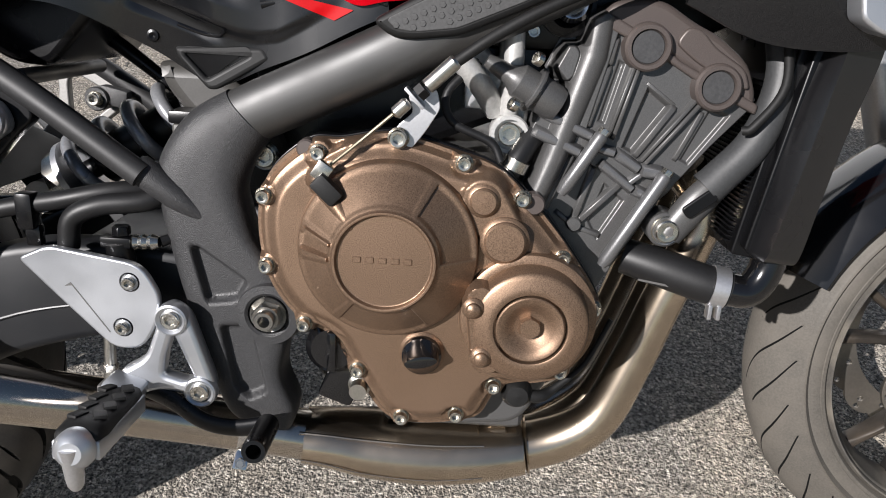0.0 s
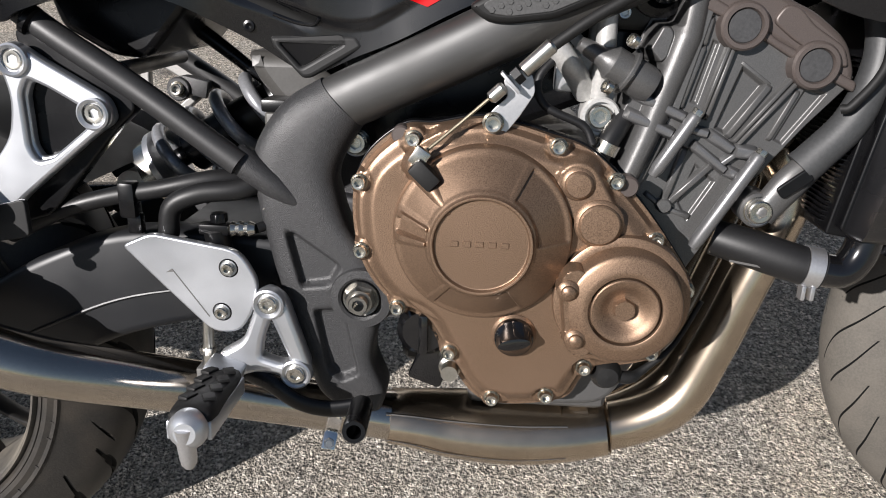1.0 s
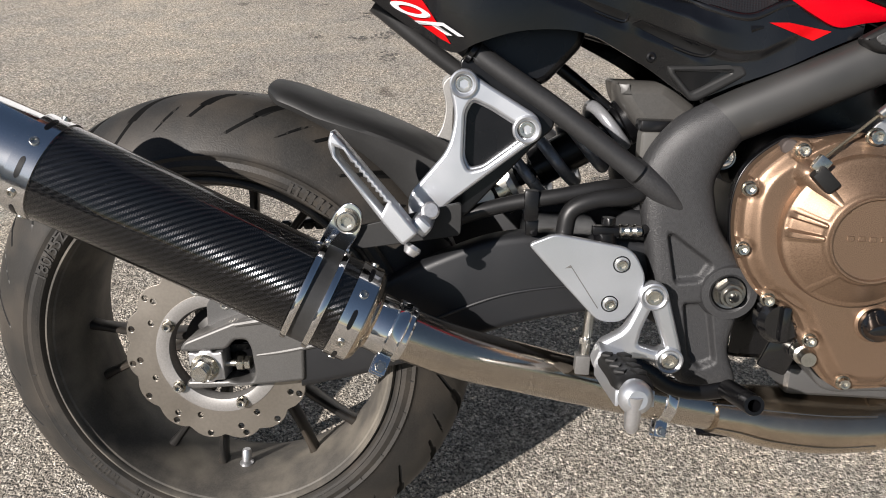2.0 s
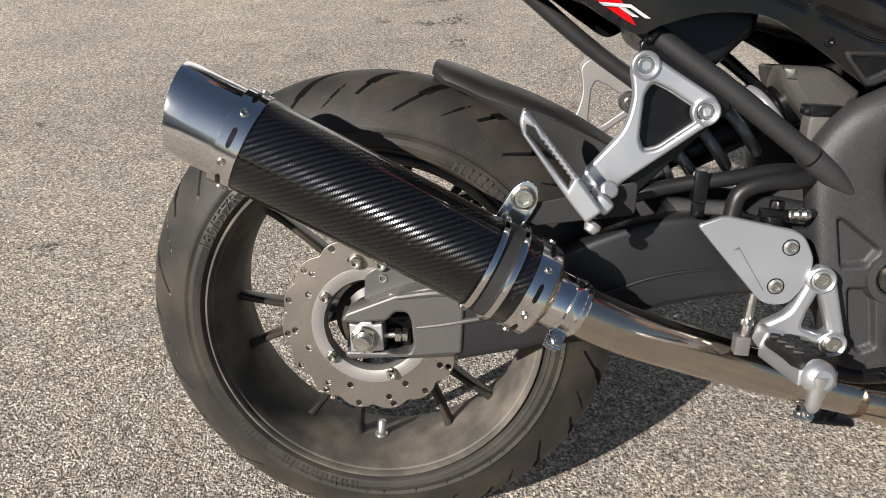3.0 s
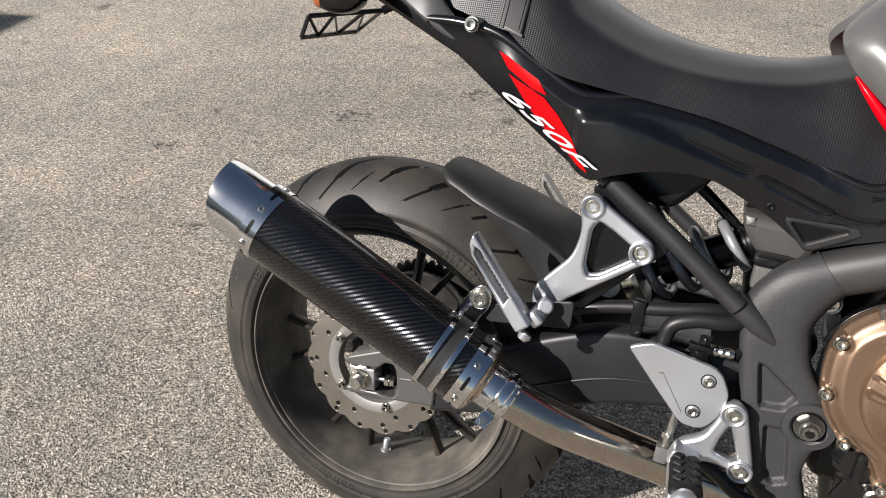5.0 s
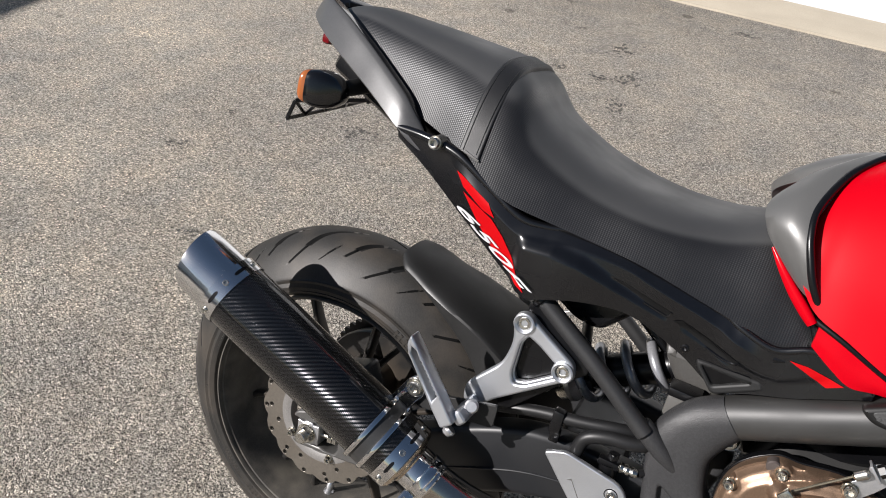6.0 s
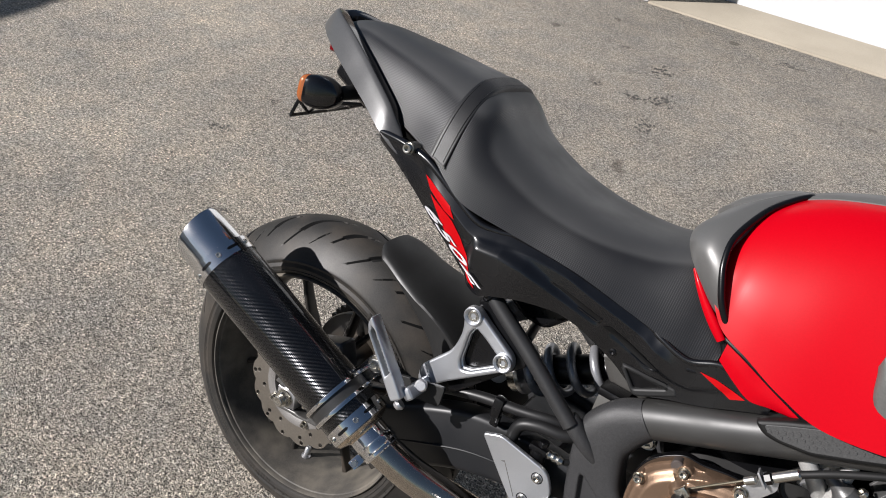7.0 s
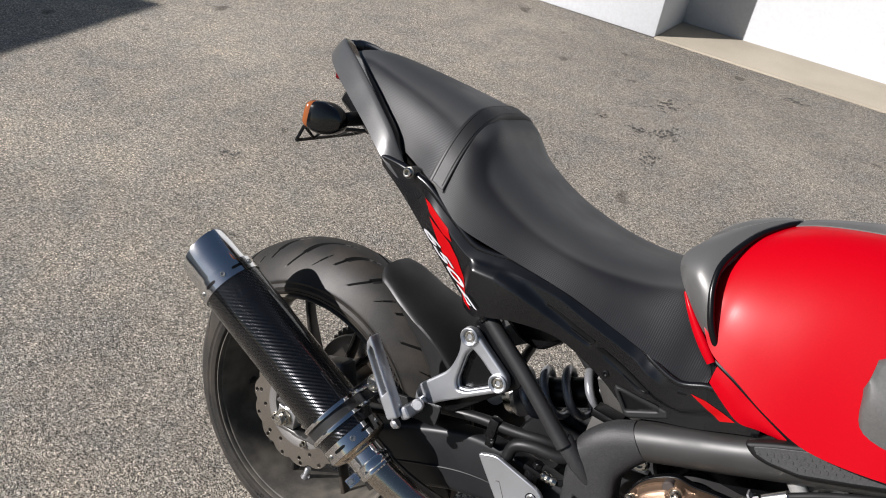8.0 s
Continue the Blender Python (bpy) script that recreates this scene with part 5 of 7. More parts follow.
# radiator, its side shroud and hoses


def rad_quad(x0, z0, x1, z1, half):
    d = Vector((x1 - x0, z1 - z0)).normalized()
    s = Vector((d.y, -d.x)) * half
    return [(x0 - s.x, z0 - s.y), (x1 - s.x, z1 - s.y), (x1 + s.x, z1 + s.y), (x0 + s.x, z0 + s.y)]


radiator = part("radiator", plate(rounded(rad_quad(1.022, 0.185, 1.053, 0.385, 0.015), 0.004), -0.118, 0.19, (), 0.002), BLACK, bike, "black radiator with fine fins")
for i in range(34):
    f = i / 43
    part("fin", block((0.034, 0.26, 0.0012), Matrix.Translation((1.0195 + 0.030 * f, 0.02, 0.195 + 0.185 * f)) @ Matrix.Rotation(radians(12), 4, "Y"), 0), BLACK, radiator, sharp=0)
shroud_rows = []
for (lx, lz), (mx, mz), (rx, rz), out in (((1.0165, 0.1945), (1.0262, 0.1860), (1.056, 0.1825), 0.0), ((1.0172, 0.2000), (1.0268, 0.1960), (1.0615, 0.1900), 0.9), ((1.0244, 0.2464), (1.0376, 0.2524), (1.0695, 0.2400), 1.0), ((1.0339, 0.3080), (1.0491, 0.3159), (1.0800, 0.3020), 1.0), ((1.0466, 0.3620), (1.0584, 0.3733), (1.0935, 0.3600), 1.0), ((1.0510, 0.3850), (1.0640, 0.3950), (1.0960, 0.3850), 1.0)):
    left, ridge, right = Vector((lx, -0.126, lz)), Vector((mx, -0.132 - 0.019 * out, mz)), Vector((rx, -0.126 - 0.010 * out, rz))
    row = [left + Vector((0, 0.016, 0)), left, left.lerp(ridge, 0.5) - Vector((0, 0.0015 * out, 0)), left.lerp(ridge, 0.88), ridge + Vector((0.0006, 0, 0)), ridge.lerp(right, 0.10), ridge.lerp(right, 0.5) - Vector((0, 0.001 * out, 0)), right, right + Vector((-0.002, 0.026, 0))]
    shroud_rows.append(row)
part("side_shroud", loft([[Vector(p) for p in zip(*[iter(flat)] * 3)] for flat in spline([[c for p in row for c in p] for row in shroud_rows], 5)]), SHROUD, radiator, "black plastic radiator side shroud with a sharp ridge", 50)
part("shroud_edge", plate(rounded([(1.014, 0.196), (1.022, 0.192), (1.053, 0.378), (1.045, 0.382)], 0.003), -0.130, -0.110, (), 0.002), BLACK, radiator)
part("outlet_elbow", tube([(1.044, -0.118, 0.20), (1.040, -0.120, 0.172), (1.026, -0.122, 0.154), (1.000, -0.120, 0.156)], 0.0155, 24), GLOSS, radiator, "black plastic outlet elbow")
part("lower_hose", tube([(1.010, -0.120, 0.153), (0.985, -0.116, 0.158), (0.950, -0.105, 0.166), (0.918, -0.092, 0.172)], [0.0175, 0.018, 0.018, 0.017], 24), HOSE, radiator, "thick black lower coolant hose with pale writing")
part("hose_writing", plate([(0.926, 0.158), (0.958, 0.153), (0.958, 0.155), (0.926, 0.160)], -0.1225, -0.1222, (), 0.0), GREY_PLASTIC, radiator, "faint pale writing")
part("hose_clip", ring_lathe([(0.018, -0.007), (0.0195, -0.007), (0.0195, 0.007), (0.018, 0.007)], 36, axis_at((1.000, -0.1195, 0.1555), (1, -0.1, -0.15))), BARE, radiator, "bright spring hose clip")
for d in (-0.004, 0.004):
    part("clip_tail", block((0.004, 0.010, 0.014), Matrix.Translation((0.996 + d, -0.130, 0.135)), 0.001), BARE, radiator)
part("upper_hose", tube([(1.020, -0.095, 0.405), (1.030, -0.105, 0.345), (1.016, -0.110, 0.292), (0.988, -0.112, 0.256), (0.978, -0.112, 0.245)], [0.0135, 0.0140, 0.0155, 0.016, 0.0165], 24), GREY_HOSE, radiator, "grey-black rubber upper coolant hose")
part("wire", tube([(1.018, -0.125, 0.392), (1.024, -0.130, 0.34), (1.004, -0.130, 0.305), (0.996, -0.126, 0.300)], 0.004, 12), RUBBER, radiator)
part("front_down_tube", tube([(1.000, -0.108, 0.262), (0.975, -0.112, 0.236), (0.959, -0.112, 0.214), (0.950, -0.112, 0.200)], [0.012, 0.0155, 0.0145, 0.0135], 24, squash=0.75), CAST, bike, "dark cast front engine mount arm")
part("mount_slot", plate(rounded(rad_quad(0.958, 0.224, 0.982, 0.244, 0.006), 0.004), -0.128, -0.124, (), 0.001), BLACK, bike)
part("mount_boss", lathe([(0.016, -0.02), (0.016, 0.008), (0.014, 0.010), (0.0, 0.010)], 32, axis_at((0.946, -0.108, 0.206), OUT)), CAST, bike, "dark round engine mount boss")
bolt("big", (0.946, -0.1185, 0.206), bike, name="mount_bolt")

# ---- frame, swing arm, suspension, pegs ----
SPAR_LINE = [(0.545, 0.1095, 0.276, 0.0250), (0.575, 0.1105, 0.292, 0.0260), (0.66, 0.112, 0.332, 0.0265), (0.75, 0.113, 0.376, 0.0270), (0.85, 0.108, 0.424, 0.028), (0.95, 0.085, 0.485, 0.028), (1.05, 0.04, 0.56, 0.028)]


def spar(side):
    """A broad frame tube with a flattened outer face."""
    rings = []
    line = spline(SPAR_LINE, 8)
    for i, (x, y, z, r) in enumerate(line):
        a, b = line[max(i - 1, 0)], line[min(i + 1, len(line) - 1)]
        d = Vector((b[0] - a[0], 0, b[2] - a[2])).normalized()
        up = Vector((-d.z, 0, d.x))
        ring = []
        for k in range(40):
            c, s = math.cos(2 * math.pi * k / 40), math.sin(2 * math.pi * k / 40)
            ring.append(Vector((x, side * y, z)) + Vector((0, -1, 0)) * (0.0270 * math.copysign(abs(c) ** 0.80, c)) + up * (r * math.copysign(abs(s) ** 0.80, s)))
        rings.append(ring)
    return loft(rings)


for side in (-1, 1):
    part("frame_spar", spar(side), SPAR, bike, "dark grey metallic frame spar with a broad outer face", 60)
PIVOT_ROWS = [((0.550, 0.310), (0.588, 0.270), 2.2), ((0.520, 0.292), (0.575, 0.250), 2.4), ((0.498, 0.266), (0.565, 0.226), 2.8), ((0.486, 0.236), (0.567, 0.206), 3.2), ((0.490, 0.196), (0.575, 0.178), 4.0), ((0.500, 0.150), (0.592, 0.152), 5.0),
              ((0.509, 0.108), (0.612, 0.120), 5.0), ((0.519, 0.070), (0.604, 0.082), 5.0), ((0.531, 0.036), (0.598, 0.044), 5.0), ((0.544, 0.004), (0.610, 0.008), 5.0), ((0.566, -0.012), (0.606, -0.012), 5.0)]
POCKETS = [rounded([(0.516, 0.171), (0.524, 0.174), (0.571, 0.141), (0.560, 0.120), (0.529, 0.1155)], [0.004, 0.004, 0.006, 0.006, 0.006]), rounded([(0.540, 0.096), (0.571, 0.099), (0.574, 0.085), (0.586, 0.028), (0.567, 0.018), (0.552, 0.031)], 0.006)]


def inside_by(pts, x, z):
    """How far (x, z) lies inside a closed outline; negative outside."""
    best, odd = 1.0, False
    n = len(pts)
    for i in range(n):
        ax, az = pts[i]
        bx, bz = pts[(i + 1) % n]
        ex, ez = bx - ax, bz - az
        q = ex * ex + ez * ez
        t = 0.0 if q < 1e-14 else min(1.0, max(0.0, ((x - ax) * ex + (z - az) * ez) / q))
        best = min(best, math.hypot(x - ax - ex * t, z - az - ez * t))
        if (az > z) != (bz > z) and x < ax + (z - az) / (bz - az) * ex:
            odd = not odd
    return best if odd else -best


def pivot_casting(side):
    """The cast frame end: a rounded elbow at the spar that flattens into a plate with two sunken pockets."""
    rings = []
    n = 92
    for lx, lz, rx, rz, pw in spline([(*l, *r, p) for l, r, p in PIVOT_ROWS], 16):
        outer, inner = [], []
        for k in range(n + 1):
            f = 0.6 * k / n + 0.2 * (1 - math.cos(math.pi * k / n))
            x, z = lx + (rx - lx) * f, lz + (rz - lz) * f
            s = max(0.0, 1 - abs(2 * f - 1) ** pw) ** (1 / pw)
            deep = sum(0.0090 * ease(0.0, 0.0050, inside_by(pts, x, z)) for pts in POCKETS) if side < 0 and z < 0.18 else 0.0
            outer.append(Vector((x, side * (0.113 + 0.026 * s - deep), z)))
            if 0 < k < n and k % 6 == 0:
                inner.append(Vector((x, side * (0.113 - 0.026 * s), z)))
        rings.append(outer + inner[::-1])
    return loft(rings)


pivot = part("pivot_plate", pivot_casting(-1), CAST_BLACK, bike, "textured black cast frame pivot plate", 60)
part("pivot_plate", pivot_casting(1), CAST_BLACK, bike, "textured black cast frame pivot plate", 60)
part("pivot_well", ring_lathe([(0.0190, -0.006), (0.0190, 0.003), (0.0215, 0.0050), (0.0290, 0.0045), (0.0325, -0.008)], 48, axis_at((0.588, -0.138, 0.110), OUT)), CAST_BLACK, pivot)
part("pivot_floor", lathe([(0.0195, 0.0), (0.0, 0.0)], 32, axis_at((0.588, -0.1395, 0.110), OUT)), BLACK, pivot)
DULL = shader("dull_zinc_steel", (0.30, 0.29, 0.27), 0.32, 1.0, grain=0.15, stain=0.4)
part("pivot_nut", hex_nut(0.0140, 0.011, 0.007, 0.0170), DULL, pivot, "plated pivot nut with hollow bolt", m=axis_at((0.588, -0.1405, 0.110), OUT, 14))
part("pivot_bolt", ring_lathe([(0.0055, 0.0), (0.0055, 0.019), (0.0085, 0.019), (0.0095, 0.017), (0.0095, 0.0)], 32, axis_at((0.588, -0.139, 0.110), OUT)), DULL, pivot, "hollow steel pivot bolt")
part("tube_socket", lathe([(0.0122, -0.003), (0.0142, 0.0), (0.0148, 0.012), (0.0142, 0.040), (0.009, 0.070), (0.0, 0.084)], 32, axis_at((0.474, -0.134, 0.240), (0.80, 0.06, -0.60)) @ Matrix.Diagonal((1, 0.9, 1, 1))), CAST_BLACK, pivot, "cast socket for the seat rail")
bolt("big", (0.577, -0.098, 0.250), pivot)
for side in (-1, 1):
    part("seat_rail", tube([(x - 0.02 * (side + 1), side * y, z - 0.009 * (side + 1)) for x, y, z in ((0.480, 0.142, 0.235), (0.39, 0.139, 0.298), (0.30, 0.136, 0.356), (0.20, 0.125, 0.43))], 0.0116, 24, 8), RAIL, bike, "black steel seat rail tube")
    part("upper_rail", tube([(0.62, side * 0.08, 0.33), (0.52, side * 0.075, 0.365), (0.40, side * 0.085, 0.40), (0.25, side * 0.10, 0.46), (0.0, side * 0.080, 0.53)], 0.013, 16), BLACK, bike, "black steel upper seat rail")
part("rail_gusset", plate(rounded([(0.285, 0.395), (0.300, 0.345), (0.345, 0.320), (0.380, 0.318), (0.402, 0.342), (0.420, 0.362), (0.424, 0.400)], [0.004, 0.01, 0.012, 0.012, 0.02, 0.01, 0.004]), -0.088, 0.088, (), 0.008), PLASTIC, bike, "black moulded tray between the seat rails")
part("weld_bead", ring_lathe([(0.009, -0.004), (0.0138, -0.001), (0.0135, 0.004), (0.009, 0.006)], 24, axis_at((0.303, -0.139, 0.353), (0.83, 0.0, -0.55))), BLACK, bike)
part("bracket_plate", plate(rounded([(0.290, 0.345), (0.312, 0.352), (0.385, 0.302), (0.392, 0.280), (0.372, 0.262), (0.300, 0.180), (0.262, 0.168), (0.30, 0.30)], 0.008), -0.144, -0.128, (), 0.002), BLACK, bike, "black steel bracket plate on the seat rail")
part("cross_tube", tube([(0.374, -0.130, 0.312), (0.352, -0.02, 0.308), (0.330, 0.110, 0.304)], 0.0075, 14), RAIL, bike, "black steel cross tube between the seat rails")
lug = part("bracket_lug", merged(lathe([(0.0145, -0.012), (0.0145, 0.008), (0.0130, 0.010), (0.0, 0.010)], 28, axis_at((0.322, 0.118, 0.2655), OUT)), block((0.034, 0.018, 0.022), Matrix.Translation((0.340, 0.121, 0.268)) @ Matrix.Rotation(radians(12), 4, "Y"), 0.004)), CAST_BLACK, bike, "dark cast lug for the far peg bracket")
bolt("mid", (0.322, 0.107, 0.2655), lug)
part("cross_brace", tube([(0.385, 0.0, 0.350), (0.425, 0.0, 0.322), (0.470, 0.0, 0.288)], [0.008, 0.0075, 0.006], 14), BLACK, bike, "black steel cross brace")

# swing arm
ARM = [(-0.038, 0.004, -0.046, -0.142, -0.112), (0.0, 0.020, -0.046, -0.144, -0.108), (0.05, 0.036, -0.040, -0.144, -0.104), (0.12, 0.058, -0.030, -0.142, -0.100), (0.19, 0.086, -0.012, -0.138, -0.096),
       (0.27, 0.130, 0.014, -0.132, -0.090), (0.35, 0.158, 0.050, -0.126, -0.085), (0.45, 0.160, 0.072, -0.118, -0.080), (0.58, 0.145, 0.080, -0.105, -0.075)]


def arm_loft(side=1, rows=ARM):
    rings = []
    for x, zt, zb, yo, yi in spline(rows, 6):
        r = min(0.010, (zt - zb) * 0.3)
        sec = rounded([(yo, zb), (yo, zt), (yi, zt), (yi, zb)], r, 3)
        rings.append([Vector((x, side * y, z)) for y, z in sec])
    return loft(rings)


swing = part("swingarm", arm_loft(1, [r for r in ARM if r[0] > 0.06]), SWING, bike, "dark grey painted box-section swing arm", 40)
part("arm_end", plate(rounded([(-0.022, 0.010), (-0.016, 0.021), (0.046, 0.050), (0.082, 0.062), (0.125, 0.060), (0.125, -0.018), (0.078, -0.026), (-0.008, -0.038), (-0.016, -0.034), (-0.014, -0.027), (0.030, -0.024), (0.036, -0.023), (0.046, -0.026), (0.062, -0.024), (0.067, -0.012), (0.063, 0.018), (0.058, 0.028), (0.044, 0.027), (0.034, 0.015), (-0.012, 0.009)], 0.004), -0.146, -0.104, (), 0.0035), ARM_END, swing, "dark grey open arm end")
part("arm_rib", tube([(0.046, -0.145, 0.046), (0.085, -0.144, 0.054), (0.13, -0.143, 0.060), (0.19, -0.139, 0.082)], [0.0035, 0.005, 0.005, 0.003], 10), ARM_END, swing, "rounded upper edge of the arm end")
part("arm_step", tube([(0.070, -0.1445, 0.010), (0.10, -0.144, 0.016), (0.14, -0.1425, 0.026), (0.20, -0.138, 0.040)], [0.002, 0.0032, 0.0032, 0.002], 10), ARM_END, swing)
part("arm", arm_loft(-1), SWING, swing, "dark grey painted box-section swing arm", 40)
part("arm_bridge", block((0.10, 0.22, 0.07), Matrix.Translation((0.42, 0, 0.11)), 0.015, 3), SWING, swing)
part("arm_crease", tube([(0.20, -0.1370, 0.026), (0.28, -0.1318, 0.064), (0.36, -0.1255, 0.094), (0.48, -0.1155, 0.110)], [0.0008, 0.0018, 0.0018, 0.0010], 8), SWING, swing)
part("inner_plate", plate(rounded([(-0.020, -0.036), (0.060, -0.026), (0.060, 0.014), (-0.015, 0.004)], 0.004), -0.118, -0.110, (), 0.001), BLACK, swing)
part("axle_block", plate(rounded([(-0.011, 0.009), (0.000, 0.008), (0.003, 0.012), (0.016, 0.013), (0.019, 0.010), (0.029, 0.012), (0.032, -0.022), (0.020, -0.024), (0.017, -0.027), (0.004, -0.029), (0.001, -0.026), (-0.008, -0.028)], 0.002), -0.147, -0.120, (), 0.0016), BARE, swing, "pale alloy axle block with stepped edges")
part("axle_nut", hex_nut(0.0145, 0.011, 0.0, 0.0165), STEEL, swing, "plated axle nut", m=axis_at((0.009, -0.148, -0.008), OUT, 10))
part("axle_end", lathe([(0.0095, 0), (0.0095, 0.016), (0.0085, 0.017), (0.0, 0.0165)], 24, axis_at((0.009, -0.150, -0.008), OUT)), STEEL, swing)
part("adjuster_bolt", lathe([(0.0045, 0.0), (0.0045, 0.028)], 16, axis_at((0.026, -0.134, -0.007), (1, 0, 0.08))), STEEL, swing, "steel chain adjuster bolt")
part("adjuster_nut", hex_nut(0.009, 0.007), STEEL, swing, m=axis_at((0.044, -0.134, -0.006), (1, 0, 0.08)))
part("adjuster_nut", hex_nut(0.0085, 0.006), STEEL, swing, m=axis_at((0.053, -0.134, -0.005), (1, 0, 0.08)))
caliper = part("rear_caliper", block((0.075, 0.045, 0.055), Matrix.Translation((0.045, -0.088, 0.085)) @ Matrix.Rotation(radians(-24), 4, "Y"), 0.010, 3), CAST, bike, "dark grey rear brake caliper")
part("caliper_bolt", BOLT["mid"], None, caliper, m=axis_at((0.020, -0.112, 0.075), OUT))
part("caliper_bolt", BOLT["mid"], None, caliper, m=axis_at((-0.012, -0.108, 0.074), OUT))
part("caliper_bracket", plate(rounded([(0.0, 0.02), (0.05, 0.03), (0.08, 0.07), (0.03, 0.08), (0.0, 0.06)], 0.008), -0.112, -0.106, (), 0.001), CAST, caliper)

# chain and its guard on the driven side
LINK = shader("greasy_chain_steel", (0.075, 0.068, 0.058), 0.36, 0.9, grain=0.3, grain_scale=300, stain=0.4, stain_scale=60)
chain_me = bpy.data.meshes.new("chain_link")
link_bm = block((0.0150, 0.014, 0.0125), None, 0.003, 1)
link_bm.to_mesh(chain_me)
link_bm.free()
chain_me.materials.append(LINK)
chain = part("drive_chain", tube([(0.02, 0.104, 0.105), (0.30, 0.104, 0.118), (0.58, 0.104, 0.132)], 0.0028, 8), LINK, bike, "greasy steel drive chain")
for i in range(34):
    x = 0.02 + i * 0.0165
    part("chain_link", chain_me, None, chain, m=Matrix.Translation((x, 0.104, 0.105 + (x - 0.02) * 0.048)) @ Matrix.Rotation(radians(-2.7), 4, "Y"))
part("chain_guard", plate(rounded([(0.05, 0.112), (0.16, 0.140), (0.30, 0.150), (0.46, 0.152), (0.46, 0.132), (0.30, 0.128), (0.16, 0.118)], 0.006), 0.095, 0.118, (), 0.003), PLASTIC, bike, "black plastic chain guard")

# rear hugger
hug = []
for k in range(29):
    a = 77.5 - 45.0 * (k / 28) ** 1.15                   # from the rounded rear edge forwards over the tyre
    s = max(0.0, (66.0 - a) / 23.0) ** 1.4                      # how far the creased side wall has opened
    tip = math.sqrt(min(1.0, (77.9 - a) / 4.0))
    yc = (0.058 + 0.020 * min(1.0, (77.5 - a) / 20.5) + 0.014 * min(s, 1.3)) * (0.55 + 0.45 * tip)
    rt = 0.323 + 0.004 * min(1.0, (77.5 - a) / 20.5) + 0.031 * s
    rc = 0.305 + 0.046 * s + (rt - 0.305) * 0.55 * (1 - tip)
    ye, re = yc - 0.001 - 0.010 * min(s, 1.0), rc - 0.0015 - 0.042 * s
    half = [(yc * math.sin(radians(90 * j / 8)), rc + (rt - rc) * math.cos(radians(90 * j / 8)) ** 0.9 if j < 8 else rc) for j in range(9)]
    half += [(yc * 0.6 + ye * 0.4, rc * 0.6 + re * 0.4), (ye, re)]
    cs = [(-y, q) for y, q in reversed(half)] + half[1:]
    pts = cs + [(y * 0.955, q - 0.004) for y, q in reversed(cs)]
    hug.append([Vector((q * math.cos(radians(a)), y - 0.024, q * math.sin(radians(a)))) for y, q in pts])
hugger = part("rear_hugger", loft(hug), HUGGER, bike, "matt black plastic rear wheel hugger", 32)

# shock absorber
SH_A, SH_B = Vector((0.325, 0.0, 0.182)), Vector((0.500, 0.0, 0.285))
SH_D = (SH_B - SH_A).normalized()
shock = part("shock_absorber", lathe([(0.010, 0.0), (0.016, 0.004), (0.016, 0.035), (0.011, 0.038), (0.011, 0.06), (0.024, 0.065), (0.024, 0.18), (0.029, 0.182), (0.029, 0.203)], 32, axis_at(SH_A, SH_D)), BLACK, bike, "rear shock absorber with grey coil spring")
coil = []
for k in range(0, 121):
    a = 2 * math.pi * 3.6 * k / 120
    coil.append(axis_at(SH_A + SH_D * (0.036 + 0.136 * k / 120), SH_D) @ Vector((0.0365 * math.cos(a), 0.0365 * math.sin(a), 0)))
part("spring", tube(coil, 0.0072, 12, 2), shader("grey_spring_paint", (0.27, 0.275, 0.29), 0.28, 0.5, grain=0.1, stain=0.2), shock, "grey painted coil spring", 70)
part("spring_seat", lathe([(0.020, 0), (0.040, 0.001), (0.040, 0.008), (0.020, 0.012)], 32, axis_at(SH_A + SH_D * 0.028, SH_D)), BARE, shock)
part("adjuster_ring", lathe([(0.026, 0), (0.036, 0.001), (0.036, 0.016), (0.026, 0.018)], 12, axis_at(SH_A + SH_D * 0.012, SH_D)), STEEL, shock)
part("lower_eye", lathe([(0.017, -0.02), (0.017, 0.02)], 24, axis_at(SH_A - SH_D * 0.01, OUT)), BARE, shock)
part("shock_shield", plate(rounded([(0.462, 0.326), (0.468, 0.304), (0.486, 0.280), (0.512, 0.256), (0.548, 0.272), (0.556, 0.300), (0.520, 0.326)], [0.006, 0.01, 0.012, 0.01, 0.006, 0.006, 0.006]), -0.056, 0.050, (), 0.014), shader("dull_grey_shield_plastic", (0.048, 0.046, 0.043), 0.42, 0.0, grain=0.1, stain=0.2, bump=0.04, bump_scale=900), bike, "grey plastic shield above the shock")
res = part("brake_reservoir", block((0.038, 0.030, 0.034), Matrix.Translation((0.508, -0.078, 0.258)), 0.006, 3), shader("milky_plastic", (0.075, 0.073, 0.068), 0.4, 0.0, stain=0.1), bike, "milky brake fluid reservoir with black cap")
part("cap", block((0.042, 0.034, 0.012), Matrix.Translation((0.508, -0.078, 0.280)), 0.003), PLASTIC, res, "black cap")

# passenger peg bracket (right), and its twin on the far side
# darker alloy for the far-side bracket
DULL_ALLOY = shader("darker_far_alloy", (0.25, 0.245, 0.235), 0.45, 0.6, grain=0.1, stain=0.3)


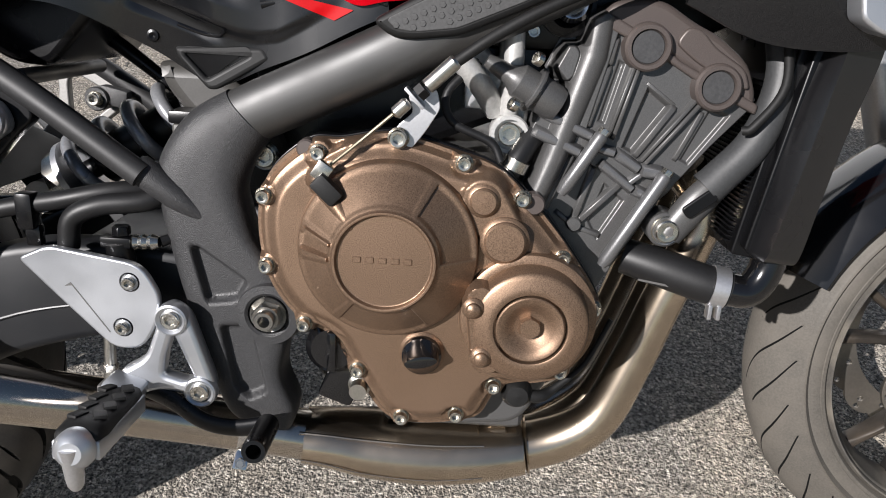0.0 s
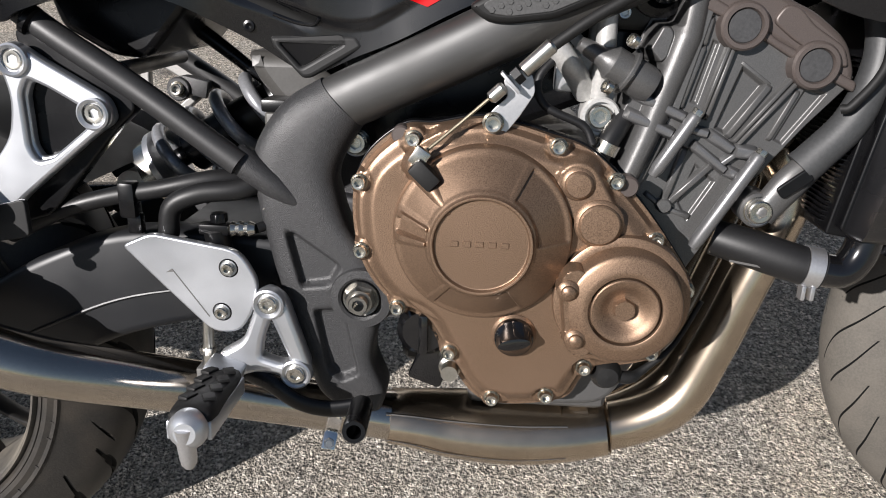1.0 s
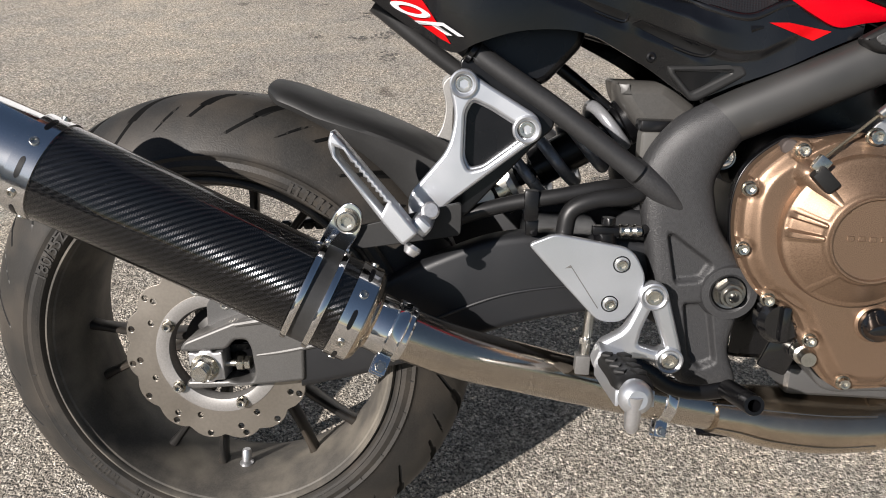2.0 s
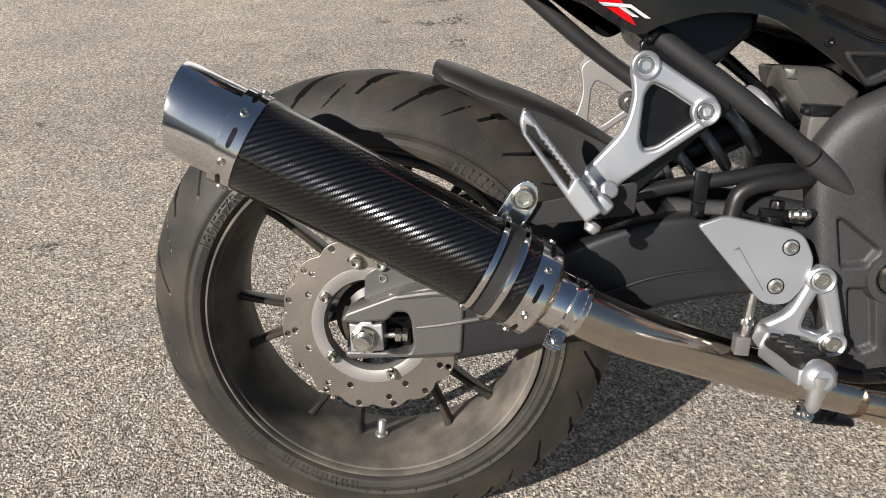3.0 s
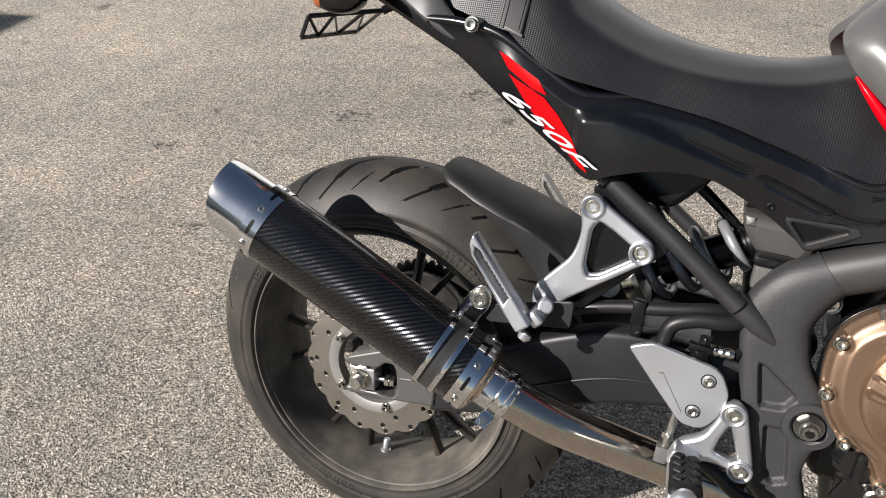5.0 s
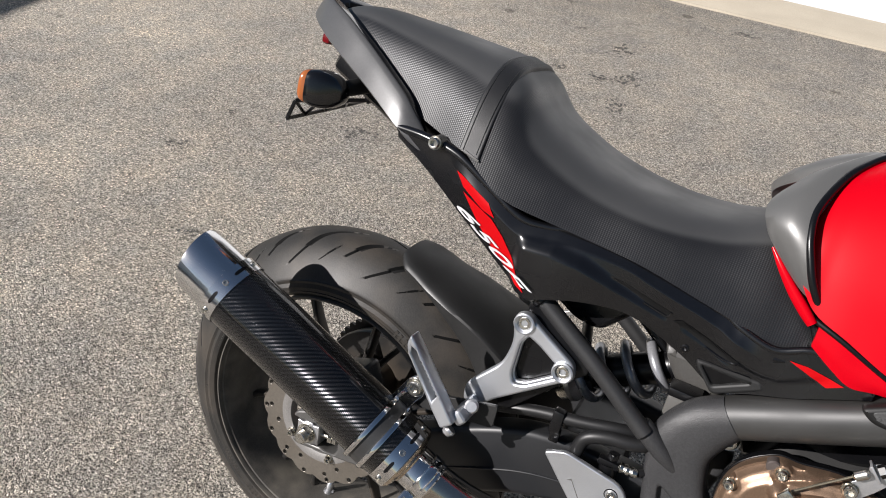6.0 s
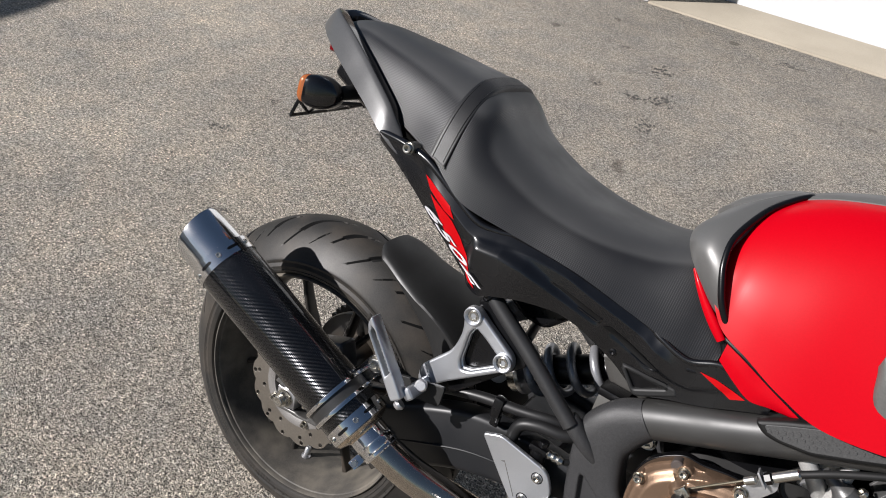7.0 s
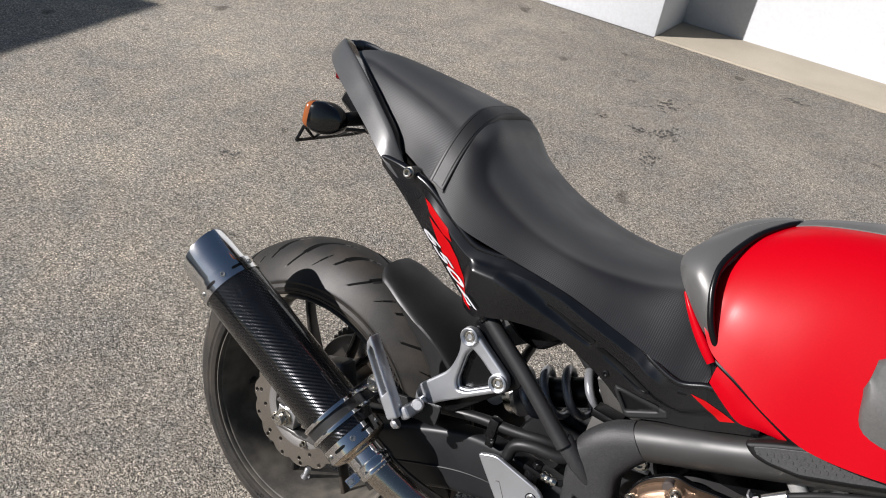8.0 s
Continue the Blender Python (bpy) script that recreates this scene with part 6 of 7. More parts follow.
def passenger_peg(side):
    s = -side                                             # right side: side = 1 -> y negative
    outline = [(0.297, 0.337), (0.318, 0.323), (0.374, 0.291), (0.379, 0.271), (0.363, 0.261), (0.280, 0.194), (0.264, 0.170), (0.244, 0.178), (0.242, 0.205), (0.283, 0.255), (0.2895, 0.290), (0.281, 0.322)]
    soft = [0.014, 0.010, 0.010, 0.010, 0.012, 0.012, 0.010, 0.012, 0.010, 0.014, 0.014, 0.012]
    outer = rounded(outline, soft)
    recess = rounded([(0.3055, 0.306), (0.3250, 0.2975), (0.3580, 0.2785), (0.3590, 0.2690), (0.3190, 0.2375), (0.3045, 0.2335), (0.2985, 0.2460), (0.2990, 0.2930)], 0.005)
    inner = [(0.3205 + (x - 0.3205) * 0.93, 0.2690 + (z - 0.2690) * 0.93) for x, z in recess]
    y = s * 0.155
    alloy = SATIN if s < 0 else DULL_ALLOY
    b = part("passenger_peg_bracket", plate(outer, y + s * 0.006, y - s * 0.004, [recess], 0.0034), alloy, bike, "cast silver passenger peg bracket with triangular opening", 50)
    mid = (0.310, 0.260)
    part("web", plate(rounded([(mid[0] + (x - mid[0]) * 0.985, mid[1] + (z - mid[1]) * 0.985) for x, z in outline], soft), y - s * 0.001, y - s * 0.010, [inner], 0.002), alloy, b, "thinner sunken web of the bracket", 50)
    out = (0, s, 0)
    for x, z in ((0.297, 0.321), (0.362, 0.278)):
        part("boss", ring_lathe([(0.0098, -0.004), (0.0098, 0.004), (0.0125, 0.0062), (0.0142, 0.005), (0.0150, -0.004)], 36, axis_at((x, y + s * 0.004, z), out)), alloy, b)
        part("bolt", BOLT["peg"], None, b, m=axis_at((x, y + s * 0.003, z), out))
    part("hinge", block((0.020, 0.058, 0.017), Matrix.Translation((0.262, y + s * 0.036, 0.186)) @ Matrix.Rotation(radians(40), 4, "Y"), 0.006, 3), alloy, b, "silver hinge block")
    part("hinge_pin", lathe([(0.0085, 0), (0.0092, 0.002), (0.0092, 0.008), (0.007, 0.010), (0.0, 0.010)], 28, axis_at((0.268, y + s * 0.036, 0.196), (0.25, s, 0.35))), BARE, b, "round hinge pin head")
    # the folded peg: a long skeleton bar with a toothed slot
    d = Vector((-0.655, 0, 0.755))
    n = Vector((0.755, 0, 0.655))
    c0 = Vector((0.2475, 0, 0.186))
    q = lambda u, v: (c0.x + d.x * u + n.x * v, c0.z + d.z * u + n.z * v)
    teeth = []
    for i in range(9):
        teeth += [q(0.030 + i * 0.006, 0.0040), q(0.033 + i * 0.006, 0.0020)]
    slot = [q(0.026, -0.0055), q(0.094, -0.0050), q(0.101, 0.000), q(0.094, 0.0040)] + teeth[::-1]
    bar = rounded([q(-0.012, -0.012), q(0.014, -0.0125), q(0.096, -0.0090), q(0.108, -0.0040), q(0.116, 0.0075), q(0.098, 0.0080), q(0.020, 0.0085), q(-0.012, 0.008)], 0.004)
    yo, yi = y + s * 0.077, y + s * 0.055
    part("peg", plate(bar, min(yo, yi), max(yo, yi), [slot], 0.003), alloy, b, "silver folding passenger peg with toothed slot", 50)
    part("peg_stop", lathe([(0.008, 0), (0.009, 0.004), (0.006, 0.010), (0.0, 0.011)], 20, axis_at((0.256, y + s * 0.060, 0.166), (-0.5, s * 0.3, -0.8))), BARE, b)
    return b


passenger_peg(1)
passenger_peg(-1).matrix_basis = Matrix.Translation((-0.030, 0.0, -0.012))

# rider peg, heel plate, brake pedal
HEEL_Y = -0.158
heel = part("heel_plate", plate(rounded([(0.370, 0.158), (0.398, 0.171), (0.480, 0.158), (0.496, 0.128), (0.490, 0.100), (0.476, 0.077), (0.450, 0.075), (0.402, 0.124)], [0.006, 0.008, 0.014, 0.010, 0.01, 0.010, 0.012, 0.02]), HEEL_Y, HEEL_Y + 0.008, (), 0.002), SATIN, bike, "smooth silver alloy heel plate", 50)
for x, z in ((0.469, 0.141), (0.460, 0.097)):
    part("bolt_well", ring_lathe([(0.0078, 0.0), (0.0082, 0.0012), (0.0092, 0.0), (0.0092, -0.004)], 28, axis_at((x, HEEL_Y, z), OUT)), BLACK, heel)
    bolt("small", (x, HEEL_Y - 0.0005, z), heel)
part("engraved_line", plate([(0.410, 0.134), (0.416, 0.138), (0.448, 0.092), (0.4475, 0.091), (0.417, 0.135)], HEEL_Y - 0.0004, HEEL_Y, [], 0.0), GREY_PLASTIC, heel)
peg_frame = rounded([(0.505, 0.124), (0.520, 0.114), (0.542, 0.044), (0.538, 0.026), (0.524, 0.026), (0.508, 0.034), (0.486, 0.034), (0.464, 0.026), (0.448, 0.036), (0.452, 0.052), (0.478, 0.068), (0.490, 0.100), (0.492, 0.118)], [0.014, 0.012, 0.012, 0.01, 0.01, 0.01, 0.008, 0.008, 0.008, 0.008, 0.010, 0.010, 0.012])
peg_hole = rounded([(0.505, 0.094), (0.522, 0.050), (0.514, 0.046), (0.494, 0.052), (0.497, 0.070)], 0.004)
mount = part("footpeg_bracket", plate(peg_frame, -0.160, -0.142, [peg_hole], 0.005), SATIN, bike, "cast silver footpeg bracket", 50)
for x, z in ((0.505, 0.108), (0.528, 0.037)):
    part("boss", ring_lathe([(0.0105, -0.004), (0.0105, 0.003), (0.0130, 0.0052), (0.0148, 0.004), (0.0155, -0.004)], 36, axis_at((x, -0.158, z), OUT)), SATIN, mount)
    bolt("peg", (x, -0.160, z), mount)
part("clevis", block((0.034, 0.030, 0.022), Matrix.Translation((0.462, -0.172, 0.040)) @ Matrix.Rotation(radians(18), 4, "Y"), 0.005, 3), SATIN, mount, "silver peg clevis")
PEG_A, PEG_B = Vector((0.464, -0.166, 0.031)), Vector((0.4710, -0.279, 0.0460))
PEG_D = (PEG_B - PEG_A).normalized()
upd = Vector((0, 0, 1)) - PEG_D * PEG_D.z
upd.normalize()
acr = PEG_D.cross(upd)
pf = Matrix((acr, upd, PEG_D)).transposed().to_4x4()
pf.translation = PEG_A
peg = part("rider_peg", block((0.026, 0.014, 0.104), pf @ Matrix.Translation((0, -0.002, 0.056)), 0.004, 3), SATIN, bike, "silver rider footpeg with black rubber pad")
for s in (-1, 1):
    part("peg_rail", block((0.004, 0.016, 0.100), pf @ Matrix.Translation((0.0165 * s, -0.001, 0.060)), 0.0018), SATIN, peg, "silver side rail under the pad")


def peg_pad():
    """A rubber pad, slightly waisted, with its crown rounded."""
    rows = []
    for d, w, top in ((0.010, 0.0120, 0.011), (0.014, 0.0165, 0.016), (0.030, 0.0178, 0.0175), (0.060, 0.0178, 0.0178), (0.092, 0.0185, 0.0178), (0.106, 0.0180, 0.0165), (0.110, 0.0150, 0.012)):
        rows.append([pf @ Vector((x * w, 0.003 + q * (top - 0.003), d)) for x, q in ((-1, 0), (-1, 0.55), (-0.88, 0.85), (-0.6, 0.98), (0, 1.03), (0.6, 0.98), (0.88, 0.85), (1, 0.55), (1, 0))])
    return loft(rows)


part("rubber_pad", peg_pad(), RUBBER, peg, "grooved black rubber pad", 50)
for i in range(4):
    for s in (-1, 1):
        part("tread_block", block((0.0105, 0.004, 0.0135), pf @ Matrix.Translation((0.0088 * s, 0.0178, 0.026 + 0.0195 * i)) @ Matrix.Rotation(radians(26 * s), 4, "Y"), 0.0015), RUBBER, peg)
part("peg_end", lathe([(0.012, -0.004), (0.0165, 0.0), (0.0165, 0.007), (0.013, 0.012), (0.009, 0.015), (0.0, 0.015)], 28, axis_at(PEG_A + PEG_D * 0.106 + upd * 0.001, PEG_D)), SATIN, peg)
part("feeler_pin", lathe([(0.0085, -0.008), (0.0080, 0.004), (0.0070, 0.022), (0.0064, 0.027), (0.0040, 0.0315), (0.0, 0.0325)], 24, axis_at((0.4695, -0.2795, 0.0430), (0.0, 0.08, -1.0))), BARE, peg, "pale worn feeler pin")
pedal = part("brake_pedal", tube([(0.470, -0.150, 0.034), (0.500, -0.158, 0.026), (0.530, -0.162, 0.008), (0.560, -0.163, 0.003), (0.593, -0.160, 0.007)], [0.010, 0.0095, 0.009, 0.009, 0.010], 20, squash=0.6), BLACK, bike, "black steel rear brake pedal")
part("pedal_tip", ring_lathe([(0.0065, 0.0), (0.0065, 0.066), (0.0100, 0.066), (0.0108, 0.064), (0.0108, 0.0)], 28, axis_at((0.592, -0.166, 0.010), (0.07, -0.98, 0.20))), BLACK, pedal, "hollow black pedal tip")
part("pushrod", tube([(0.438, -0.148, 0.022), (0.440, -0.148, 0.055), (0.442, -0.148, 0.085)], 0.0055, 12), STEEL, pedal, "steel brake push rod")
part("pushrod_clevis", block((0.016, 0.018, 0.022), Matrix.Translation((0.437, -0.148, 0.024)), 0.002), GREY_PLASTIC, pedal)
part("pushrod_nut", hex_nut(0.008, 0.007), STEEL, pedal, m=axis_at((0.439, -0.148, 0.048), (0, 0, 1)))
mc = part("master_cylinder", tube([(0.462, -0.135, 0.10), (0.456, -0.135, 0.13), (0.452, -0.135, 0.170)], 0.012, 18), BLACK, bike, "black rear brake master cylinder behind the heel plate")
part("banjo_bolt", hex_nut(0.008, 0.008), BLACK, mc, m=axis_at((0.455, -0.135, 0.178), (0, 0, 1)))
part("banjo", block((0.028, 0.014, 0.010), Matrix.Translation((0.452, -0.137, 0.172)), 0.002), BLACK, mc)
part("hose_union", lathe([(0.006, 0), (0.0075, 0.002), (0.006, 0.006), (0.0075, 0.010), (0.006, 0.014), (0.0075, 0.018), (0.005, 0.024)], 16, axis_at((0.466, -0.137, 0.172), (1, 0, 0.05))), STEEL, mc)
part("brake_line", tube([(0.490, -0.135, 0.173), (0.52, -0.11, 0.18), (0.54, -0.08, 0.19)], 0.005, 12), HOSE, mc)
part("reservoir_hose", tube([(0.408, -0.140, 0.165), (0.414, -0.140, 0.192), (0.440, -0.138, 0.205), (0.480, -0.130, 0.210), (0.51, -0.105, 0.225)], 0.0095, 18), HOSE, bike, "thick black rubber hose")
part("brake_hose", tube([(0.24, -0.118, 0.150), (0.30, -0.132, 0.180), (0.35, -0.132, 0.196), (0.40, -0.132, 0.206), (0.45, -0.125, 0.216), (0.50, -0.10, 0.215)], 0.0085, 18), HOSE, bike, "black rubber sleeved brake hose")
part("hose_clip", block((0.016, 0.016, 0.034), Matrix.Translation((0.372, -0.136, 0.196)), 0.004), PLASTIC, bike, "black plastic hose clip on the swing arm")
part("hose_clip", block((0.014, 0.010, 0.020), Matrix.Translation((0.374, -0.132, 0.172)), 0.003), PLASTIC, bike, "black plastic hose clip on the swing arm")
stand = part("side_stand", tube([(0.66, 0.10, -0.02), (0.69, 0.16, -0.12), (0.715, 0.215, -0.205), (0.720, 0.235, -0.235)], 0.012, 16), BLACK, bike, "black steel side stand on the far side")
part("stand_foot", block((0.07, 0.05, 0.008), pose(0.720, 0.240, -0.240, LEAN, 0, 0), 0.003), BLACK, stand)

# ---- seat, tail, panels, tank, front ----
GREY_TAIL = shader("satin_tail_plastic", (0.052, 0.052, 0.053), 0.33, 0.0, grain=0.1, stain=0.2, bump=0.04, bump_scale=900)
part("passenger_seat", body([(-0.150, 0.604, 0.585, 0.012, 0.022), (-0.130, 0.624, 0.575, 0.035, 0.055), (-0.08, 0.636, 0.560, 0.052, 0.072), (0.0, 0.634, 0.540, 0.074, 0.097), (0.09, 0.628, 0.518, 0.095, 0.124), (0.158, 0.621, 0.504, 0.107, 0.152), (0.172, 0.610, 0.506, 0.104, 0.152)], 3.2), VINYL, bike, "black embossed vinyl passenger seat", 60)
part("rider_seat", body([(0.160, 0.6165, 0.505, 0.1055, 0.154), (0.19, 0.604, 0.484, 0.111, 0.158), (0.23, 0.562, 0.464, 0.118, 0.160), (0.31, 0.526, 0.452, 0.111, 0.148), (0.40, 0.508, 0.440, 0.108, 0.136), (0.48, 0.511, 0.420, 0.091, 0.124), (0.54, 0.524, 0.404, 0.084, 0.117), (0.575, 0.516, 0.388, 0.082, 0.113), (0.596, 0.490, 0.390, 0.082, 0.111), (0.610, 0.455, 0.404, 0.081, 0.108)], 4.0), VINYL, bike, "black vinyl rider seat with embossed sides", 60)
part("seat_strap", body([(0.1490, 0.6205, 0.508, 0.1065, 0.1510), (0.1505, 0.6232, 0.508, 0.1080, 0.1528), (0.1545, 0.6238, 0.507, 0.1088, 0.1538), (0.1740, 0.6185, 0.503, 0.1092, 0.1556), (0.1785, 0.6155, 0.502, 0.1092, 0.1558), (0.1800, 0.6080, 0.502, 0.107, 0.153)], 3.2, 3), VINYL_SMOOTH, bike, "black stitched strap across the seat", 60)
for dx in (0.1555, 0.1745):
    part("strap_stitch", body([(dx - 0.0006, 0.6237 - (dx - 0.1545) * 0.27, 0.507, 0.1090, 0.1541), (dx, 0.6243 - (dx - 0.1545) * 0.27, 0.507, 0.1094, 0.1547), (dx + 0.0006, 0.6236 - (dx - 0.1545) * 0.27, 0.507, 0.1090, 0.1541)], 3.2, 1), VINYL_SMOOTH, bike, "raised double stitching on the strap", 60)
part("strap_end", block((0.0030, 0.002, 0.024), Matrix.Translation((0.169, -0.1560, 0.504)) @ Matrix.Rotation(radians(-72), 4, "Y"), 0.0008), GREY_PLASTIC, bike, "pale cut end of the strap")
COWL = [(0.100, 0.142, 0.484, 0.490), (0.085, 0.145, 0.489, 0.512), (0.05, 0.1440, 0.507, 0.541), (0.0, 0.127, 0.532, 0.569), (-0.05, 0.107, 0.553, 0.594), (-0.10, 0.086, 0.573, 0.616), (-0.145, 0.062, 0.591, 0.630), (-0.174, 0.036, 0.603, 0.634), (-0.185, 0.012, 0.609, 0.630)]
path = spline([(x, -w, zb, zt) for x, w, zb, zt in COWL] + [(x, w, zb, zt) for x, w, zb, zt in reversed(COWL)], 8)
cowl, liner = [], []
for k, (x, y, zb, zt) in enumerate(path):
    a, c = path[max(0, k - 1)], path[min(len(path) - 1, k + 1)]
    inward = Vector((-(c[1] - a[1]), c[0] - a[0], 0)).normalized()
    if inward.dot(Vector((0.05 - x, -y, 0))) < 0:
        inward = -inward
    foot, rise = Vector((x, y, zb)), zt - zb
    wide = 0.017 * ease(0.0, 0.03, rise)
    top = 0.017 * ease(0.0, 0.03, rise)
    sect = [(0.0, 0.0), (top * 0.30, rise * 0.45), (top * 0.65, rise * 0.82), (top * 0.86, rise * 0.97), (top, rise), (top + wide * 0.5, rise - 0.0015), (top + wide, rise - 0.006), (top + 0.001 + wide, rise - 0.012), (top + 0.002 + wide, -0.004), (0.006, -0.006)]
    cowl.append([foot + inward * u + Vector((0, 0, v)) for u, v in sect])
    if rise > 0.02:
        band = [(top * 0.98, rise + 0.0010), (top + wide * 0.5, rise - 0.0002), (top + wide + 0.0010, rise - 0.0052), (top + wide + 0.0016, rise - 0.014), (top + wide - 0.004, rise - 0.016), (top + 0.001, rise - 0.006)]
        liner.append([foot + inward * u + Vector((0, 0, v)) for u, v in band])
tail = part("tail_cowl", loft(cowl), GREY_TAIL, bike, "satin dark plastic tail cowl round the passenger seat", 40)
part("cowl_liner", loft(liner), GLOSS, tail, "gloss black inner edge beside the seat", 40)
part("tail_lamp", block((0.016, 0.07, 0.016), Matrix.Translation((-0.150, 0, 0.572)), 0.006, 3), shader("dark_red_lens", (0.10, 0.002, 0.004), 0.15, 0.0, coat=0.5), tail, "dark red tail lamp lens")
PANEL = [(0.055, 0.505, 0.142, 0.492, 0.138, 0.001), (0.10, 0.506, 0.150, 0.466, 0.138, 0.001), (0.15, 0.499, 0.157, 0.432, 0.136, 0.001), (0.20, 0.474, 0.161, 0.400, 0.136, 0.002), (0.25, 0.449, 0.160, 0.368, 0.139, 0.003), (0.285, 0.447, 0.154, 0.351, 0.142, 0.004), (0.310, 0.451, 0.148, 0.361, 0.146, 0.004), (0.35, 0.452, 0.142, 0.373, 0.142, 0.003), (0.395, 0.446, 0.135, 0.376, 0.132, 0.001),
         (0.424, 0.437, 0.131, 0.371, 0.127, 0.0), (0.454, 0.428, 0.127, 0.357, 0.117, 0.0), (0.49, 0.418, 0.122, 0.338, 0.106, 0.0), (0.520, 0.409, 0.118, 0.319, 0.101, 0.0), (0.540, 0.401, 0.116, 0.311, 0.104, 0.0), (0.580, 0.393, 0.115, 0.328, 0.112, 0.0), (0.62, 0.408, 0.116, 0.3445, 0.117, 0.0), (0.66, 0.396, 0.120, 0.365, 0.121, 0.0), (0.69, 0.389, 0.124, 0.379, 0.123, 0.0)]
CREASE = ((0.252, 0.424), (0.262, 0.4315), (0.304, 0.4348), (0.340, 0.4302), (0.3806, 0.4160), (0.4195, 0.4045), (0.4606, 0.3905), (0.5036, 0.3765), (0.5498, 0.3585))


FIELD = ((0.50, 0.376), (0.520, 0.369), (0.543, 0.3602), (0.562, 0.3548), (0.577, 0.3532), (0.596, 0.3556), (0.615, 0.3657), (0.648, 0.3855))
SHOULDER = [(p[0], p[1]) for p in spline(PANEL, 14)]


def relief(x, z):
    """How far the panel's face stands out: a sloping shoulder at the top, a raised pod behind the crease, a recess below it, a raised field in front."""
    down = np.interp(x, [p[0] for p in SHOULDER], [p[1] for p in SHOULDER]) - z
    out = (0.011 * min(1.0, max(0.0, down / 0.017)) - 0.006) * ease(0.12, 0.20, x) * (1 - ease(0.52, 0.58, x))
    if x < 0.250 or x > 0.66:
        return out
    under = np.interp(x, [p[0] for p in CREASE], [p[1] for p in CREASE]) - z
    pod = 0.011 * ease(0.252, 0.272, x) * (1 - ease(0.32, 0.45, x))
    dent = 0.003 * (ease(0.372, 0.392, x) * (1 - ease(0.448, 0.463, x)) + ease(0.463, 0.480, x) * (1 - ease(0.530, 0.552, x)))
    over = z - np.interp(x, [p[0] for p in FIELD], [p[1] for p in FIELD])
    field = 0.006 * ease(-0.004, 0.007, over) * ease(0.505, 0.545, x) * (1 - ease(0.60, 0.655, x))
    return out + field + ease(-0.002, 0.016, under) * pod - ease(0.0, 0.003, under) * (1 - ease(0.005, 0.016, under)) * dent


for side in (-1, 1):
    panel = part("side_panel", skin_panel(PANEL, side, 0.006, 14, 48, relief), PANEL_GREY, bike, "satin black plastic side panel under the seat", 60)
    if side < 0:
        right_panel = panel
PANEL_LINE = np.array(spline(PANEL, 12))


def panel_y(x, z):
    """The outside of the right-hand panel at (x, z)."""
    row = [np.interp(x, PANEL_LINE[:, 0], PANEL_LINE[:, k]) for k in range(1, 6)]
    t = min(1.0, max(0.0, (row[0] - z) / max(row[0] - row[2], 1e-4)))
    return -(row[1] + (row[3] - row[1]) * t + row[4] * math.sin(math.pi * t) + relief(x, z))


# rolled upper edge, long slot, vent and the raised swage lines of the panel
part("panel_edge", tube([(x, panel_y(x, zu) + 0.0030, zu) for x, zu, *_ in PANEL], [0.0058] * 5 + [0.0048] * (len(PANEL) - 5), 12), PANEL_GREY, right_panel, "rolled upper edge", 60)


def draped(outline, lift, mat, name, label="", parent=None):
    """A thin film that follows the panel's outside."""
    fan = rounded(outline, 0.0012, 2)
    dense = []
    for i, (x, z) in enumerate(fan):
        x2, z2 = fan[(i + 1) % len(fan)]
        n = max(1, int(math.hypot(x2 - x, z2 - z) / 0.006))
        dense += [(x + (x2 - x) * k / n, z + (z2 - z) * k / n) for k in range(n)]
    bm = bmesh.new()
    f = bm.faces.new([bm.verts.new((x, 0, z)) for x, z in dense])
    bmesh.ops.triangulate(bm, faces=[f])
    bmesh.ops.subdivide_edges(bm, edges=list(bm.edges), cuts=2, use_grid_fill=True)
    for v in bm.verts:
        v.co.y = panel_y(v.co.x, v.co.z) - lift
    return part(name, bm, mat, parent or right_panel, label, 60)


vent = [(0.512, 0.340), (0.566, 0.343), (0.532, 0.317)]
# flat dark films paint in the shade inside the slots and the vent
for slot in ([(0.381, 0.4150), (0.396, 0.4128), (0.4585, 0.3935), (0.4555, 0.3865), (0.4440, 0.3885)], [(0.4630, 0.3835), (0.4730, 0.3878), (0.5505, 0.3608), (0.5440, 0.3550), (0.5290, 0.3562)]):
    draped(slot, 0.0006, GROOVE, "panel_slot", "narrow sharp-edged dark slot")
    part("slot_lip", tube([(x, panel_y(x, z) - 0.0004, z) for x, z in (slot[2], slot[3], slot[4], (slot[4][0] - 0.02, slot[4][1] + 0.0065))], 0.0018, 8), PANEL_GREY, right_panel, "raised lip of the slot")
draped(vent, 0.0012, BLACK, "vent", "dark triangular vent")
part("vent_rim", plate(rounded([(0.504, 0.3440), (0.5065, 0.3360), (0.5320, 0.3085), (0.540, 0.3090), (0.588, 0.3370), (0.582, 0.3465)], 0.004), -0.1140, -0.1030, [rounded([(0.5125, 0.3385), (0.5315, 0.3180), (0.569, 0.3395), (0.567, 0.3430)], 0.003)], 0.0036), HUGGER, right_panel, "bevelled rim of the vent", 50)
part("panel_screw", lathe([(0.0055, 0.0), (0.0050, 0.0025), (0.003, 0.003), (0.0, 0.001)], 20, axis_at((0.487, panel_y(0.487, 0.352) + 0.001, 0.352), OUT)), BLACK, right_panel)
draped([(0.598, 0.3885), (0.6184, 0.3890), (0.6604, 0.3814), (0.6438, 0.3722)], 0.0010, RED_DECAL, "red_stripe", "short red stripe decal")
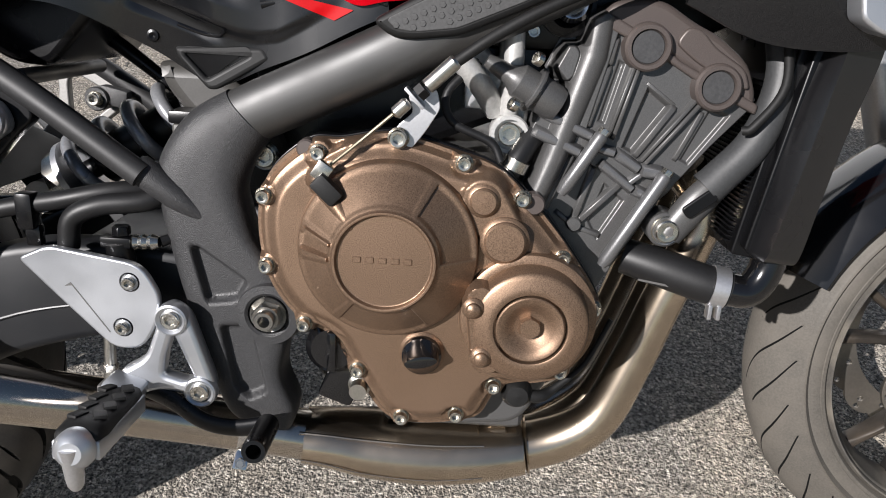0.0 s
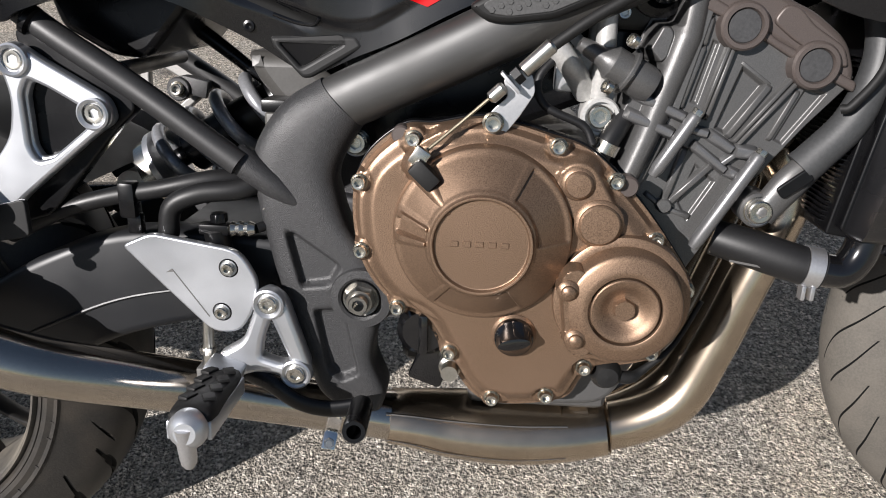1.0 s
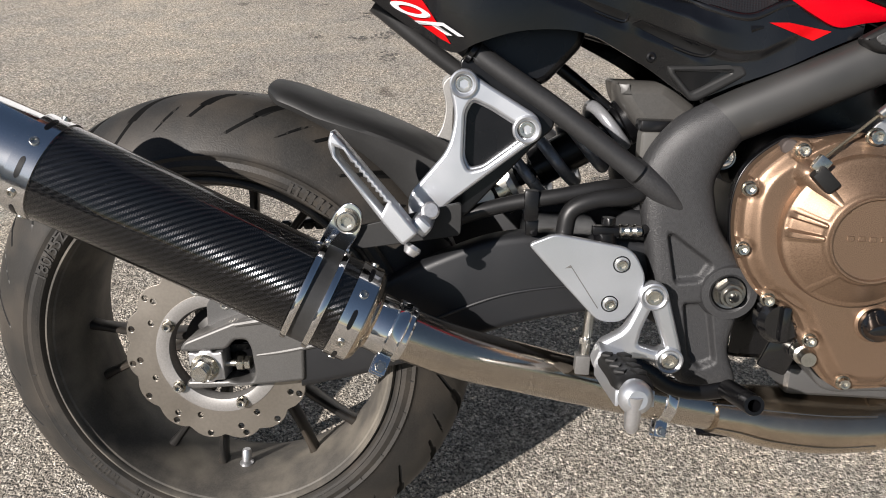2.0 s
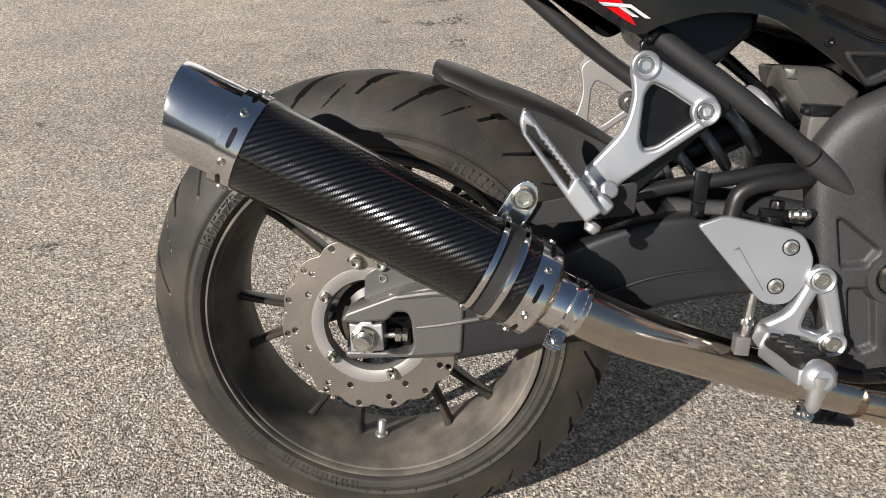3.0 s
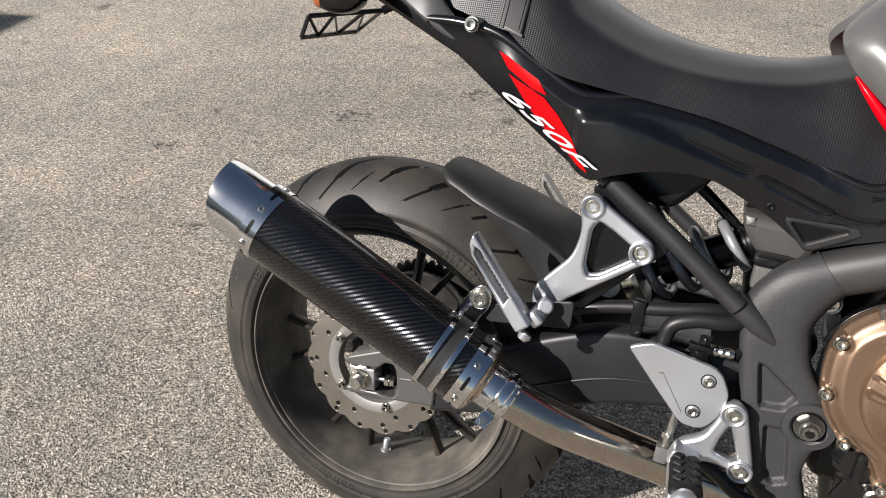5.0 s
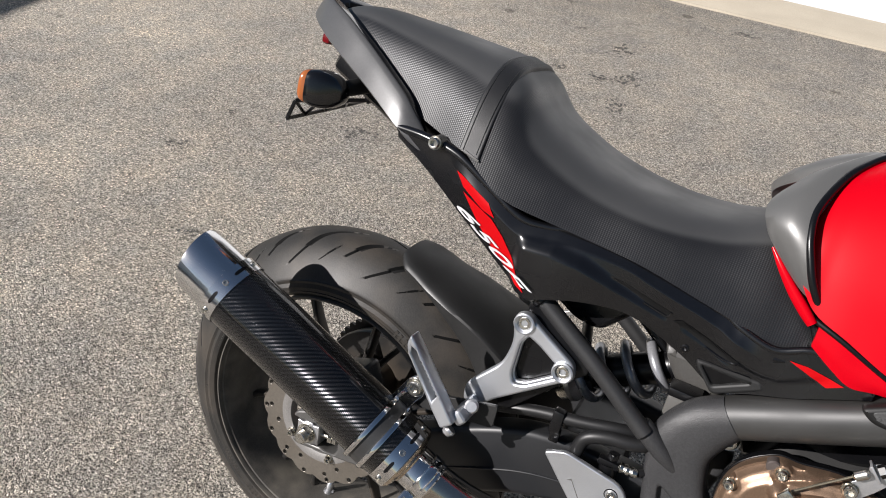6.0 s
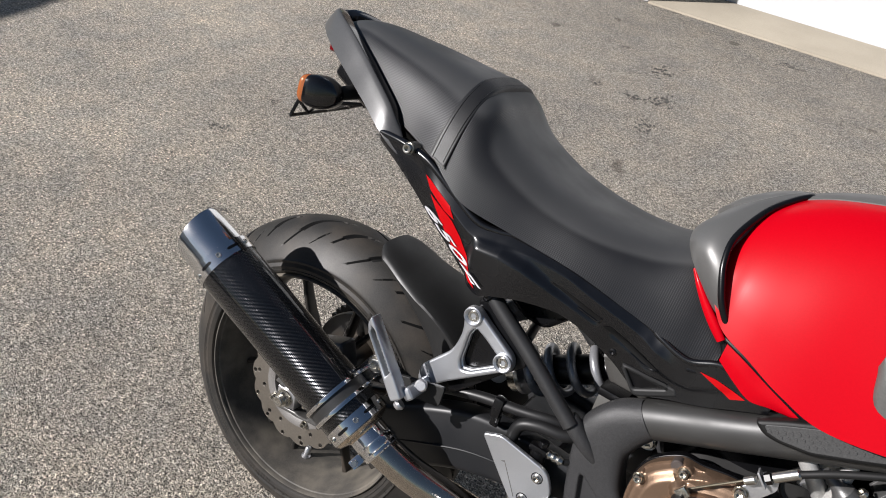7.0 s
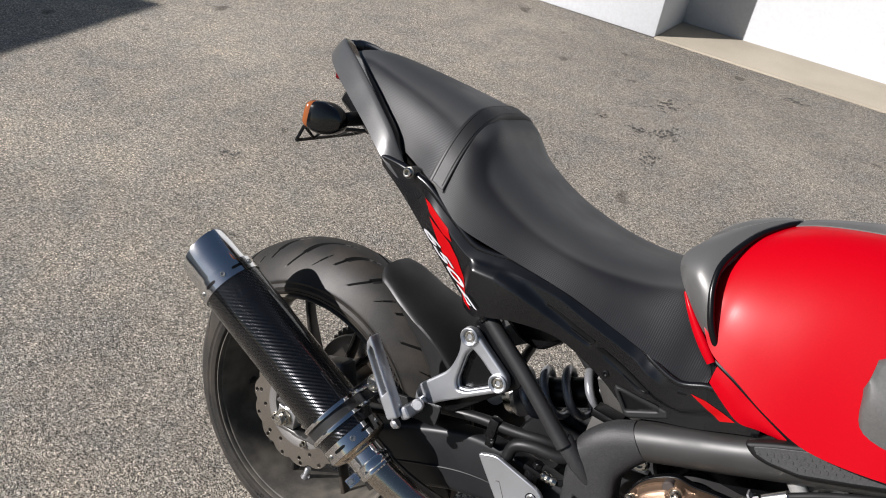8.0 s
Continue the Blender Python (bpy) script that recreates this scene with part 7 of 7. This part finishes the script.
draped([(0.155, 0.4806), (0.1661, 0.4767), (0.2092, 0.4553), (0.2213, 0.4390), (0.2028, 0.4434), (0.1682, 0.4625)], 0.0010, RED_DECAL, "red_stripe", "short red stripe decal")
draped([(0.169, 0.4566), (0.2181, 0.4360), (0.2369, 0.4195), (0.2574, 0.3942), (0.2832, 0.3584), (0.2722, 0.3638), (0.2293, 0.3911), (0.1986, 0.4213)], 0.0010, RED_DECAL, "red_stripe", "red decal band on the side panel")
text_me = lettering("650F", 0.026, 0.0002, 0.55)
text_me.transform(Matrix.Translation((0.154, 0, 0.4350)) @ Matrix.Rotation(radians(31.0), 4, "Y") @ Matrix.Rotation(radians(90), 4, "X") @ Matrix.Diagonal((2.58, 0.72, 1, 1)))
for v in text_me.vertices:
    v.co.y = panel_y(v.co.x, v.co.z) - 0.0034 + v.co.y
number_bm = bmesh.new()
for dx, dz in ((0.0, 0.0), (0.0011, 0.0), (0.0022, 0.0)):
    shifted_me = text_me.copy()
    shifted_me.transform(Matrix.Translation((dx, -0.0001 * dx / 0.001, dz)))
    number_bm.from_mesh(shifted_me)
    bpy.data.meshes.remove(shifted_me)
part("model_number", number_bm, WHITE_DECAL, right_panel, "white slanted model number lettering", 0)
bolt("mid", (0.119, -0.160, 0.506), bike, name="grab_bolt")
part("bolt_spacer", lathe([(0.009, 0), (0.009, 0.02)], 20, axis_at((0.119, -0.142, 0.506), OUT)), STEEL, bike)

def signal_shell(side, stations):
    """A wedge-like lamp housing: sections across the bike that taper towards the front."""
    rings = []
    for x, hy, hz in spline(stations, 4):
        yc, zc = side * (0.152 - (x + 0.10) * 0.40), 0.523 - (x + 0.10) * 0.05
        rings.append([Vector((x, yc + hy * math.copysign(abs(math.cos(a)) ** 0.55, math.cos(a)), zc + hz * math.copysign(abs(math.sin(a)) ** 0.55, math.sin(a)))) for a in (2 * math.pi * k / 28 for k in range(28))])
    return loft(rings)


for side in (-1, 1):
    sig = part("turn_signal", signal_shell(side, [(-0.084, 0.0225, 0.0235), (-0.076, 0.0240, 0.0255), (-0.064, 0.0230, 0.0250), (-0.052, 0.0180, 0.0200), (-0.043, 0.0110, 0.0110), (-0.040, 0.0060, 0.0050)]), GLOSS, bike, "black wedge-shaped turn signal with amber lens", 45)
    part("lens", signal_shell(side, [(-0.0950, 0.0150, 0.0150), (-0.0935, 0.0190, 0.0195), (-0.0890, 0.0215, 0.0225), (-0.0838, 0.0220, 0.0230)]), AMBER, sig, "amber lens", 45)
    part("stalk", tube([(-0.062, side * 0.140, 0.520), (-0.045, side * 0.10, 0.530), (-0.03, side * 0.05, 0.540)], [0.011, 0.012, 0.015], 14, squash=0.7), RUBBER, sig)
HOLD = {"tip": Vector((-0.143, -0.1115, 0.4564)), "low": Vector((-0.150, 0.058, 0.4627)), "root": Vector((-0.060, -0.038, 0.5029)), "heel": Vector((-0.134, -0.110, 0.4860))}


def holder_bar(a, b, w=0.0032):
    """A flat bar between two places of the holder: edge ends by name, or shares along the lower and the upper edge."""
    ends = []
    for edge, share in (a, b):
        p, q = ("tip", "low") if edge == "lower" else ("heel", "root")
        ends.append(HOLD[p].lerp(HOLD[q], share))
    return tube([ends[0], ends[0].lerp(ends[1], 0.5), ends[1]], w, 8, 2, squash=0.5)


holder = part("plate_holder", holder_bar(("lower", 0.0), ("lower", 1.0)), BLACK, bike, "skeletal black number plate holder")
for a, b in ((("lower", 0.0), ("upper", 0.0)), (("upper", 0.0), ("upper", 1.0)), (("lower", 0.28), ("upper", 0.0)), (("lower", 0.28), ("upper", 0.35)), (("lower", 0.62), ("upper", 0.35)), (("lower", 0.62), ("upper", 0.75)), (("lower", 1.0), ("upper", 0.75)), (("lower", 1.0), ("upper", 1.0))):
    part("holder_strut", holder_bar(a, b), BLACK, holder)
part("holder_root", tube([HOLD["root"], (-0.045, -0.03, 0.512), (-0.03, -0.02, 0.525)], 0.006, 10, 3), BLACK, holder)
part("under_tail", block((0.24, 0.15, 0.05), Matrix.Translation((0.01, 0, 0.515)) @ Matrix.Rotation(radians(24), 4, "Y"), 0.015, 3), PLASTIC, bike, "black undertail")
part("inner_fender", plate(rounded([(0.02, 0.502), (0.10, 0.470), (0.15, 0.438), (0.20, 0.406), (0.26, 0.384), (0.30, 0.400), (0.30, 0.480), (0.02, 0.530)], 0.008), -0.092, 0.092, (), 0.006), PLASTIC, bike, "black inner mudguard under the seat")
part("under_seat_box", block((0.32, 0.17, 0.06), Matrix.Translation((0.37, 0.02, 0.425)) @ Matrix.Rotation(radians(14), 4, "Y"), 0.02, 3), PLASTIC, bike, "black under-seat tray")

tank = part("fuel_tank", body([(0.556, 0.565, 0.520, 0.060, 0.098), (0.575, 0.594, 0.484, 0.084, 0.122), (0.60, 0.612, 0.456, 0.095, 0.134), (0.64, 0.634, 0.441, 0.100, 0.146), (0.69, 0.652, 0.422, 0.110, 0.157), (0.75, 0.668, 0.410, 0.118, 0.164), (0.85, 0.684, 0.430, 0.122, 0.170), (0.95, 0.682, 0.470, 0.118, 0.165), (1.05, 0.660, 0.52, 0.10, 0.14), (1.10, 0.60, 0.55, 0.06, 0.09)], 3.0, 8, 40), RED, bike, "glossy red fuel tank", 60)
from mathutils.bvhtree import BVHTree
skin = BVHTree.FromPolygons([v.co for v in tank.data.vertices], [tuple(p.vertices) for p in tank.data.polygons])
strip = []
for k in range(31):
    x = 0.606 + 0.43 * k / 30
    near, far = -0.012 - 0.040 * min(1.0, k / 12), 0.050 + 0.055 * min(1.0, k / 10)
    tops = []
    for j in range(13):
        y = near + (far - near) * j / 12
        hit = skin.ray_cast(Vector((x, y, 1.2)), Vector((0, 0, -1)))[0]
        tops.append(Vector((x, y, (hit.z if hit else 0.55) + (0.0045 if 0 < j < 12 else 0.0015))))
    strip.append(tops + [p - Vector((0, 0, 0.010)) for p in reversed(tops)])
part("tank_top_cover", loft(strip), GREY_PLASTIC, tank, "dark grey plastic cover along the tank's top", 50)
side_cover = part("side_cover", skin_panel([(0.612, 0.438, 0.118, 0.414, 0.121, 0.002), (0.64, 0.430, 0.123, 0.3965, 0.124, 0.003), (0.664, 0.420, 0.126, 0.3855, 0.126, 0.003), (0.69, 0.411, 0.129, 0.390, 0.128, 0.003), (0.73, 0.397, 0.133, 0.394, 0.132, 0.001)], -1, 0.006, 8), RED, tank, "red side cover below the tank", 60)
part("cover_seam", tube([(0.600, -0.114, 0.444), (0.637, -0.1225, 0.433), (0.681, -0.1285, 0.416), (0.727, -0.133, 0.399)], 0.0034, 10), BLACK, tank, "black seam below the tank")
rear_line = [(0.600, -0.123, 0.461), (0.574, -0.119, 0.476), (0.546, -0.110, 0.505), (0.529, -0.100, 0.528), (0.524, -0.080, 0.547), (0.540, -0.050, 0.568), (0.575, -0.022, 0.594), (0.602, 0.0, 0.612)]
front_line = [(0.604, -0.128, 0.463), (0.594, -0.133, 0.486), (0.584, -0.130, 0.508), (0.574, -0.120, 0.534), (0.572, -0.098, 0.562), (0.590, -0.056, 0.598), (0.612, -0.024, 0.618), (0.628, 0.0, 0.628)]
rear_line += [(x, -y, z) for x, y, z in rear_line[-2::-1]]
front_line += [(x, -y, z) for x, y, z in front_line[-2::-1]]
front_line = [(x - 0.008 + 0.006 * ease(0.49, 0.47, z), y * 0.99, z - 0.001) for x, y, z in front_line]
rear_line = [(x - 0.010 * ease(0.48, 0.53, z), y, z) for x, y, z in rear_line]
part("seat_surround", tube([(0.592, -0.108, 0.447), (0.609, -0.110, 0.432), (0.619, -0.113, 0.405), (0.606, -0.115, 0.388), (0.582, -0.117, 0.382)], 0.005, 12), PLASTIC, bike, "black plastic surround at the seat's front corner")
crescent = []
for a, b in zip(spline(rear_line, 8), spline(front_line, 8)):
    a, b = Vector(a), Vector(b)
    mid = (a + b) / 2
    up = Vector((-0.35, mid.y * 4.5, 0.75)).normalized() * min(0.010, (b - a).length * 0.18)
    crescent.append([a, a.lerp(b, 0.25) + up * 0.8, mid + up, a.lerp(b, 0.72) + up * 1.05, b + up * 0.3, b - up * 1.2, mid - up * 1.5, a - up * 1.2])
part("tank_flank", tube([(0.536, -0.098, 0.503), (0.552, -0.106, 0.486), (0.572, -0.1115, 0.466), (0.590, -0.116, 0.450), (0.604, -0.119, 0.438)], [0.002, 0.0045, 0.0065, 0.0070, 0.006], 16, squash=0.8), RED, tank, "narrow red flank of the tank behind its cover", 60)
cover_t = part("tank_cover", loft(crescent), shader("dark_silver_plastic", (0.11, 0.109, 0.106), 0.36, 0.35, grain=0.08, grain_scale=1500, stain=0.15), bike, "dark grey plastic cover at the rear of the tank", 50)
part("cover_lip", tube([Vector(p) for p in front_line], 0.0045, 12), PLASTIC, cover_t, "black edge strip")
part("knee_pad", skin_panel([(0.760, 0.540, 0.150, 0.505, 0.160, 0.012), (0.780, 0.552, 0.150, 0.462, 0.168, 0.014), (0.85, 0.560, 0.152, 0.462, 0.172, 0.014), (0.95, 0.565, 0.148, 0.49, 0.168, 0.012)], -1), GREY_PLASTIC, tank, "grey moulded knee pad", 60)
GRIP = [(0.678, 0.3745), (0.694, 0.3625), (0.712, 0.3610), (0.750, 0.3660), (0.80, 0.3880), (0.90, 0.436), (0.95, 0.466), (0.93, 0.487), (0.82, 0.441), (0.758, 0.4165), (0.710, 0.393)]
grip = part("frame_grip", plate(rounded(GRIP, 0.008), -0.147, -0.128, (), 0.005), RUBBER, bike, "black rubber grip pad with moulded nubs on the frame spar")
GRIP_GREY = shader("worn_grey_grip_rubber", (0.050, 0.050, 0.050), 0.55, 0.0, grain=0.2, stain=0.2, bump=0.1, spec=0.35)
part("grip_face", plate(rounded([(0.690, 0.3760), (0.698, 0.3690), (0.713, 0.3672), (0.748, 0.3720), (0.80, 0.3945), (0.90, 0.442), (0.935, 0.467), (0.925, 0.480), (0.82, 0.435), (0.758, 0.4105), (0.712, 0.3880)], 0.005), -0.1478, -0.145, (), 0.0008), GRIP_GREY, grip, "worn grey textured face")
NUB = bpy.data.meshes.new("nub")
nub_bm = lathe([(0.0028, 0.0), (0.0025, 0.0009), (0.0, 0.0010)], 6)
nub_bm.to_mesh(NUB)
nub_bm.free()
NUB.materials.append(GRIP_GREY)
for i in range(-4, 40):
    for j in range(-2, 8):
        x = 0.690 + (i + (0.5 if j % 2 else 0.0)) * 0.0082 * 0.9 - j * 0.0031
        z = 0.352 + (i + (0.5 if j % 2 else 0.0)) * 0.0082 * 0.43 + j * 0.0064
        if inside_by(GRIP, x, z) > 0.0095 and x < 0.87:
            part("nub", NUB, None, grip, m=axis_at((x, -0.1477, z), OUT))

# front end: steered left
front = part("front_wheel", lathe([(0.0, -0.05), (0.028, -0.05), (0.03, 0.05), (0.0, 0.05)], 32, ACROSS), RIM, bike, "dark cast front wheel")
STEER = Matrix.Translation((1.445, 0.13, -0.005)) @ Matrix.Rotation(radians(0.5), 4, Vector((-0.43, 0, 0.90)))
front.matrix_basis = STEER
FR, FH = 0.217, 0.054
part("rim", ring_lathe(rim_section(FR, FH, 0.194), 120, ACROSS), BARREL, front, "dark rim with a bright worn flange")
part("tyre", tyre(0.299, FR, 0.054, 0.247, 0.0575, 15, -30, FRONT_GROOVES, 60, 2.3), TYRE_DUSTY, front, "dusty front tyre with slanted tread grooves", 28).data.materials.append(GROOVE)
for i in range(5):
    for lean in (-12.5, 12.5):
        part("spoke", spoke(20 + 72 * i + lean, 0.04, 0.203, 0.0, lean=-lean * 0.75), RIM, front)
for s in (-1, 1):
    part("brake_disc", wave_disc(0.160, 0.118, 18, s * 0.072 - 0.0025, s * 0.072 + 0.0025), DISC, front, "drilled wave-edge steel brake disc")
fender = []
for k in range(25):
    a = radians(158 - 116 * k / 24)
    cs = [(0.068 * math.copysign(abs(t) ** 0.8, t), 0.318 - 0.050 * abs(t) ** 3) for t in (-1 + 2 * j / 10 for j in range(11))]
    fender.append([STEER @ Vector((q * math.cos(a), y, q * math.sin(a))) for y, q in cs + [(y * 0.96, q - 0.004) for y, q in reversed(cs)]])
part("front_fender", loft(fender), GLOSS, bike, "gloss black front mudguard", 50)
for s in (-1, 1):
    leg = part("fork_leg", tube([STEER @ Vector((-0.03, s * 0.10, 0.0)), STEER @ Vector((-0.10, s * 0.10, 0.20)), STEER @ Vector((-0.20, s * 0.10, 0.48))], 0.026, 24), BARE, bike, "silver fork leg")
part("front_cowl", skin_panel([(0.93, 0.50, 0.15, 0.40, 0.14, 0.004), (1.0, 0.50, 0.165, 0.372, 0.150, 0.006), (1.10, 0.50, 0.170, 0.375, 0.155, 0.006), (1.20, 0.52, 0.16, 0.41, 0.150, 0.004)], -1), PANEL_GREY, bike, "dark grey plastic radiator cowl", 50)
part("cowl_insert", plate(rounded([(1.040, 0.424), (1.091, 0.426), (1.098, 0.378), (1.062, 0.385), (1.047, 0.394)], 0.005), -0.186, -0.160, (), 0.003), SATIN, bike, "silver plastic insert of the radiator cowl")
